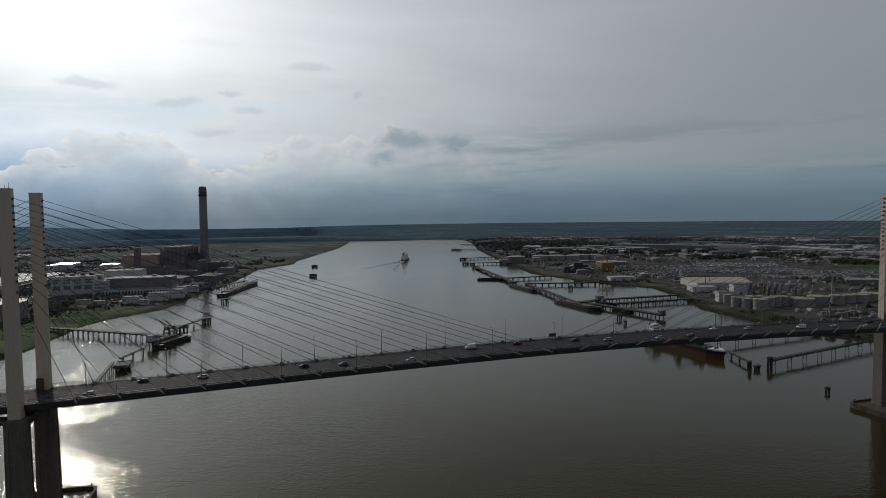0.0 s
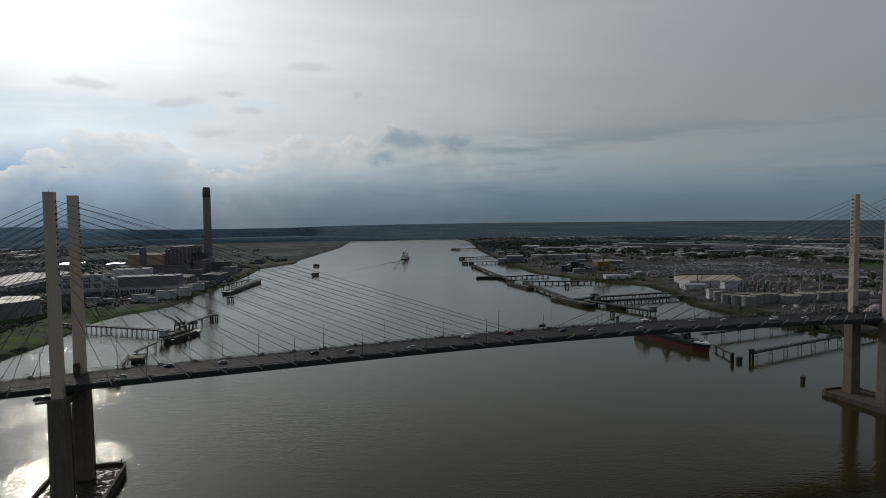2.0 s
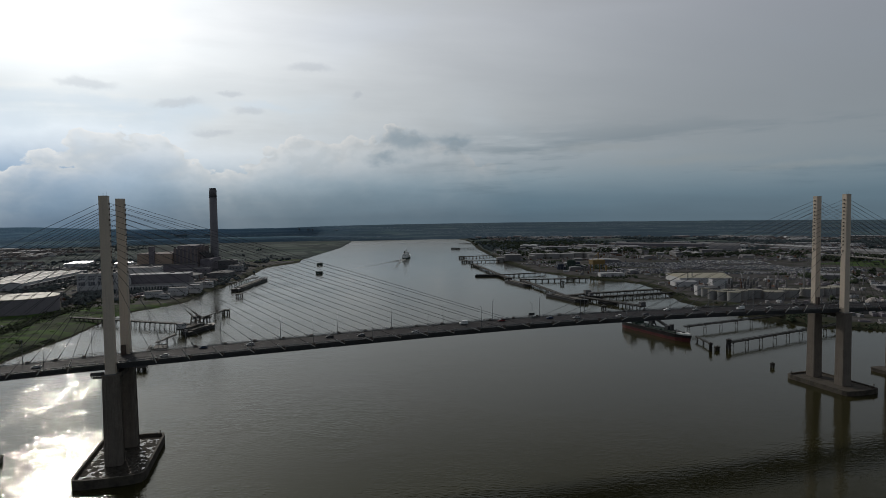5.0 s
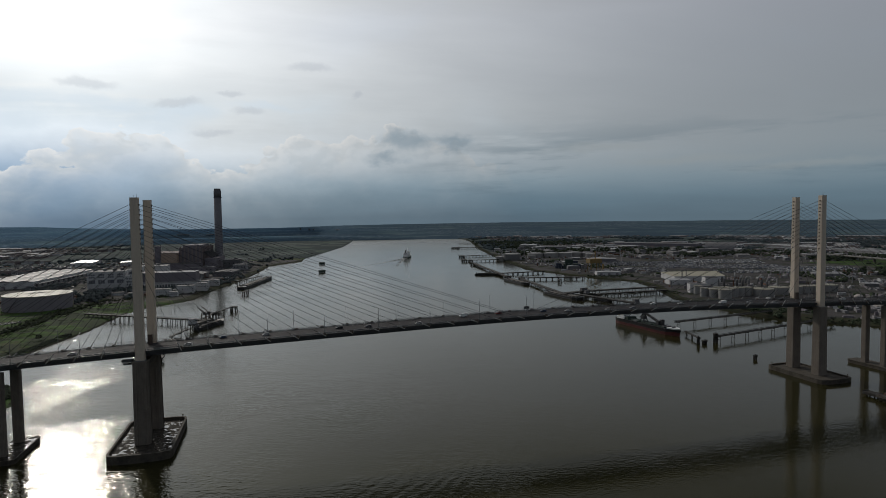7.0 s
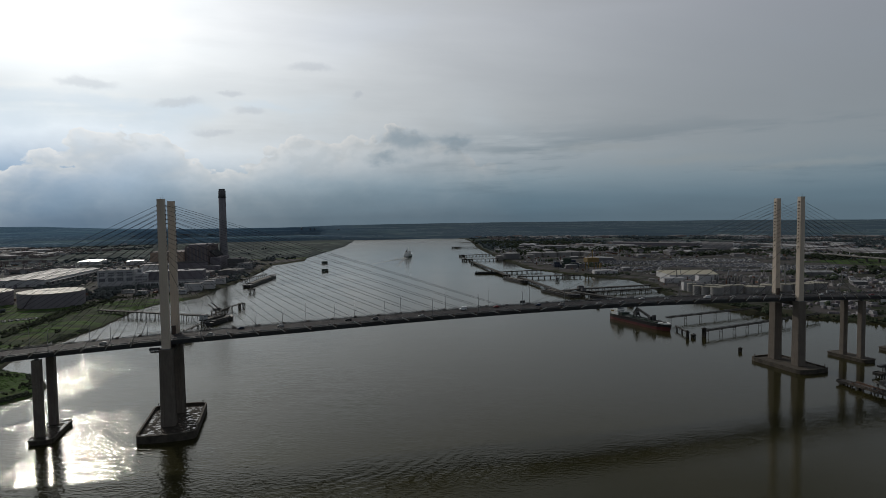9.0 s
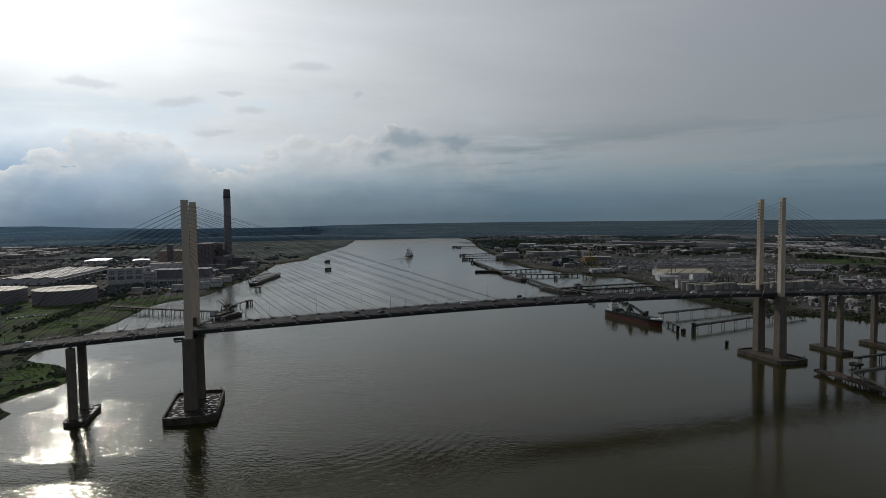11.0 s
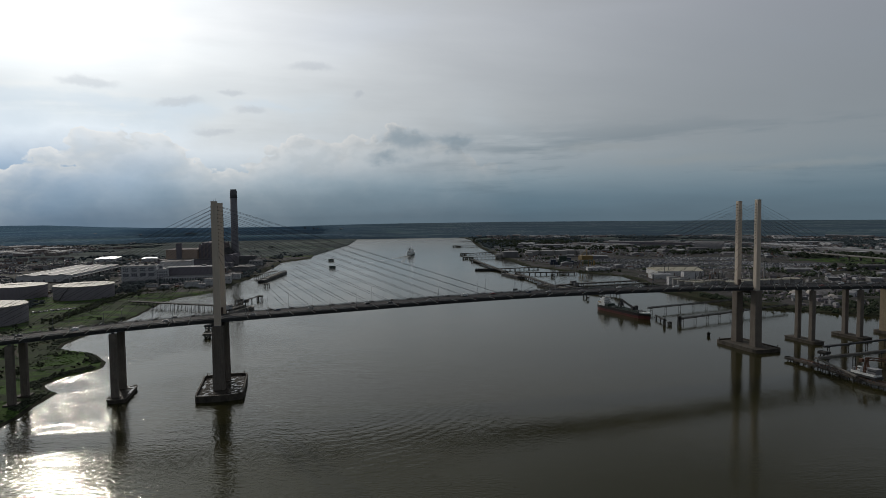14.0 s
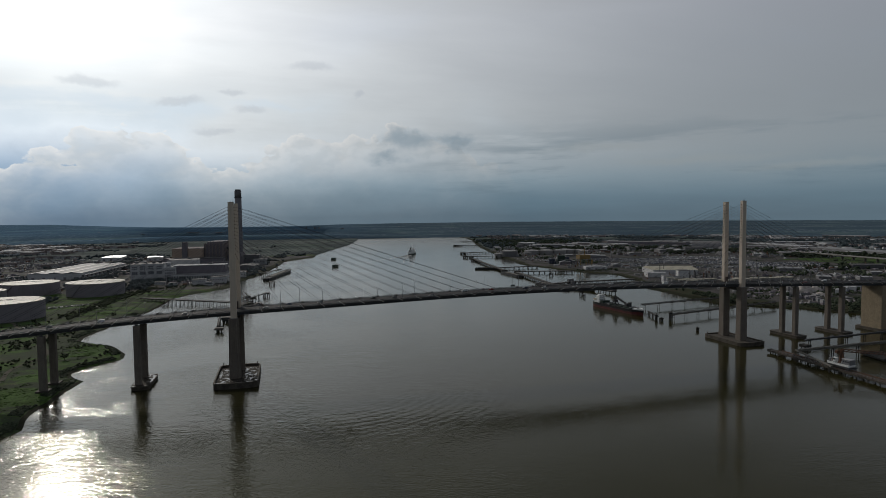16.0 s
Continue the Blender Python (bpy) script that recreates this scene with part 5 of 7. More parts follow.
def river_ship():
    th = thing("passenger_ship", "white ship steaming away upriver", "ship", at=pose(219, 1420, 0, 0, 0, 66) @ Matrix.Diagonal((0.8, 0.8, 0.85, 1)))
    part("hull", Shape().loft(hull_rings(88, 19, -2, 3.2, 1, 0.25)), GREEN, th, "dark lower hull")
    part("band", Shape().loft(hull_rings(88.6, 19.3, 3.202, 9.5, 3, 0.25)), WHITE, th)
    house = part("deckhouse", Shape().chamfered(-14, 0, 46, 17, 1.0, 9.5, 14.0), WHITE, th)
    part("deck_tier", Shape().chamfered(-14, 0, 40, 15.5, 1.0, 14.0, 18.0), WHITE, house)
    part("wheelhouse", Shape().chamfered(0, 0, 12, 18, 1.0, 18.0, 22.0), WHITE, house)
    for x0, hw, zz in ((-37.05, 7, 11), (-34.05, 6, 15.3)):
        for k in range(6):
            y0 = -hw + 2 * hw * (k + 0.5) / 6
            part("window", Shape().box(x0 - 0.04, x0 + 0.1, y0 - 0.8, y0 + 0.8, zz, zz + 1.5), GLASS, house)
    part("funnel", Shape().chamfered(-20, 3, 6, 5, 0.8, 18, 27, 0.85), DECKSIDE, th)
    part("mast", Shape().tube((-4, 0, 22), (-4, 0, 38), 0.6, 0.3, 6).beam((-4, -3.5, 31), (-4, 3.5, 31), 0.4, 0.4), WHITE, th)
    part("crane", Shape().tube((-27, -6, 18), (-27, -6, 28), 0.6, n=6).beam((-27, -6, 28), (-34, -7, 31), 0.7, 0.7), WHITE, th)
    return th


river_ship()


def ship_wake():
    """Torn foam behind the passenger ship: a churned middle and two arms that bend outwards."""
    rng = random.Random(17)
    sh = Shape()
    back = Vector((-math.cos(radians(66)), -math.sin(radians(66)), 0))
    side = Vector((-back.y, back.x, 0))
    for k in range(900):
        u = rng.random() ** 1.3
        arm = rng.choice((-1, 1, -1, 1, 0))
        reach = 8 + 150 * u if arm == 0 else 4 + 330 * u
        p = Vector((219, 1420, 0.05)) + back * (32 + reach) + side * (arm * (5 + 46 * u ** 1.4) + rng.gauss(0, 1.2 + 3 * u))
        a, b = rng.uniform(1.5, 6.0) * (1.1 - 0.6 * u), rng.uniform(0.5, 1.5) * (1.1 - 0.6 * u)
        ring = [p + back * (a * math.cos(q)) * rng.uniform(0.6, 1.2) + side * (b * math.sin(q)) * rng.uniform(0.6, 1.2) for q in (0, 1, 2, 3, 4, 5)]
        sh.add([(v.x, v.y, 0.05 + 0.0003 * k) for v in ring], [(0, 1, 2, 3, 4, 5)])
    tagged(new("ship_wake", sh.mesh("ship_wake", FOAM)), "torn white foam trailing behind the passenger ship", "foam", kind="stuff")


ship_wake()

# jetty with the travelling loader, below the bridge
trestle("loading_jetty", "long dark concrete loading jetty on piles", [(217, -66), (214, -113), (211, -200)], 7.5, 3.4, 9, PLINTH, depth=1.1)
platform(217.5, -60, 6, 10, 3.0, 5, "dark timber end of the loading jetty", TIMBER)
trestle("pipe_trestle", "pipe bridge on tall paired legs", [(266, -45), (372, -37), (500, -29)], 2.6, 6.5, 24, DECKSIDE, rail=False, depth=1.4)
trestle("inner_conveyor", "pale covered conveyor on low legs", [(222, -82), (322, -78), (506, -71)], 3.0, 8.5, 26, JETTY, rail=False, depth=1.8)
trestle("shuttle_conveyor", "pale slanting conveyor feeding the loading jetty", [(226, -74), (206, -126)], 1.6, 6.2, 14, JETTY, rail=False, depth=1.0, pile=0.2)
platform(259, -52, 8, 7, 3.4, 10, "dark piled pump platform", TIMBER)
platform(300, -102, 40, 26, 2.2, -14, "broad dark piled quay apron behind the loading jetty", TIMBER)


def ship_loader():
    th = thing("ship_loader", "white and rust-brown travelling ship loader on rails", "crane", at=pose(217, -124, 3.4, 0, 0, -88))
    part("undercarriage", Shape().chamfered(0, 0, 20, 8.5, 0.4, 1.2, 2.4).box(-9, -7.5, -4.2, -3.2, 0, 1.2).box(7.5, 9, -4.2, -3.2, 0, 1.2).box(-9, -7.5, 3.2, 4.2, 0, 1.2).box(7.5, 9, 3.2, 4.2, 0, 1.2), DECKSIDE, th)
    deck = part("machine_deck", Shape().chamfered(0, 0, 18, 7.6, 0.5, 2.6, 4.0), WHITE, th, "white painted machinery deck")
    for s in (-1, 1):
        sh = Shape().beam((-9, s * 3.7, 5.0), (9, s * 3.7, 5.0), 0.1, 0.1).beam((-9, s * 3.7, 4.5), (9, s * 3.7, 4.5), 0.08, 0.08)
        for k in range(13):
            sh.beam((-9 + k * 1.5, s * 3.7, 4.0), (-9 + k * 1.5, s * 3.7, 5.05), 0.09, 0.09)
        part("railing", sh, STEEL, deck)
    for x0, y0, w, d, h in ((-7, 1.5, 2.2, 2.4, 1.8), (-7.4, -2, 1.4, 1.6, 2.6), (0.6, -2.4, 1.6, 1.4, 1.6), (1.4, 2.4, 1.2, 1.4, 2.2), (-4.4, 2.6, 1.6, 1.2, 3.2)):
        part("machine_box", Shape().chamfered(x0, y0, w, d, 0.15, 4.0, 4.0 + h), RUST if h < 2 else CLAD, deck)
    house = part("machine_house", Shape().chamfered(5.5, 0.4, 6.6, 5.6, 0.3, 4.0, 7.6), CLAD, th, "grey machinery house")
    for k in range(4):
        part("window", Shape().box(3.4 + k * 1.4, 4.3 + k * 1.4, -2.44, -2.36, 5.6, 6.6), GLASS, house)
    part("roof", Shape().chamfered(5.5, 0.4, 7.0, 6.0, 0.3, 7.6, 7.9), SHEET, house)
    cab = part("cabin", Shape().chamfered(-3, -2.2, 2.6, 2.4, 0.3, 4.0, 7.8), WHITE, th)
    part("window", Shape().box(-4.0, -2.0, -3.46, -3.38, 6.2, 7.2), GLASS, cab)
    part("tower", Shape().beam((-2, 1, 4.6), (-1, 1, 14), 1.0, 1.0).beam((2, 1, 4.6), (-1, 1, 14), 1.0, 1.0).beam((-2, 3.4, 4.6), (-1, 3, 14), 0.8, 0.8), RUST, th)
    sh = Shape()
    for s in (0, 1.8):
        for z0 in (12.4, 14.2):
            sh.beam((-1, s, z0), (16, s + 22, z0 - 0.4), 0.45, 0.45)
        for k in range(9):
            u, v = k / 9, (k + 1) / 9
            sh.beam((-1 + 17 * u, s + 22 * u, 12.4), (-1 + 17 * v, s + 22 * v, 14.0), 0.25, 0.25)
    boom = part("boom", sh, RUST, th, "rust-brown lattice boom")
    part("jib", Shape().beam((16, 24, 13.4), (34, 14, 0.5), 0.9, 0.9).beam((16, 22, 12.4), (34, 12.5, 0.5), 0.5, 0.5), RUST, boom)
    part("counterweight", Shape().chamfered(-4.0, 0.5, 2.6, 2.6, 0.3, 10.5, 12.8), RUST, th)
    return th


ship_loader()


def jetty_fittings():
    """Pipes, rails, bollards and store boxes along the loading jetty."""
    a, b = Vector((217, -66, 3.4)), Vector((211, -200, 3.4))
    side = Vector((1, -0.045, 0)).normalized()
    th = thing("jetty_pipes", "rusty service pipes running along the loading jetty", "pipes", at=pose(0, 0, 0))
    for off, r in ((2.6, 0.22), (3.1, 0.16), (-3.2, 0.18)):
        part("pipe", Shape().tube(a + side * off + Vector((0, 0, 0.5)), b + side * off + Vector((0, 0, 0.5)), r, n=8), RUST, th)
    for k in range(20):
        p = a.lerp(b, (k + 0.5) / 20) + side * 2.85
        part("pipe_saddle", Shape().box(p.x - 0.7, p.x + 0.7, p.y - 0.15, p.y + 0.15, 3.4, 3.75), DECKSIDE, th)
    th = thing("crane_rails", "worn steel crane rails on the loading jetty", "rail", at=pose(0, 0, 0))
    for off in (-2.4, 2.0):
        part("rail", Shape().beam(a + side * off + Vector((0, 0, 0.09)), b + side * off + Vector((0, 0, 0.09)), 0.3, 0.18), RUST, th)
    rng = random.Random(61)
    post = thing("jetty_bollard", "stubby rusty mooring bollard on the jetty edge", "bollard", "jetty bollards")
    part("stem", Shape().lathe(0, 0, [(0.4, 0), (0.3, 0.6), (0.55, 0.9), (0.2, 1.1)], 10), RUST, post)
    box = thing("store_box", "dull steel store box standing on the jetty", "box", "jetty store boxes")
    part("body", Shape().chamfered(0, 0, 1.8, 1.2, 0.1, 0, 1.3), CLAD, box)
    part("lid", Shape().chamfered(0, 0, 1.9, 1.3, 0.1, 1.302, 1.4), RUST, box)
    for k in range(14):
        p = a.lerp(b, (k + 0.3) / 14) - side * 3.45
        m = pose(p.x, p.y, 3.4)
        if k:
            copy_thing(post, m)
        else:
            post.matrix_basis = m
    for k in range(9):
        p = a.lerp(b, rng.uniform(0.02, 0.32)) + side * rng.uniform(-1.8, 1.4)
        m = pose(p.x, p.y, 3.4, 0, 0, rng.uniform(0, 90))
        if k:
            copy_thing(box, m)
        else:
            box.matrix_basis = m


jetty_fittings()
th = thing("portal_hopper", "rust-brown hopper frame on the quay apron", "crane", at=pose(300, -104, 2.2))
for px, py in ((-4, -4), (4, -4), (4, 4), (-4, 4)):
    part("leg", Shape().beam((px, py, 0), (px * 0.7, py * 0.7, 9), 0.6, 0.6), RUST, th)
part("hopper", Shape().prism([(-2, -2), (2, -2), (2, 2), (-2, 2)], 6.5, 11, 1.9), RUST, th)

# jetties up the far side of the river
FAR = [("oil_jetty", [(488, 1826), (596, 1800)], 5), ("oil_jetty", [(621, 2203), (740, 2165)], 5), ("oil_jetty", [(370, 1347), (480, 1372)], 5),
       ("oil_jetty", [(322, 1177), (420, 1166)], 5), ("oil_jetty", [(314, 1060), (288, 850), (270, 720)], 7), ("oil_jetty", [(272, 790), (384, 800)], 6),
       ("oil_jetty", [(284, 690), (404, 664)], 6), ("oil_jetty", [(280, 676), (252, 440)], 7), ("oil_jetty", [(262, 458), (300, 470), (428, 476)], 8),
       ("oil_jetty", [(270, 440), (300, 330)], 9), ("oil_jetty", [(300, 432), (420, 436)], 7)]
for name, pts, wide in FAR:
    trestle(name, "long dark piled oil jetty reaching out from the shore", pts, wide, 5.0, 12, TIMBER, rail=False, depth=1.6, pile=0.6)
for x, y, s in ((486, 1826, 20), (500, 1812, 14), (370, 1347, 18), (326, 1180, 16), (340, 1168, 10), (312, 1062, 13), (268, 716, 14), (284, 684, 13), (300, 470, 14), (264, 452, 14)):
    dolphin(x, y, s, 6.0, "broad dark jetty head platform with mooring gear")
barge(262, 655, 96, 14, 3.2, -88, "long dark moored lighter beside an oil jetty")
barge(262, 806, 58, 11, 3.0, -22, "dark moored lighter at a jetty end")
barge(254, 450, 94, 20, 3.6, -84, "wide dark moored pontoon with cluttered deck")
barge(283, 388, 30, 9, 2.6, -70, "small dark lighter beside the jetty")
barge(296, 448, 22, 6, 2.2, -40, "small pale workboat moored by the jetty", name="workboat")
for x, y, s in ((296, 468, 9), (300, 334, 7), (286, 440, 6)):
    th = thing("jetty_hut", "dark boxy pump hut on a jetty", "hut", "jetty huts", at=pose(x, y, 5.0))
    part("wall", Shape().chamfered(0, 0, s, s * 0.8, 0.1, 0, 4.2), CLAD, th)
    part("roof", Shape().chamfered(0, 0, s + 0.6, s * 0.8 + 0.6, 0.1, 4.2, 4.5), SHEET_DULL, th)
    part("door", Shape().box(-0.6, 0.6, -s * 0.4 - 0.04, -s * 0.4 + 0.02, 0, 2.1), DARKWALL, th)


# storage tanks, sheds and houses
def storage_tank(x, y, r, h, wall, roof, label, group="", cone=0.04, seams=14, stairs=True):
    z = land_z(x, y) - 0.3
    th = thing("storage_tank", label, "tank", group, at=pose(x, y, z))
    seg = 48 if r > 20 else 28
    part("wall", Shape().lathe(0, 0, [(r, 0), (r, h)], seg), wall, th, smooth=False)
    part("rim", Shape().lathe(0, 0, [(r + 0.25, h - 0.6), (r + 0.25, h + 0.15)], seg), roof, th)
    top = part("roof", Shape().lathe(0, 0, [(r - 0.1, h + 0.16), (r * 0.5, h + 0.2 + r * cone * 0.6), (0.6, h + 0.25 + r * cone)], seg), roof, th)
    for k in range(seams):
        u = 2 * math.pi * k / seams
        part("roof_rib", Shape().beam((r * 0.97 * math.cos(u), r * 0.97 * math.sin(u), h + 0.25), (1.0 * math.cos(u), 1.0 * math.sin(u), h + 0.34 + r * cone), 0.35, 0.16), DECKSIDE if r > 20 else TANK, top)
    for k in range(1, 4):
        part("girth_seam", Shape().lathe(0, 0, [(r + 0.06, h * k / 4 - 0.1), (r + 0.06, h * k / 4 + 0.1)], seg), wall, th)
    if stairs:
        sh = Shape()
        for k in range(12):
            u, v = -2.2 + k * 0.075 * 20 / r, -2.2 + (k + 1) * 0.075 * 20 / r
            sh.beam(((r + 0.6) * math.cos(u), (r + 0.6) * math.sin(u), h * k / 12), ((r + 0.6) * math.cos(v), (r + 0.6) * math.sin(v), h * (k + 1) / 12), 0.9, 0.25)
        part("stairway", sh, DECKSIDE, th)
    return th


def shed(x, y, w, d, h, turn, roof, wall, label, name="warehouse", ridges=1, rise=2.0, doors=3, group="", windows=0, z=None):
    """A pitched shed: w across its ridges, d along them; the front, at -y, has the doors, the +x wall the bays."""
    z = (land_z(x, y) - 0.25) if z is None else z
    th = thing(name, label, "warehouse" if name == "warehouse" else "building", group, at=pose(x, y, z, 0, 0, turn))
    part("wall", Shape().box(-w / 2, w / 2, -d / 2, d / 2, 0, h), wall, th)
    step_w = w / ridges
    for k in range(ridges):
        a = -w / 2 + k * step_w
        o = 0.5 if ridges == 1 else 0.02
        ring0 = [(a - o, -d / 2 - 0.5, h + 0.004), (a + step_w + o, -d / 2 - 0.5, h + 0.004), (a + step_w / 2, -d / 2 - 0.5, h + rise)]
        ring1 = [(p[0], d / 2 + 0.5, p[2]) for p in ring0]
        part("roof", Shape().loft([ring0, ring1]), roof, th)
    for k in range(doors):
        px = -w / 2 + w * (k + 0.5) / doors
        part("door", Shape().box(px - min(2.5, w / doors * 0.3), px + min(2.5, w / doors * 0.3), -d / 2 - 0.06, -d / 2 + 0.02, 0, min(h * 0.7, 5)), DARKWALL, th)
    for k in range(windows):
        py = -d / 2 + d * (k + 0.5) / windows
        part("bay", Shape().box(w / 2 - 0.02, w / 2 + 0.06, py - d / windows * 0.18, py + d / windows * 0.18, h * 0.15, h * 0.7), DARKWALL, th)
    return th


def block(x, y, w, d, h, turn, wall, label, rows=0, cols=0, side_cols=0, pane=(1.6, 1.6), roof=None, name="building", z=None, group=""):
    """A flat-roofed building with recessed windows in its front (-y) and +x walls."""
    z = (land_z(x, y) - 0.25) if z is None else z
    th = thing(name, label, "building", group, at=pose(x, y, z, 0, 0, turn))
    part("wall", Shape().box(-w / 2, w / 2, -d / 2, d / 2, 0, h), wall, th)
    part("roof", Shape().box(-w / 2 - 0.3, w / 2 + 0.3, -d / 2 - 0.3, d / 2 + 0.3, h + 0.004, h + 0.6), roof or SHEET_DULL, th)
    if w > 34:
        part("roof_plant", Shape().chamfered(w * 0.18, d * 0.1, min(7, w * 0.2), min(6, d * 0.3), 0.2, h + 0.6, h + 3.2), CLAD, th)
    if cols > 9 and rows > 1:
        for k in range(cols // 4 + 1):
            px = -w / 2 + w * min(1.0, k * 4 / cols)
            part("pilaster", Shape().box(px - 0.9, px + 0.9, -d / 2 - 0.7, -d / 2 + 0.02, 0, h + 1.2), wall, th)
        for zz in (h * 0.46, h * 0.93):
            part("string_course", Shape().box(-w / 2 - 0.4, w / 2 + 0.4, -d / 2 - 0.4, -d / 2 + 0.01, zz, zz + 0.9), CLAD, th)
        # flat dark sheet put in for the shade of a recessed ground floor
        part("loading_bay", Shape().box(-w * 0.42, w * 0.42, -d / 2 - 0.05, -d / 2 + 0.02, 0, h * 0.14), GLASS, th, "dark sheet for shaded ground-floor bays")
    pw, ph = pane
    me = Shape().box(-pw / 2, pw / 2, -0.05, 0.06, -ph / 2, ph / 2).mesh("window", GLASS)
    fr = Shape().box(-pw / 2 - 0.15, pw / 2 + 0.15, -0.09, 0.02, -ph / 2 - 0.3, -ph / 2 - 0.05).mesh("window_sill", RENDER_WALL)
    for r in range(rows):
        zz = h * (r + 0.6) / rows
        for c in range(cols):
            if cols > 8 and pw > 4 and c % 4 == 3:
                continue
            ob = part("window", me, None, th)
            ob.location = (-w / 2 + w * (c + 0.5) / cols, -d / 2, zz)
            part("window_sill", fr, None, ob)
        for c in range(side_cols):
            ob = part("window", me, None, th)
            ob.matrix_basis = pose(w / 2, -d / 2 + d * (c + 0.5) / side_cols, zz, 0, 0, 90)
            part("window_sill", fr, None, ob)
    return th


# the marsh side: tanks, long shed, power station
for x, y, r, h in ((-478, 577, 41, 20.5), (-582, 612, 41, 19.5), (-516, 352, 41, 22), (-612, 500, 38, 19), (-690, 560, 38, 19)):
    storage_tank(x, y, r, h, TANK_DARK, TANK_ROOF, "huge dull grey fuel tank with a bleached flat roof", "fuel tanks on the marsh", 0.02, 16)
depot = shed(-617, 990, 96, 262, 12.5, -5, CLAD, RENDER_WALL, "huge multi-ridged distribution warehouse with bright roof strips", ridges=3, rise=2.6, doors=5, windows=12)
for px in (-47, -32, -16, 0, 16, 32, 47):
    ridge = px in (-32, 0, 32)
    part("roof_light", Shape().box(px - 1.6, px + 1.6, -131, 131, 12.5 + (2.45 if ridge else 0.12), 12.5 + (2.85 if ridge else 0.5)), TANK, depot, "bright translucent roof strip")
part("canopy", Shape().box(48.1, 56, -125, 125, 8.2, 8.7), SHEET, depot, "pale loading canopy")
shed(-672, 1480, 52, 105, 9, 4, GLINT_ROOF, RENDER_WALL, "bright white-roofed shed beyond the warehouse", rise=1.2, doors=3)
shed(-545, 1400, 40, 60, 10, 8, GLINT_ROOF, RENDER_WALL, "bright white-roofed shed beyond the warehouse", rise=1.2, doors=3)


def works_building():
    """The pale works: a tall block with windows in groups, dark bays under them, and a lower wing with a stair tower."""
    th = thing("works_building", "pale four-storey works building with grouped dark windows", "building", at=pose(-436, 790, land_z(-436, 790) - 0.25, 0, 0, 4))
    main = part("main_block", Shape().box(-36, 22, -20, 24, 0, 31).box(-36.6, 22.6, -20.6, 24.6, 31.004, 32.2), RENDER_WALL, th)
    part("roof", Shape().box(-35.4, 21.4, -19.4, 23.4, 32.204, 32.6), SHEET_DULL, main)
    for z0 in (10.4, 20.2):
        part("string_course", Shape().box(-36.7, 22.7, -21.0, -20.0, z0, z0 + 1.0), RENDER_WALL, main)
    for px in (-28, -13, 2, 14):
        part("roof_plant", Shape().chamfered(px, 6, 6, 5, 0.3, 32.6, 34.2 + (px % 3)), CLAD, main)
    pane = Shape().box(-1.25, 1.25, -0.06, 0.05, -1.3, 1.3).mesh("window", SKY_GLASS)
    sill = Shape().box(-1.4, 1.4, -0.35, 0.05, -1.6, -1.34).mesh("window_sill", RENDER_WALL)
    for group in range(4):
        for col in range(3):
            for row in range(2):
                ob = part("window", pane, None, main)
                ob.location = (-29 + group * 14.3 + (col - 1) * 3.1, -20.0, 23.4 + row * 3.9)
                part("window_sill", sill, None, ob)
    for group in range(4):
        bay = part("bay", Shape().box(-34 + group * 14.3, -24 + group * 14.3, -20.06, -19.9, 12.6, 18.6), SKY_GLASS, main, "wide dark glazed bay")
        for k in range(4):
            part("mullion", Shape().box(-34.1 + group * 14.3 + k * 3.3, -33.7 + group * 14.3 + k * 3.3, -20.25, -19.95, 12.6, 18.6), RENDER_WALL, bay)
    for k in range(9):
        part("loading_door", Shape().box(-34 + k * 6.2, -31.2 + k * 6.2, -20.06, -19.9, 0, 5.4), DARKWALL, main)
    wing = part("wing", Shape().box(22.2, 44, -26, 16, 0, 24).box(21.8, 44.4, -26.4, 16.4, 24.004, 25.2), RENDER_WALL, th)
    for row in range(4):
        for col in range(5):
            ob = part("window", pane, None, wing)
            ob.location = (25.5 + col * 3.9, -26.0, 4.0 + row * 5.2)
            part("window_sill", sill, None, ob)
    tower = part("stair_tower", Shape().chamfered(30, -14, 8, 8, 0.3, 24.5, 33).chamfered(30, -14, 8.8, 8.8, 0.3, 33.004, 34), RENDER_WALL, wing)
    part("window", Shape().box(27.6, 32.4, -18.06, -17.9, 27, 30.5), SKY_GLASS, tower)
    return th


works_building()
block(-392, 880, 60, 40, 33, 2, RENDER_WALL, "plain pale tall works block", 1, 4, 2, (3, 3))
block(-346, 776, 100, 52, 12, -3, RENDER_WALL, "long low pale works building with arched bays", 1, 22, 8, (2.4, 4.5))
block(-347, 790, 96, 36, 15, -3, DARKWALL, "long dark-clad turbine hall roof with a pale edge", 0, 0, 0, roof=SHEET, z=15)
for x, y, w, d, h in ((-336, 668, 26, 14, 10), (-305, 690, 30, 14, 12), (-283, 716, 18, 16, 13), (-318, 652, 14, 10, 7), (-290, 752, 30, 12, 12), (-274, 790, 24, 14, 10), (-405, 690, 20, 8, 5), (-380, 672, 16, 8, 5)):
    block(x, y, w * 0.9, d, h, -4, RENDER_WALL, "low whitish waterside building with small windows", 1, 7, 3, (1.1, 1.3), group="waterside buildings")


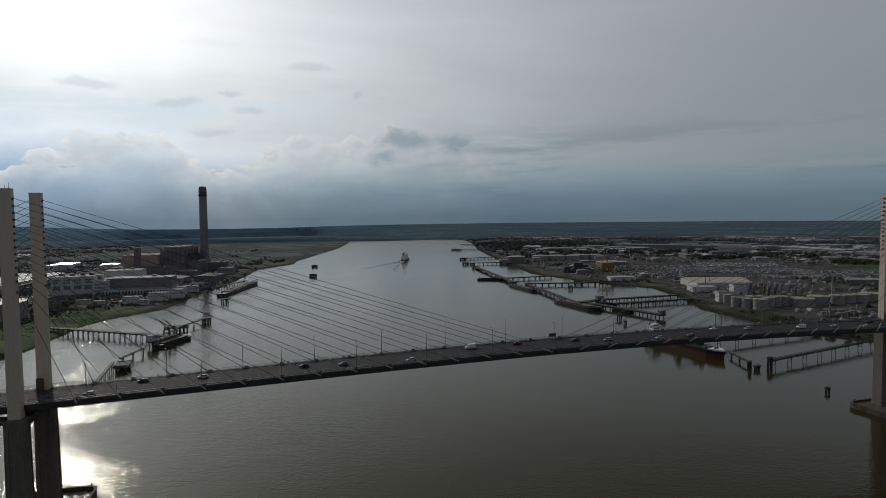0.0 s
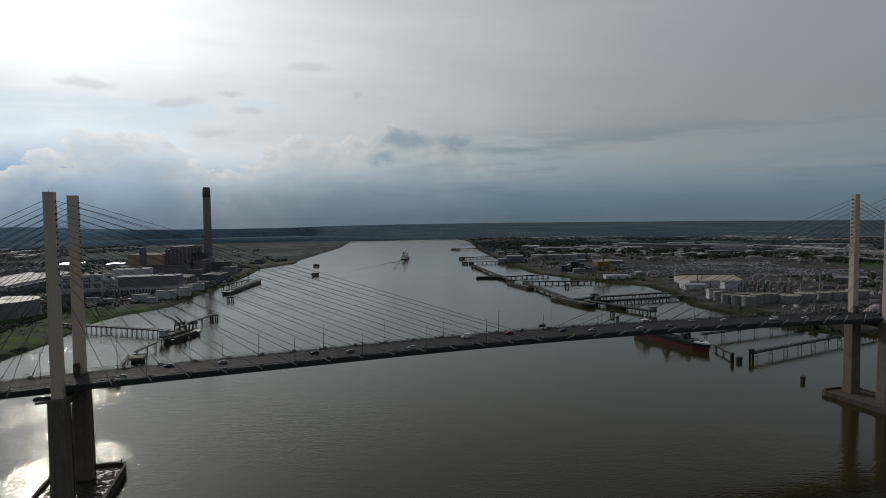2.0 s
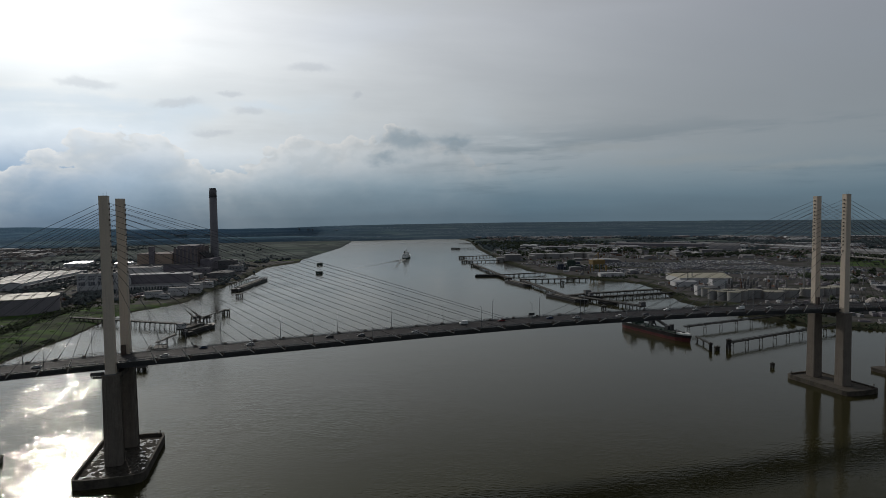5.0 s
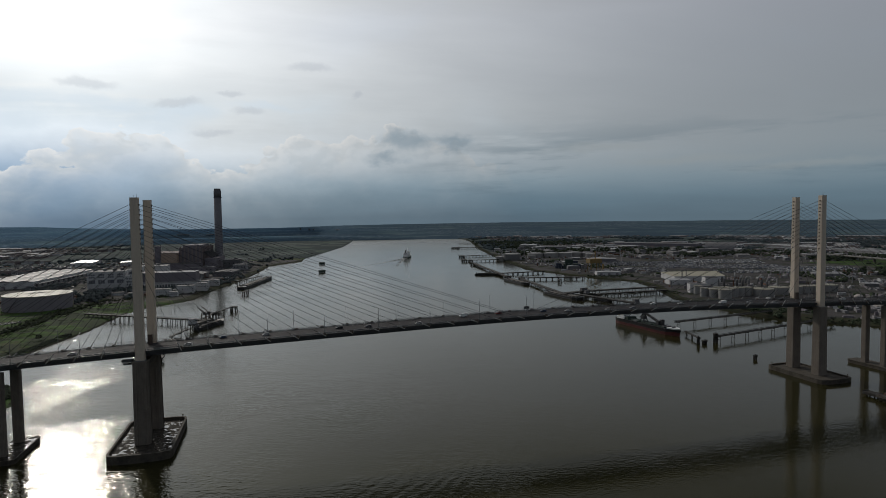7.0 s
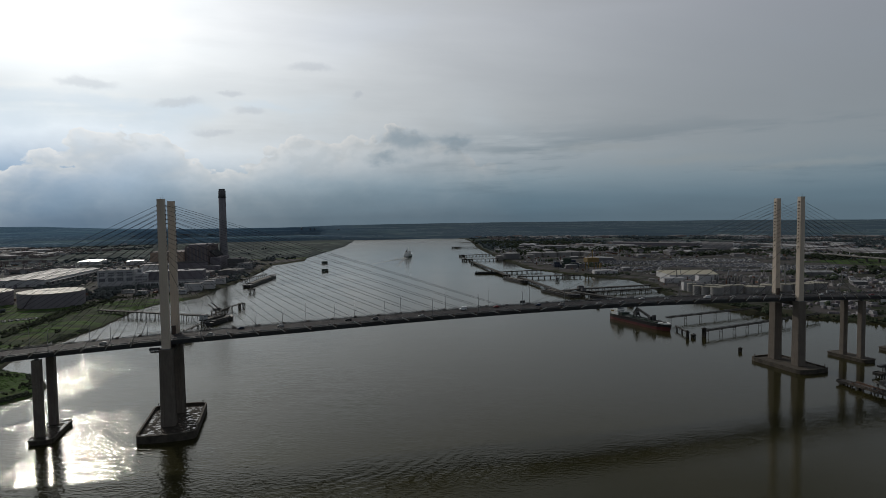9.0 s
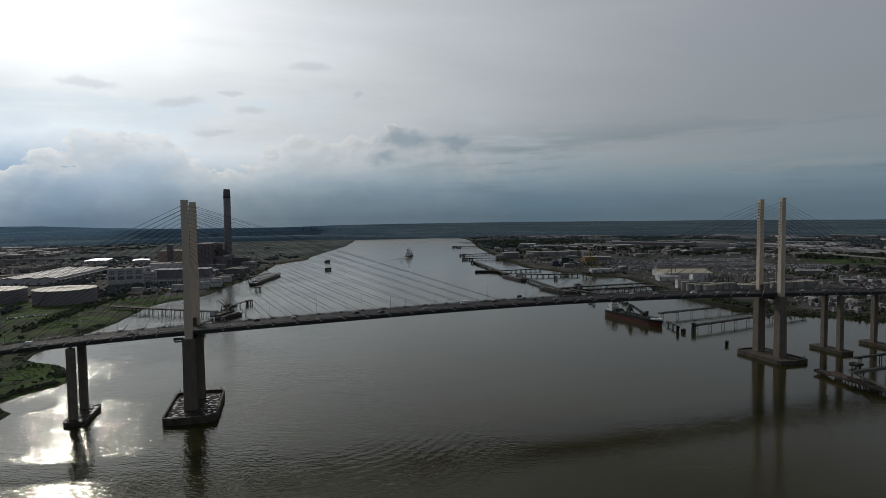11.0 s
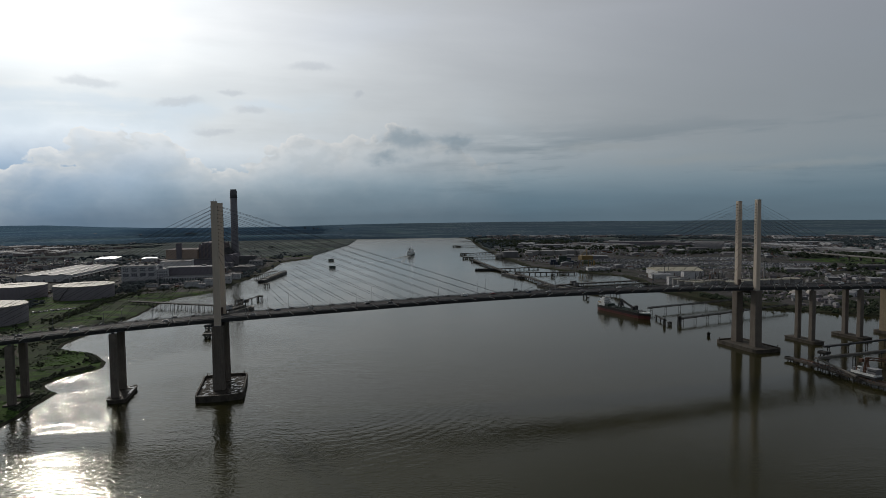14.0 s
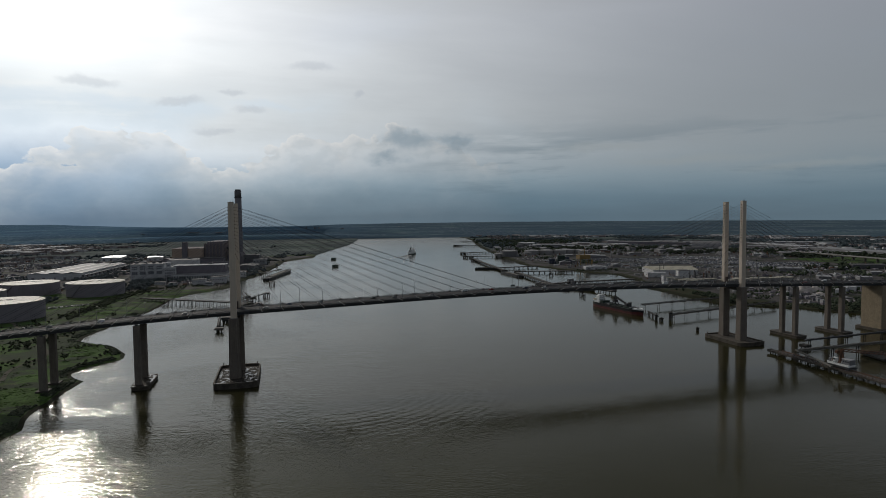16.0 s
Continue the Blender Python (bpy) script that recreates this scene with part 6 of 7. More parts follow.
def power_station():
    th = thing("power_station", "massive tan and brown brick power station hall", "power station", at=pose(-390, 1200, 2.5, 0, 0, -8))
    part("hall", Shape().box(-62, 12, -60, 30, 0, 43), BRICK_TAN, th, "plain tan brick hall")
    part("hall_parapet", Shape().box(-62.4, 12.4, -60.4, 30.4, 43.004, 44.2), BRICK, th)
    part("stair_tower", Shape().chamfered(-30, -60, 12, 9, 0.3, 0, 58), DARKWALL, th, "square brown stair tower")
    part("tower_cap", Shape().chamfered(-30, -60, 13, 10, 0.3, 58, 60), DARKWALL, th)
    hall = part("boiler_house", Shape().box(12.2, 62, -46, 62, 0, 54), DARKWALL, th, "dark ribbed boiler house")
    for k in range(6):
        part("rib", Shape().chamfered(16.5 + k * 8.6, -47.2, 3.2, 2.4, 0.2, 0, 57), BRICK, hall)
    for k in range(9):
        part("rib", Shape().chamfered(63.2, -40 + k * 12, 2.4, 3.4, 0.2, 0, 57), BRICK, hall)
    part("roof_house", Shape().box(18, 56, -36, 50, 54.004, 60), DARKWALL, hall)
    part("low_hall", Shape().box(-70, 70, -96, -66, 0, 20), DARKWALL, th)
    part("low_roof", Shape().box(-70.5, 70.5, -96.5, -65.5, 20.004, 21.4), SHEET_DULL, th)
    for k in range(5):
        part("flue", Shape().tube((66, -30 + k * 16, 44), (82, -30 + k * 16, 30), 2.4, n=10), DECKSIDE, th)
    part("flue_house", Shape().box(68, 92, -40, 60, 0, 28), DARKWALL, th)
    return th


power_station()
th = thing("chimney_stack", "very tall dark grey concrete power station chimney", "chimney", at=pose(-304, 1243, 2))
part("shaft", Shape().lathe(0, 0, [(10.2, 0), (9.7, 30), (9.2, 90), (8.9, 176)], 32), CHIMNEY, th, smooth=True)
part("sooty_band", Shape().lathe(0, 0, [(8.95, 176.01), (8.8, 194)], 32), SOOT, th, "blackened upper band", smooth=True)
part("cap", Shape().lathe(0, 0, [(7.8, 194.01), (7.8, 198.3), (6.4, 198.3), (6.4, 196)], 32), SOOT, th)
for z0 in (176,):
    part("gallery", Shape().lathe(0, 0, [(9.6, z0), (9.8, z0 + 0.4), (9.8, z0 + 1.5), (8.9, z0 + 1.5)], 24), DECKSIDE, th)
block(-268, 1180, 40, 30, 22, -8, CLAD, "grey plant house near the chimney", 1, 4, 2, (2, 3))
block(-246, 1120, 30, 24, 14, -8, SHEET, "pale plant house near the chimney", 1, 4, 2, (2, 3))
block(-330, 1090, 60, 26, 12, -8, DARKWALL, "low dark plant building near the chimney", 1, 6, 2, (2, 3))
shed(-268, 1000, 40, 60, 9, -12, SHEET_DULL, CLAD, "low dull shed on the power station shore")
shed(-330, 960, 50, 50, 10, -12, SHEET_DULL, CLAD, "low dull shed on the power station shore")

# the far side: tank farm, cream warehouse, yards
rows = [(440, 388, 6.0, 12.5), (431, 363, 6.2, 12.5), (436, 350, 6.8, 12.5), (441, 334, 8.6, 13.2), (464, 346, 7.6, 12.5), (480, 351, 7.2, 12.5), (495, 353, 7.2, 12), (456, 366, 6.4, 12),
        (512, 340, 13.5, 10.8), (547, 349, 13, 10.8), (575, 346, 8.8, 11), (593, 346, 8.8, 11), (613, 345, 9.6, 10.5), (640, 352, 14, 10), (474, 372, 7, 11)]
for x, y, r, h in rows:
    storage_tank(x, y, r, h, TANK, TANK_ROOF, "grey-white chemical storage tank with low conical roof", "tank farm", 0.10, 10, r > 12)
for x, y, w, d, h in ((446, 406, 14, 14, 14), (507, 445, 19, 17, 18), (470, 412, 22, 10, 8), (484, 432, 12, 10, 9)):
    block(x, y, w, d, h, -20, RENDER_WALL, "windowless pale boxy process building", 0, 0, 0)
shed(561, 557, 76, 86, 10, 72, CREAM_ROOF, RENDER_WALL, "broad cream-roofed riverside warehouse", rise=5.0, doors=4, windows=5)
shed(494, 508, 26, 34, 8, 72, SHEET, RENDER_WALL, "small pale riverside shed", rise=1.5)
for x, y in ((520, 530), (533, 536)):
    th = thing("vent_stack", "slim pale steel vent stack", "stack", "vent stacks", at=pose(x, y, 2.6))
    part("pipe", Shape().tube((0, 0, 0), (0, 0, 20), 1.0, 0.8, 10), TANK, th)
    part("collar", Shape().lathe(0, 0, [(1.3, 19.5), (1.3, 20.3)], 10), DECKSIDE, th)
shed(470, 690, 46, 26, 7, -18, SHEET, RENDER_WALL, "long low pale quay shed", rise=1.0)
shed(640, 1006, 70, 44, 8, -25, SHEET, CLAD, "long low pale-roofed yard shed", rise=1.5)
for x, y, r, h in ((456, 1160, 23.5, 16), (430, 1178, 14, 12), (548, 1210, 22, 13), (590, 1196, 22, 13), (628, 1184, 20, 13), (668, 1204, 20, 13), (700, 1190, 16, 12), (520, 1175, 12, 10), (690, 1150, 14, 11)):
    storage_tank(x, y, r, h, CLAD if r > 23 else TANK, TANK, "oil storage tank near the far jetties", "oil tanks", 0.12, 12, False)


def gantry_crane(x, y):
    th = thing("gantry_crane", "ochre-yellow gantry hopper crane on the quay", "crane", at=pose(x, y, land_z(x, y)))
    for px in (-11, 11):
        for py in (-7, 7):
            part("leg", Shape().beam((px, py, -0.3), (px * 0.9, py * 0.9, 19), 1.5, 1.5), YELLOW, th)
    part("machine_box", Shape().chamfered(0, 0, 28, 18, 0.6, 17, 26), YELLOW, th)
    part("mast", Shape().beam((3, 0, 26), (3, 0, 42), 1.6, 1.6), YELLOW, th)
    part("jib", Shape().beam((3, 0, 40), (-16, -10, 28), 1.0, 1.0), YELLOW, th)
    part("side_leg", Shape().beam((22, 0, -0.3), (22, 0, 14), 3.5, 3.5), YELLOW, th)
    return th


gantry_crane(486, 772)
shed(735, 1690, 60, 90, 12, -28, SHEET, CLAD, "pale-roofed shed near the far woods", ridges=2)
shed(720, 1560, 40, 60, 11, -28, SHEET, CLAD, "pale-roofed shed near the far woods")
shed(770, 1545, 40, 90, 12, 62, SHEET, CLAD, "pale-roofed shed near the far woods")
shed(1160, 1512, 60, 290, 16, 41, SHEET_DULL, DARKWALL, "very long dark-walled warehouse with a pale roof edge", rise=2, doors=2, windows=14)
shed(1465, 1190, 60, 250, 12, -7, SHEET, CLAD, "very long pale-roofed distribution warehouse", ridges=2, doors=2, windows=12)
shed(1428, 890, 56, 290, 11, -7, SHEET, CLAD, "very long pale-roofed distribution warehouse", ridges=2, doors=2, windows=12)
shed(1330, 1330, 60, 60, 14, 40, SHEET, RENDER_WALL, "pale boxy distribution shed on flat land")
th = thing("arched_building", "dark shed with a broad arched roof", "building", at=pose(1220, 1260, 3, 0, 0, 50))
arch = [(40 * math.cos(math.pi * k / 14), 26 * math.sin(math.pi * k / 14)) for k in range(15)]
part("arched_roof", Shape().loft([[(px, yy, pz) for px, pz in arch] for yy in (-45, 45)]), SHEET_DULL, th)
part("front_wall", Shape().loft([[(px * 0.96, yy, pz * 0.96) for px, pz in arch] for yy in (-45.3, -45.02)]), DARKWALL, th)

# heaps and low works behind the approach piers
for x, y, r, h in ((534, 240, 14, 11), (562, 236, 16, 13), (590, 244, 12, 8), (556, 204, 10, 5)):
    th = thing("aggregate_heap", "pale heap of stone aggregate in the riverside yard", "heap", "aggregate heaps", at=pose(x, y, land_z(x, y) - 0.3))
    ring = random.Random(x)
    rows_ = [(1.0, 0.0), (0.78, 0.32), (0.52, 0.64), (0.26, 0.9), (0.06, 1.0)]
    part("heap_body", Shape().loft([[(r * k * math.cos(u * 0.3142) * (1 + 0.10 * math.sin(u * 1.7 + k * 3)), r * k * math.sin(u * 0.3142) * (1 + 0.1 * math.cos(u * 1.3)), h * z + 0.15 * ring.random()) for u in range(20)] for k, z in rows_]), GRAVEL, th, smooth=True)
for x, y, w, d, h in ((594, 205, 16, 9, 6), (622, 222, 12, 9, 7), (655, 236, 22, 12, 6), (505, 215, 14, 8, 5)):
    shed(x, y, w, d, h, 24, SHEET, RENDER_WALL, "small pale yard building behind the river wall", group="yard buildings", rise=2.4, doors=2)

# works sheds over the far bank, in loose rows
rng = random.Random(5)
base = [shed(0, 0, 26, 46, 8, 0, SHEET, CLAD, "pale-roofed industrial shed in the works", rise=2.2, doors=3, group="industrial sheds", z=0),
        shed(0, 0, 34, 30, 7, 0, SHEET_DULL, CLAD, "dull grey-roofed industrial shed in the works", rise=2.5, doors=2, group="industrial sheds", z=0),
        shed(0, 0, 22, 64, 9, 0, SHEET_DULL, CLAD, "long dull-roofed industrial shed in the works", rise=1.6, doors=2, group="industrial sheds", z=0),
        shed(0, 0, 16, 20, 6, 0, SHEET, CLAD, "small pale industrial shed in the works", rise=1.5, doors=1, group="industrial sheds", z=0)]
placed = []
used = [False] * 4
tries = 0
while len(placed) < 95 and tries < 6000:
    tries += 1
    x, y = rng.uniform(470, 1450), rng.uniform(120, 1650)
    s = x - right_shore(y)
    if s < 40 or math.hypot(x, y) > 2500 or (x < 720 and 290 < y < 640) or (560 < x < 1010 and 560 < y < 1000) or (1010 < x < 1300 and 520 < y < 790) or (x < 760 and 1120 < y < 1260):
        continue
    if (x < 950 and y < 330) or any(math.hypot(x - a, y - b) < 44 for a, b in placed):
        continue
    placed.append((x, y))
    k = rng.choice((0, 1, 2, 3, 3)) if x > 950 or y > 900 else rng.choice((3, 3, 3, 0))
    m = pose(x, y, land_z(x, y) - 0.3, 0, 0, rng.choice((-25, 62, -18, 70)) + rng.uniform(-4, 4))
    if not used[k]:
        used[k] = True
        base[k].matrix_basis = m
    else:
        copy_thing(base[k], m)

# far sheds and tower blocks, low on the skyline
def far_spot(az, el):
    """The place on the far slope that lies at this bearing and height from the river."""
    low, high = 3400.0, 4390.0
    for k in range(40):
        d = (low + high) / 2
        x, y = -160 + d * math.sin(radians(az)), -370 + d * math.cos(radians(az))
        if math.degrees(math.atan2(hills(x, y) - 121, d)) < el:
            low = d
        else:
            high = d
    return x, y, hills(x, y)


for az, el, tall in ((1.9, -1.0, 34), (2.7, -1.03, 26), (3.1, -1.03, 20)):
    x, y, z = far_spot(az, el)
    th = thing("tower_block", "grey far-off tower block on the skyline", "building", "far tower blocks", at=pose(x, y, z - 1))
    part("wall", Shape().chamfered(0, 0, 9, 8, 0.4, 0, tall * 0.45), CLAD, th)
    part("roof_house", Shape().box(-2, 2, -2, 2, tall * 0.45, tall * 0.45 + 1.6), CLAD, th)
for az, el, long_ in ((5.5, -1.06, 110), (7.6, -1.08, 150), (-15.9, -1.12, 90), (-12.4, -1.3, 70), (-8.2, -1.24, 150), (-6.0, -1.28, 90), (-18.5, -1.3, 60), (11.0, -0.95, 80), (33.0, -1.1, 160), (38.0, -1.25, 120), (46.0, -1.2, 180)):
    x, y, z = far_spot(az, el)
    th = thing("far_shed", "long pale-roofed shed far off in flat country", "warehouse", "far sheds", at=pose(x, y, z - 0.8, 0, 0, -az))
    part("wall", Shape().box(-long_ / 4, long_ / 4, -6, 6, 0, 2.2), CLAD, th)
    part("roof", Shape().loft([[(px, -6.4, 2.204), (px, 6.4, 2.204), (px, 0, 3.6)] for px in (-long_ / 4 - 0.5, long_ / 4 + 0.5)]), SHEET_DULL, th)
shed(1704, 1371, 40, 125, 10, 41, SHEET, CLAD, "long pale-roofed distribution shed on flat land", doors=3)
shed(2420, 1780, 44, 173, 10, 33, SHEET, CLAD, "long pale-roofed distribution shed on flat land", doors=3)
for x, y, w, d, h, tone in ((470, 846, 30, 18, 22, GREEN), (492, 862, 20, 16, 16, BLUE_PLANT), (455, 868, 22, 16, 12, BLUE_PLANT)):
    th = thing("plant_tower", "dull painted steel process plant on the quay", "plant", "quay plant", at=pose(x, y, land_z(x, y) - 0.3, 0, 0, -24))
    part("frame", Shape().chamfered(0, 0, w, d, 0.6, 0, h * 0.55), tone, th)
    part("upper_frame", Shape().chamfered(-w * 0.12, 0, w * 0.6, d * 0.8, 0.6, h * 0.55, h), tone, th)
    for px in (-0.42, -0.14, 0.14, 0.42):
        part("column", Shape().box(px * w - 0.5, px * w + 0.5, -d / 2 - 0.6, -d / 2 + 0.02, 0, h * 0.6), STEEL, th)

# works pipe racks and slim columns behind the tank farm
for k in range(16):
    x, y = 500 + (k % 8) * 16 + (k // 8) * 9, 432 + (k // 8) * 34 + (k % 3) * 5
    h = 7 + (k * 7) % 8
    th = thing("process_column", "slim grey steel process column", "column", "process columns", at=pose(x, y, land_z(x, y) - 0.3))
    part("vessel", Shape().lathe(0, 0, [(1.6, 0), (1.6, h), (1.0, h + 1.2), (0.2, h + 1.6)], 14), CLAD, th, smooth=True)
    part("platform", Shape().lathe(0, 0, [(2.6, h * 0.7), (2.6, h * 0.7 + 0.25)], 12), DECKSIDE, th)
th = thing("flare_stack", "tall slim pale works stack", "stack", at=pose(622, 395, 2.7))
part("pipe", Shape().tube((0, 0, 0), (0, 0, 36), 1.3, 1.0, 12), TANK, th)
part("collar", Shape().lathe(0, 0, [(1.5, 34.5), (1.5, 36.3)], 12), DECKSIDE, th)


# houses of the town across the marsh
def house(roof, wall, label):
    th = thing("house", label, "house", "houses of the town")
    part("wall", Shape().box(-6, 6, -4.5, 4.5, 0, 5.6), wall, th)
    ring = [(-6.4, -5, 5.45), (-6.4, 5, 5.45), (-6.4, 0, 8.8)]
    r = part("roof", Shape().loft([ring, [(6.4, p[1], p[2]) for p in ring]]), roof, th)
    part("chimney", Shape().box(3.2, 4.4, -0.6, 0.6, 7.6, 10.2), BRICK, r)
    for px in (-3.4, 0, 3.4):
        part("window", Shape().box(px - 0.7, px + 0.7, -4.56, -4.45, 3.3, 4.6), GLASS, th)
    return th


kinds = [house(SLATE, BRICK, "brick terraced house with a dark tiled roof"), house(SLATE, RENDER_WALL, "pale rendered house with a dark tiled roof"), house(SHEET_DULL, RENDER_WALL, "pale house with a grey roof")]
used = [False] * 3
count = 0
for street in range(44):
    cx, cy = rng.uniform(-1750, -720), rng.uniform(1180, 2300)
    turn = rng.choice((12, 20, 100, -8)) + rng.uniform(-6, 6)
    for i in range(9):
        x = cx + math.cos(radians(turn)) * i * 14.5
        y = cy + math.sin(radians(turn)) * i * 14.5
        k = rng.randrange(3)
        m = pose(x, y, land_z(x, y) - 0.2, 0, 0, turn)
        if not used[k]:
            used[k] = True
            kinds[k].matrix_basis = m
        else:
            copy_thing(kinds[k], m)
for k in range(3):
    x, y = rng.uniform(-1500, -760), rng.uniform(1080, 1520)
    copy_thing(base[1 + k % 2], pose(x, y, land_z(x, y) - 0.3, 0, 0, rng.uniform(-10, 30)))


# stuff: yards full of parked cars, far roofs, scrub and woods
def parked_cars():
    rng = random.Random(21)
    sh = Shape()
    lots = [(690, 900, 250, 130, -27), (800, 770, 270, 120, -27), (900, 890, 190, 110, -27), (590, 760, 110, 120, -24), (940, 660, 170, 100, -27), (800, 630, 200, 70, -27)]
    for cx, cy, w, d, turn in lots:
        c, s = math.cos(radians(turn)), math.sin(radians(turn))
        for r in range(int(d / 8.5)):
            for k in range(int(w / 3.0)):
                if rng.random() < 0.08:
                    continue
                u, v = -w / 2 + k * 3.0, -d / 2 + r * 8.5 + (2.6 if r % 2 else 0)
                x, y = cx + u * c - v * s, cy + u * s + v * c
                z = land_z(x, y)
                a, b = 0.9, 2.2
                low = [(x + p * c - q * s, y + p * s + q * c) for p, q in ((-a, -b), (a, -b), (a, b), (-a, b))]
                slot = rng.choice((0, 0, 2, 2, 5, 5, 5, 4, 4) if cy < 800 or cx < 720 else (1, 0, 0, 2, 5, 5, 5, 4, 4))
                sh.prism(low, z, z + 0.95, 0.97, slot)
                cab = [(x + p * c - q * s, y + p * s + q * c) for p, q in ((-a * 0.9, -b * 0.65), (a * 0.9, -b * 0.65), (a * 0.9, b * 0.5), (-a * 0.9, b * 0.5))]
                sh.prism(cab, z + 0.95, z + 1.45, 0.78, slot)
    me = sh.mesh("parked_cars", *CAR_PAINTS)
    tagged(new("parked_cars", me), "thousands of new cars parked in tight rows", "cars", kind="stuff")


parked_cars()


def yard_clutter():
    rng = random.Random(77)
    sh = Shape()
    n = 0
    while n < 4300:
        if rng.random() < 0.78:
            x, y = rng.uniform(430, 1500), rng.uniform(100, 1650)
        else:
            x, y = rng.uniform(-980, -230), rng.uniform(650, 1520)
        s = max(left_shore(y) - x, x - right_shore(y))
        if s < 24 or (x > 0 and (y < 130 or s < 45 and y < 300)) or (570 < x < 1010 and 570 < y < 990) or (x > 1010 and 520 < y < 790) or (428 < x < 650 and 310 < y < 420) or (-665 < x < -565 and 850 < y < 1130) or (-480 < x < -290 and 740 < y < 910) or (-470 < x < -300 and 1090 < y < 1290):
            continue
        if noise.noise((x * 0.013, y * 0.013, 40.0)) < -0.12:
            continue
        n += 1
        w, d, h = rng.uniform(2, 5), rng.uniform(3, 13), rng.uniform(1.5, 4.5)
        if rng.random() < 0.08:
            w, d, h = rng.uniform(1, 2), rng.uniform(1, 2), rng.uniform(6, 13)
        z = land_z(x, y) - 0.2
        u = radians(rng.choice((-27, 63, -20, 70)) + rng.uniform(-8, 8))
        c, q = math.cos(u), math.sin(u)
        ring = [(x + a * c - b * q, y + a * q + b * c) for a, b in ((-w / 2, -d / 2), (w / 2, -d / 2), (w / 2, d / 2), (-w / 2, d / 2))]
        sh.prism(ring, z, z + h, rng.choice((1.0, 0.95, 0.8)), rng.choice((0, 0, 1, 1, 2, 3, 4, 5) if y > 300 else (0, 0, 1, 1, 3)))
    tagged(new("yard_clutter", sh.mesh("yard_clutter", DARKWALL, SHEET_DULL, RUST, CLAD, SHEET, TANK)), "stacked containers, plant and stores in the works yards", "yard stores", kind="stuff")


yard_clutter()


def far_roofs():
    rng = random.Random(8)
    sh = Shape()
    n = 0
    while n < 1500:
        if rng.random() < 0.45:
            x, y = rng.uniform(-2900, -900), rng.uniform(1700, 4000)
        else:
            x, y = rng.uniform(800, 3400), rng.uniform(700, 4000)
        if max(left_shore(y) - x, x - right_shore(y)) < 120 or math.hypot(x + 160, y + 370) > 3400 or noise.noise((x * 0.0022, y * 0.0022, 2.0)) < 0.06:
            continue
        n += 1
        big = rng.random() < 0.10
        w, d, h = (rng.uniform(20, 60), rng.uniform(20, 90), rng.uniform(6, 11)) if big else (rng.uniform(8, 14), rng.uniform(8, 26), rng.uniform(5, 7))
        z = land_z(x, y) - 0.5
        u = rng.uniform(0, 3.1)
        c, s = math.cos(u), math.sin(u)
        ring = [(x + p * c - q * s, y + p * s + q * c) for p, q in ((-w / 2, -d / 2), (w / 2, -d / 2), (w / 2, d / 2), (-w / 2, d / 2))]
        sh.prism(ring, z, z + h, 1.0, 2 if rng.random() < 0.5 else 3)
        sh.prism(ring, z + h, z + h + (1 if big else 3), 0.9 if big else 0.4, 0 if big or rng.random() < 0.12 else 1)
    tagged(new("far_town", sh.mesh("far_town", SHEET, SLATE, BRICK, RENDER_WALL)), "far scattered roofs of towns and works", "buildings", kind="stuff")


far_roofs()


def clump(sh, x, y, z, r, h, rng):
    """One ragged crown: a squashed, dented ball of twenty-four faces."""
    n = 6
    pts, faces = [(x, y, z)], []
    for k, (zz, rr) in enumerate(((0.25, 0.85), (0.55, 1.0), (0.85, 0.6))):
        for i in range(n):
            u = 2 * math.pi * (i + 0.5 * k) / n
            q = r * rr * rng.uniform(0.65, 1.25)
            pts.append((x + q * math.cos(u), y + q * math.sin(u), z + h * (zz + rng.uniform(-0.1, 0.1))))
    pts.append((x + r * rng.uniform(-0.2, 0.2), y, z + h))
    for i in range(n):
        j = (i + 1) % n
        faces += [(0, 1 + j, 1 + i), (1 + i, 1 + j, 7 + i), (1 + j, 7 + j, 7 + i), (7 + i, 7 + j, 13 + i), (7 + j, 13 + j, 13 + i), (13 + i, 13 + j, 19)]
    sh.add(pts, faces)


def woods(name, label, want, where, keep, size, seed, mat=None, tall=1.0):
    rng = random.Random(seed)
    sh = Shape()
    n = tries = 0
    while n < want and tries < want * 40:
        tries += 1
        x, y = rng.uniform(*where[0]), rng.uniform(*where[1])
        s = max(left_shore(y) - x, x - right_shore(y))
        if s < 4 or not keep(x, y, s):
            continue
        n += 1
        r = rng.uniform(*size)
        z = land_z(x, y) - 0.3
        clump(sh, x, y, z, r, r * tall * rng.uniform(1.1, 1.9), rng)
        if r > 2.5:
            clump(sh, x + rng.uniform(-r, r), y + rng.uniform(-r, r), z, r * 0.7, r * 1.1, rng)
    me = sh.mesh(name, mat or LEAF)
    tagged(new(name, me), label, "trees", kind="stuff")


woods("marsh_scrub", "dark scrub and bushes on the marsh bank", 15000, ((-620, -325), (-120, 700)), lambda x, y, s: (noise.noise((x * 0.02, y * 0.02, 8.0)) + 0.7 * noise.noise((x * 0.09, y * 0.09, 4.0)) > 0.12) and not any(math.hypot(x - a, y - b) < 48 for a, b in ((-478, 577), (-582, 612), (-516, 352), (-612, 500))), (0.4, 1.3), 31, GRASS, 0.42)
woods("shore_fringe", "dark ragged fringe of scrub along the marsh shore", 3600, ((-470, -322), (-170, 360)), lambda x, y, s: s < 10 and x < 0 and noise.noise((x * 0.05, y * 0.05, 3.0)) > -0.25, (0.5, 1.25), 53, LEAF, 0.7)
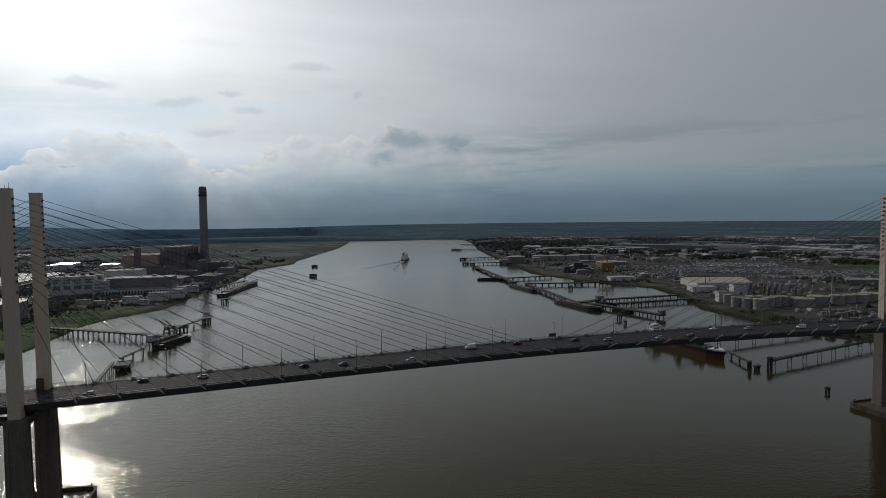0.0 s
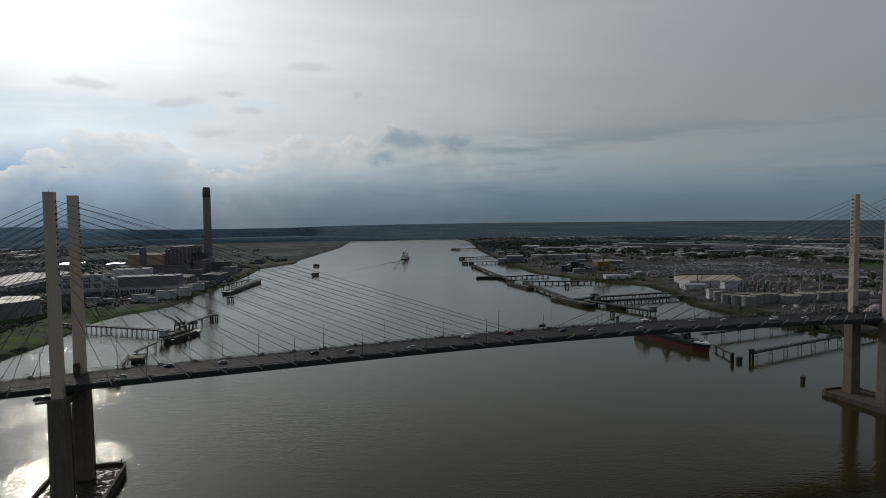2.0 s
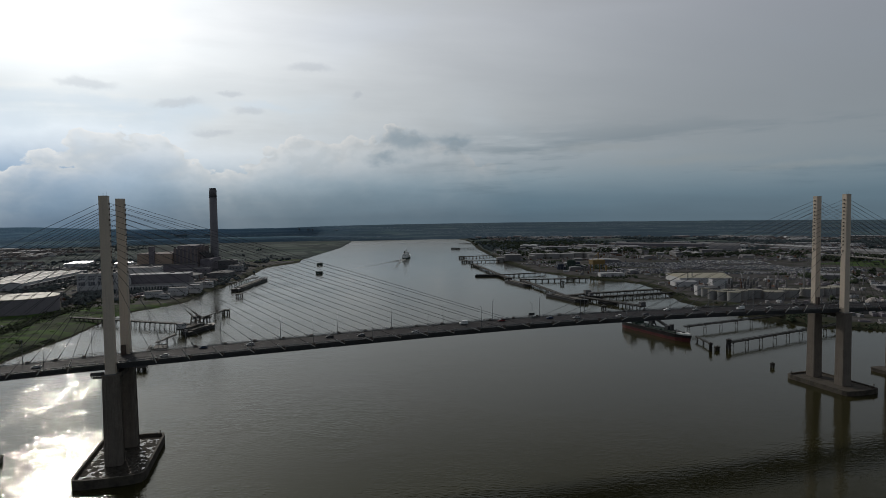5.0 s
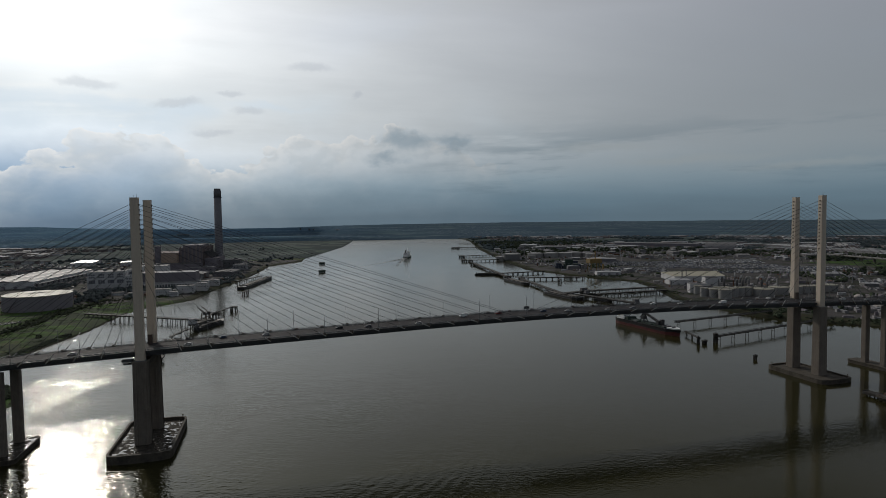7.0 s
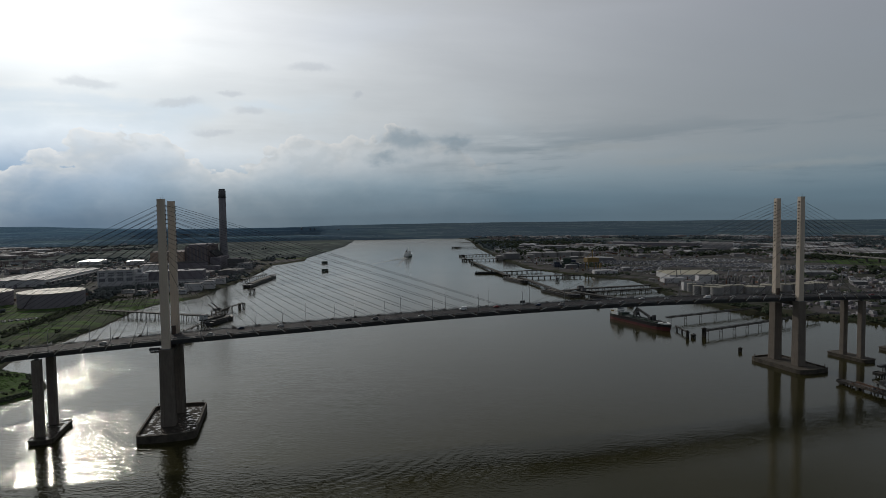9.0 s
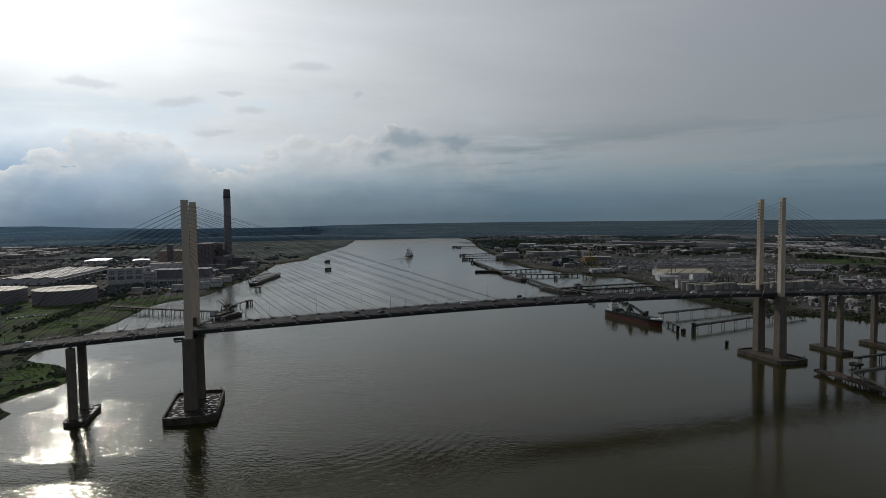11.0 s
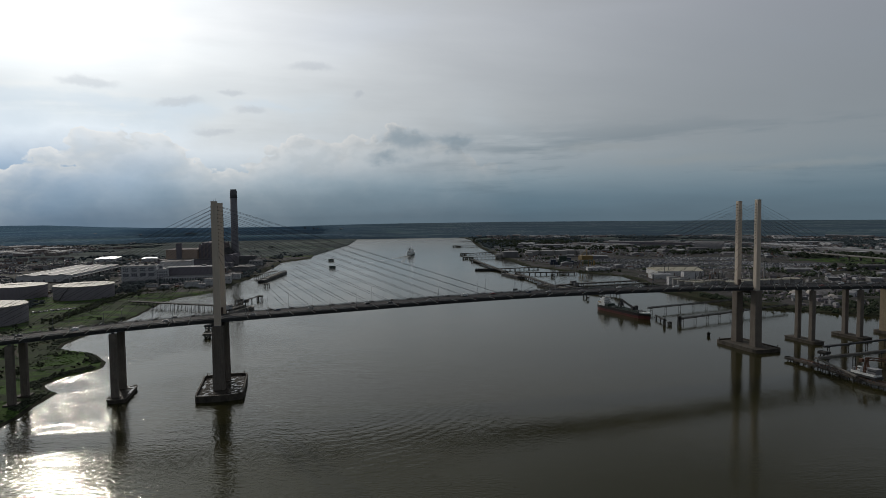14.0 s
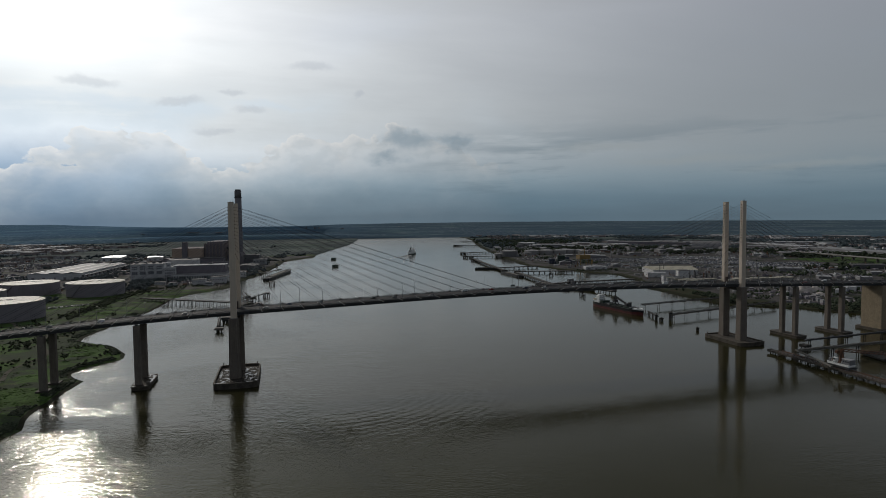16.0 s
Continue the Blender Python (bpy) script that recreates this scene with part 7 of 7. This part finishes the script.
woods("marsh_hedge", "ragged hedge of small trees across the marsh", 420, ((-440, -330), (120, 640)), lambda x, y, s: abs(x - (-447 + 0.10 * (y - 287) + 9 * noise.noise((y * 0.02, 1.0, 0.0)))) < 3.5 and noise.noise((y * 0.05, 2.0, 0.0)) > -0.15, (0.9, 2.4), 51, SHRUB)
woods("shore_trees", "trees and scrub around the power station shore", 1100, ((-760, -180), (640, 1420)), lambda x, y, s: noise.noise((x * 0.014, y * 0.014, 9.0)) > 0.18 and not (abs(x + 617) < 55 and abs(y - 990) < 140) and not (-480 < x < -300 and 1110 < y < 1290), (1.5, 4.0), 32, LEAF_SHORE_HAZE)
woods("left_woods", "dark hedges and woods over the low fields", 3600, ((-3400, -120), (1300, 4100)), lambda x, y, s: s > 20 and math.hypot(x + 160, y + 370) < (3300 if x < -700 else 2500) and noise.noise((x * 0.004, y * 0.004, 12.0)) + 0.8 * noise.noise((x * 0.02, y * 0.02, 2.0)) > (0.20 if x < -700 else 0.42), (1.6, 4.2), 33, LEAF_FAR_HAZE)
woods("right_shore_scrub", "scrub along the far river wall", 4200, ((380, 760), (-60, 700)), lambda x, y, s: (s < 24 or noise.noise((x * 0.02, y * 0.02, 6.0)) > (0.0 if y < 270 else 0.25)) and not (x > 428 and 315 < y < 640) and x > 412, (0.5, 1.7), 34)
woods("works_trees", "trees between the works sheds", 1300, ((480, 1500), (200, 1700)), lambda x, y, s: s > 30 and noise.noise((x * 0.012, y * 0.012, 16.0)) > 0.2 and not (590 < x < 1120 and 600 < y < 1110) and not (x < 720 and 300 < y < 640), (2.0, 4.5), 35)
woods("right_woods", "dark woods over the land to the horizon", 9500, ((560, 3900), (1000, 4100)), lambda x, y, s: s > 25 and math.hypot(x + 160, y + 370) < 3300 and (math.hypot(x, y) > 1700 or x > 1500) and noise.noise((x * 0.004, y * 0.004, 22.0)) + 0.35 * noise.noise((x * 0.02, y * 0.02, 5.0)) > 0.02, (2.6, 6.0), 36, LEAF_FAR_HAZE)


def groves(name, label, spots, size, seed, per=5, mat=None):
    """Single trees in loose groves: each crown is several ragged clumps."""
    rng = random.Random(seed)
    sh = Shape()
    for cx, cy, rx, ry, count in spots:
        for k in range(count):
            x, y = rng.gauss(cx, rx), rng.gauss(cy, ry)
            if max(left_shore(y) - x, x - right_shore(y)) < 3:
                continue
            r = rng.uniform(*size)
            z = land_z(x, y) - 0.3
            for j in range(per):
                u, q = rng.uniform(0, 6.28), r * 0.6 * math.sqrt(rng.random())
                clump(sh, x + q * math.cos(u), y + q * math.sin(u), z + r * rng.uniform(0.0, 0.9), r * rng.uniform(0.4, 0.65), r * rng.uniform(0.6, 1.0), rng)
    tagged(new(name, sh.mesh(name, mat or LEAF)), label, "trees", kind="stuff")


groves("tank_trees", "dense dark trees beside the fuel tanks and works", ((-432, 668, 9, 22, 60), (-440, 715, 14, 14, 40), (-510, 690, 40, 16, 60), (-418, 757, 12, 3, 16), (-376, 752, 14, 3, 18), (-340, 742, 14, 3, 10), (-540, 840, 10, 40, 40), (-520, 480, 6, 16, 16)), (3.0, 5.5), 71, 5, LEAF_SHORE_HAZE)
groves("bank_scrub", "ragged dark scrub along the marsh bank", ((-446, 356, 7, 14, 46), (-440, 410, 8, 20, 60), (-436, 481, 9, 20, 60), (-428, 543, 10, 20, 60), (-408, 580, 14, 14, 60), (-385, 630, 18, 10, 60), (-345, 650, 22, 8, 40), (-300, 690, 14, 8, 30), (-435, 156, 12, 12, 46), (-425, 184, 10, 10, 36), (-405, 84, 9, 8, 26), (-372, 139, 8, 3, 16), (-342, 108, 3, 7, 16), (-349, 66, 4, 8, 14), (-470, 250, 16, 30, 46), (-410, 230, 8, 30, 30)), (0.8, 2.2), 72, 4, SHRUB)
groves("far_bank_woods", "dark woods behind the far jetties", ((760, 2050, 60, 150, 150), (860, 1960, 90, 60, 150), (980, 1900, 90, 60, 150), (700, 1720, 40, 90, 70), (620, 1330, 40, 26, 50), (820, 1420, 90, 30, 110), (1010, 1330, 90, 30, 110), (1180, 1090, 90, 20, 110), (1240, 1000, 40, 40, 60), (1010, 1060, 50, 14, 50), (1330, 780, 40, 60, 70), (1200, 820, 40, 20, 60), (1010, 520, 60, 16, 50), (1130, 480, 60, 16, 50)), (4.0, 8.0), 73)
groves("far_bank_bushes", "dark bushes along the far river wall", ((402, 250, 6, 26, 60), (392, 160, 8, 26, 60), (440, 60, 20, 10, 60), (480, 90, 40, 20, 80), (560, 120, 40, 20, 80), (500, 30, 40, 12, 60), (620, 60, 40, 20, 60)), (1.6, 3.6), 74)


def marsh_cars():
    """A short row of cars parked beside the fuel tanks."""
    rng = random.Random(19)
    tones = ("silver", "white", "grey", "silver", "blue", "white", "black")
    for k in range(22):
        u = k / 21
        x, y = -496 + 42 * u + rng.uniform(-0.4, 0.4), 424 + 20 * u + rng.uniform(-0.6, 0.6) + (6 if k % 3 == 0 else 0)
        tone = tones[k % 7]
        m = pose(x, y, land_z(x, y) + 0.02, 0, 0, 96 + rng.uniform(-6, 6))
        if (tone, "parked") in first_of:
            copy_thing(first_of[tone, "parked"], m)
        else:
            paint = CAR_PAINTS[["silver", "white", "black", "red", "blue", "grey"].index(tone)]
            one = car(paint, tone + " car parked on rough ground by the tanks")
            tagged(one, group="cars parked on the marsh")
            one.matrix_basis = m
            first_of[tone, "parked"] = one


marsh_cars()


# single bushes and trees on the marsh
def tree(h, r, seed, label, name="tree"):
    rng = random.Random(seed)
    th = thing(name, label, name, "trees on the marsh")
    sh = Shape().tube((0, 0, -0.4), (0.1, 0, h * 0.45), 0.22, 0.12, 7)
    for k in range(4):
        u = 1.6 * k + rng.random()
        sh.tube((0.05, 0, h * (0.25 + 0.05 * k)), (r * 0.5 * math.cos(u), r * 0.5 * math.sin(u), h * (0.5 + 0.06 * k)), 0.09, 0.04, 5)
    part("trunk", sh, BARK, th)
    crown = Shape()
    for k in range(16):
        u, q = rng.uniform(0, 6.28), r * math.sqrt(rng.random()) * 0.8
        zz = h * rng.uniform(0.2, 0.72)
        clump(crown, q * math.cos(u), q * math.sin(u), zz, r * rng.uniform(0.28, 0.45), h * rng.uniform(0.16, 0.3), rng)
    part("crown", crown, SHRUB, th)
    return th


first = tree(6.5, 3.0, 1, "small round dark tree on the marsh bank")
first.matrix_basis = pose(-420, 150, land_z(-420, 150))
rng = random.Random(41)
for k in range(24):
    y = rng.uniform(-60, 330)
    x = left_shore(y) - rng.uniform(12, 150)
    copy_thing(first, pose(x, y, land_z(x, y), 0, 0, rng.uniform(0, 360)) @ Matrix.Diagonal((1, 1, 1, 1)))


# farm track over the marsh and the road viaduct beyond the yards
def ribbon(points, width, lift):
    sh = Shape()
    rings = []
    for k, (x, y) in enumerate(points):
        a, b = points[max(0, k - 1)], points[min(len(points) - 1, k + 1)]
        d = Vector((b[0] - a[0], b[1] - a[1])).normalized()
        for s in (-1, 1):
            px, py = x - d.y * s * width / 2, y + d.x * s * width / 2
            sh.v.append((px, py, land_z(px, py) + lift))
    for k in range(len(points) - 1):
        sh.f.append((2 * k, 2 * k + 1, 2 * k + 3, 2 * k + 2))
        sh.m.append(0)
    return sh


TRACK = material("pale_dirt_track", (0.105, 0.098, 0.078), 0.95, 0, 1.2, 0.25, 8, 0.3, 0.2, spec=0.02)
path = [(-395 - 6 * math.sin(k * 0.5) - 0.012 * (k * 8 - 130) ** 2 * 0.15, -60 + k * 8) for k in range(66)]
tagged(new("track_road", ribbon(path, 3.2, 0.16).mesh("track_road", TRACK)), "narrow pale dirt track along the marsh", "road", kind="structure")
path = [(-760 + k * 12, 660 + 18 * math.sin(k * 0.25)) for k in range(34)]
tagged(new("works_road", ribbon(path, 6, 0.18).mesh("works_road", TRACK)), "pale works road past the tanks", "road", kind="structure")

th = thing("road_viaduct", "pale concrete road viaduct on pillars beyond the yards", "viaduct", at=pose(1185, 690, 0))
part("deck", Shape().beam((-40, -210, 12.5), (30, 190, 12.5), 14, 1.8), JETTY, th)
for s in (-1, 1):
    part("parapet", Shape().beam((-40 + s * 6.8, -210, 13.9), (30 + s * 6.8, 190, 13.9), 0.4, 1.0), TANK, th)
for k in range(11):
    u = (k + 0.5) / 11
    part("pillar", Shape().chamfered(-40 + 70 * u, -210 + 400 * u, 7, 2.2, 0.3, 1, 11.6), JETTY, th)
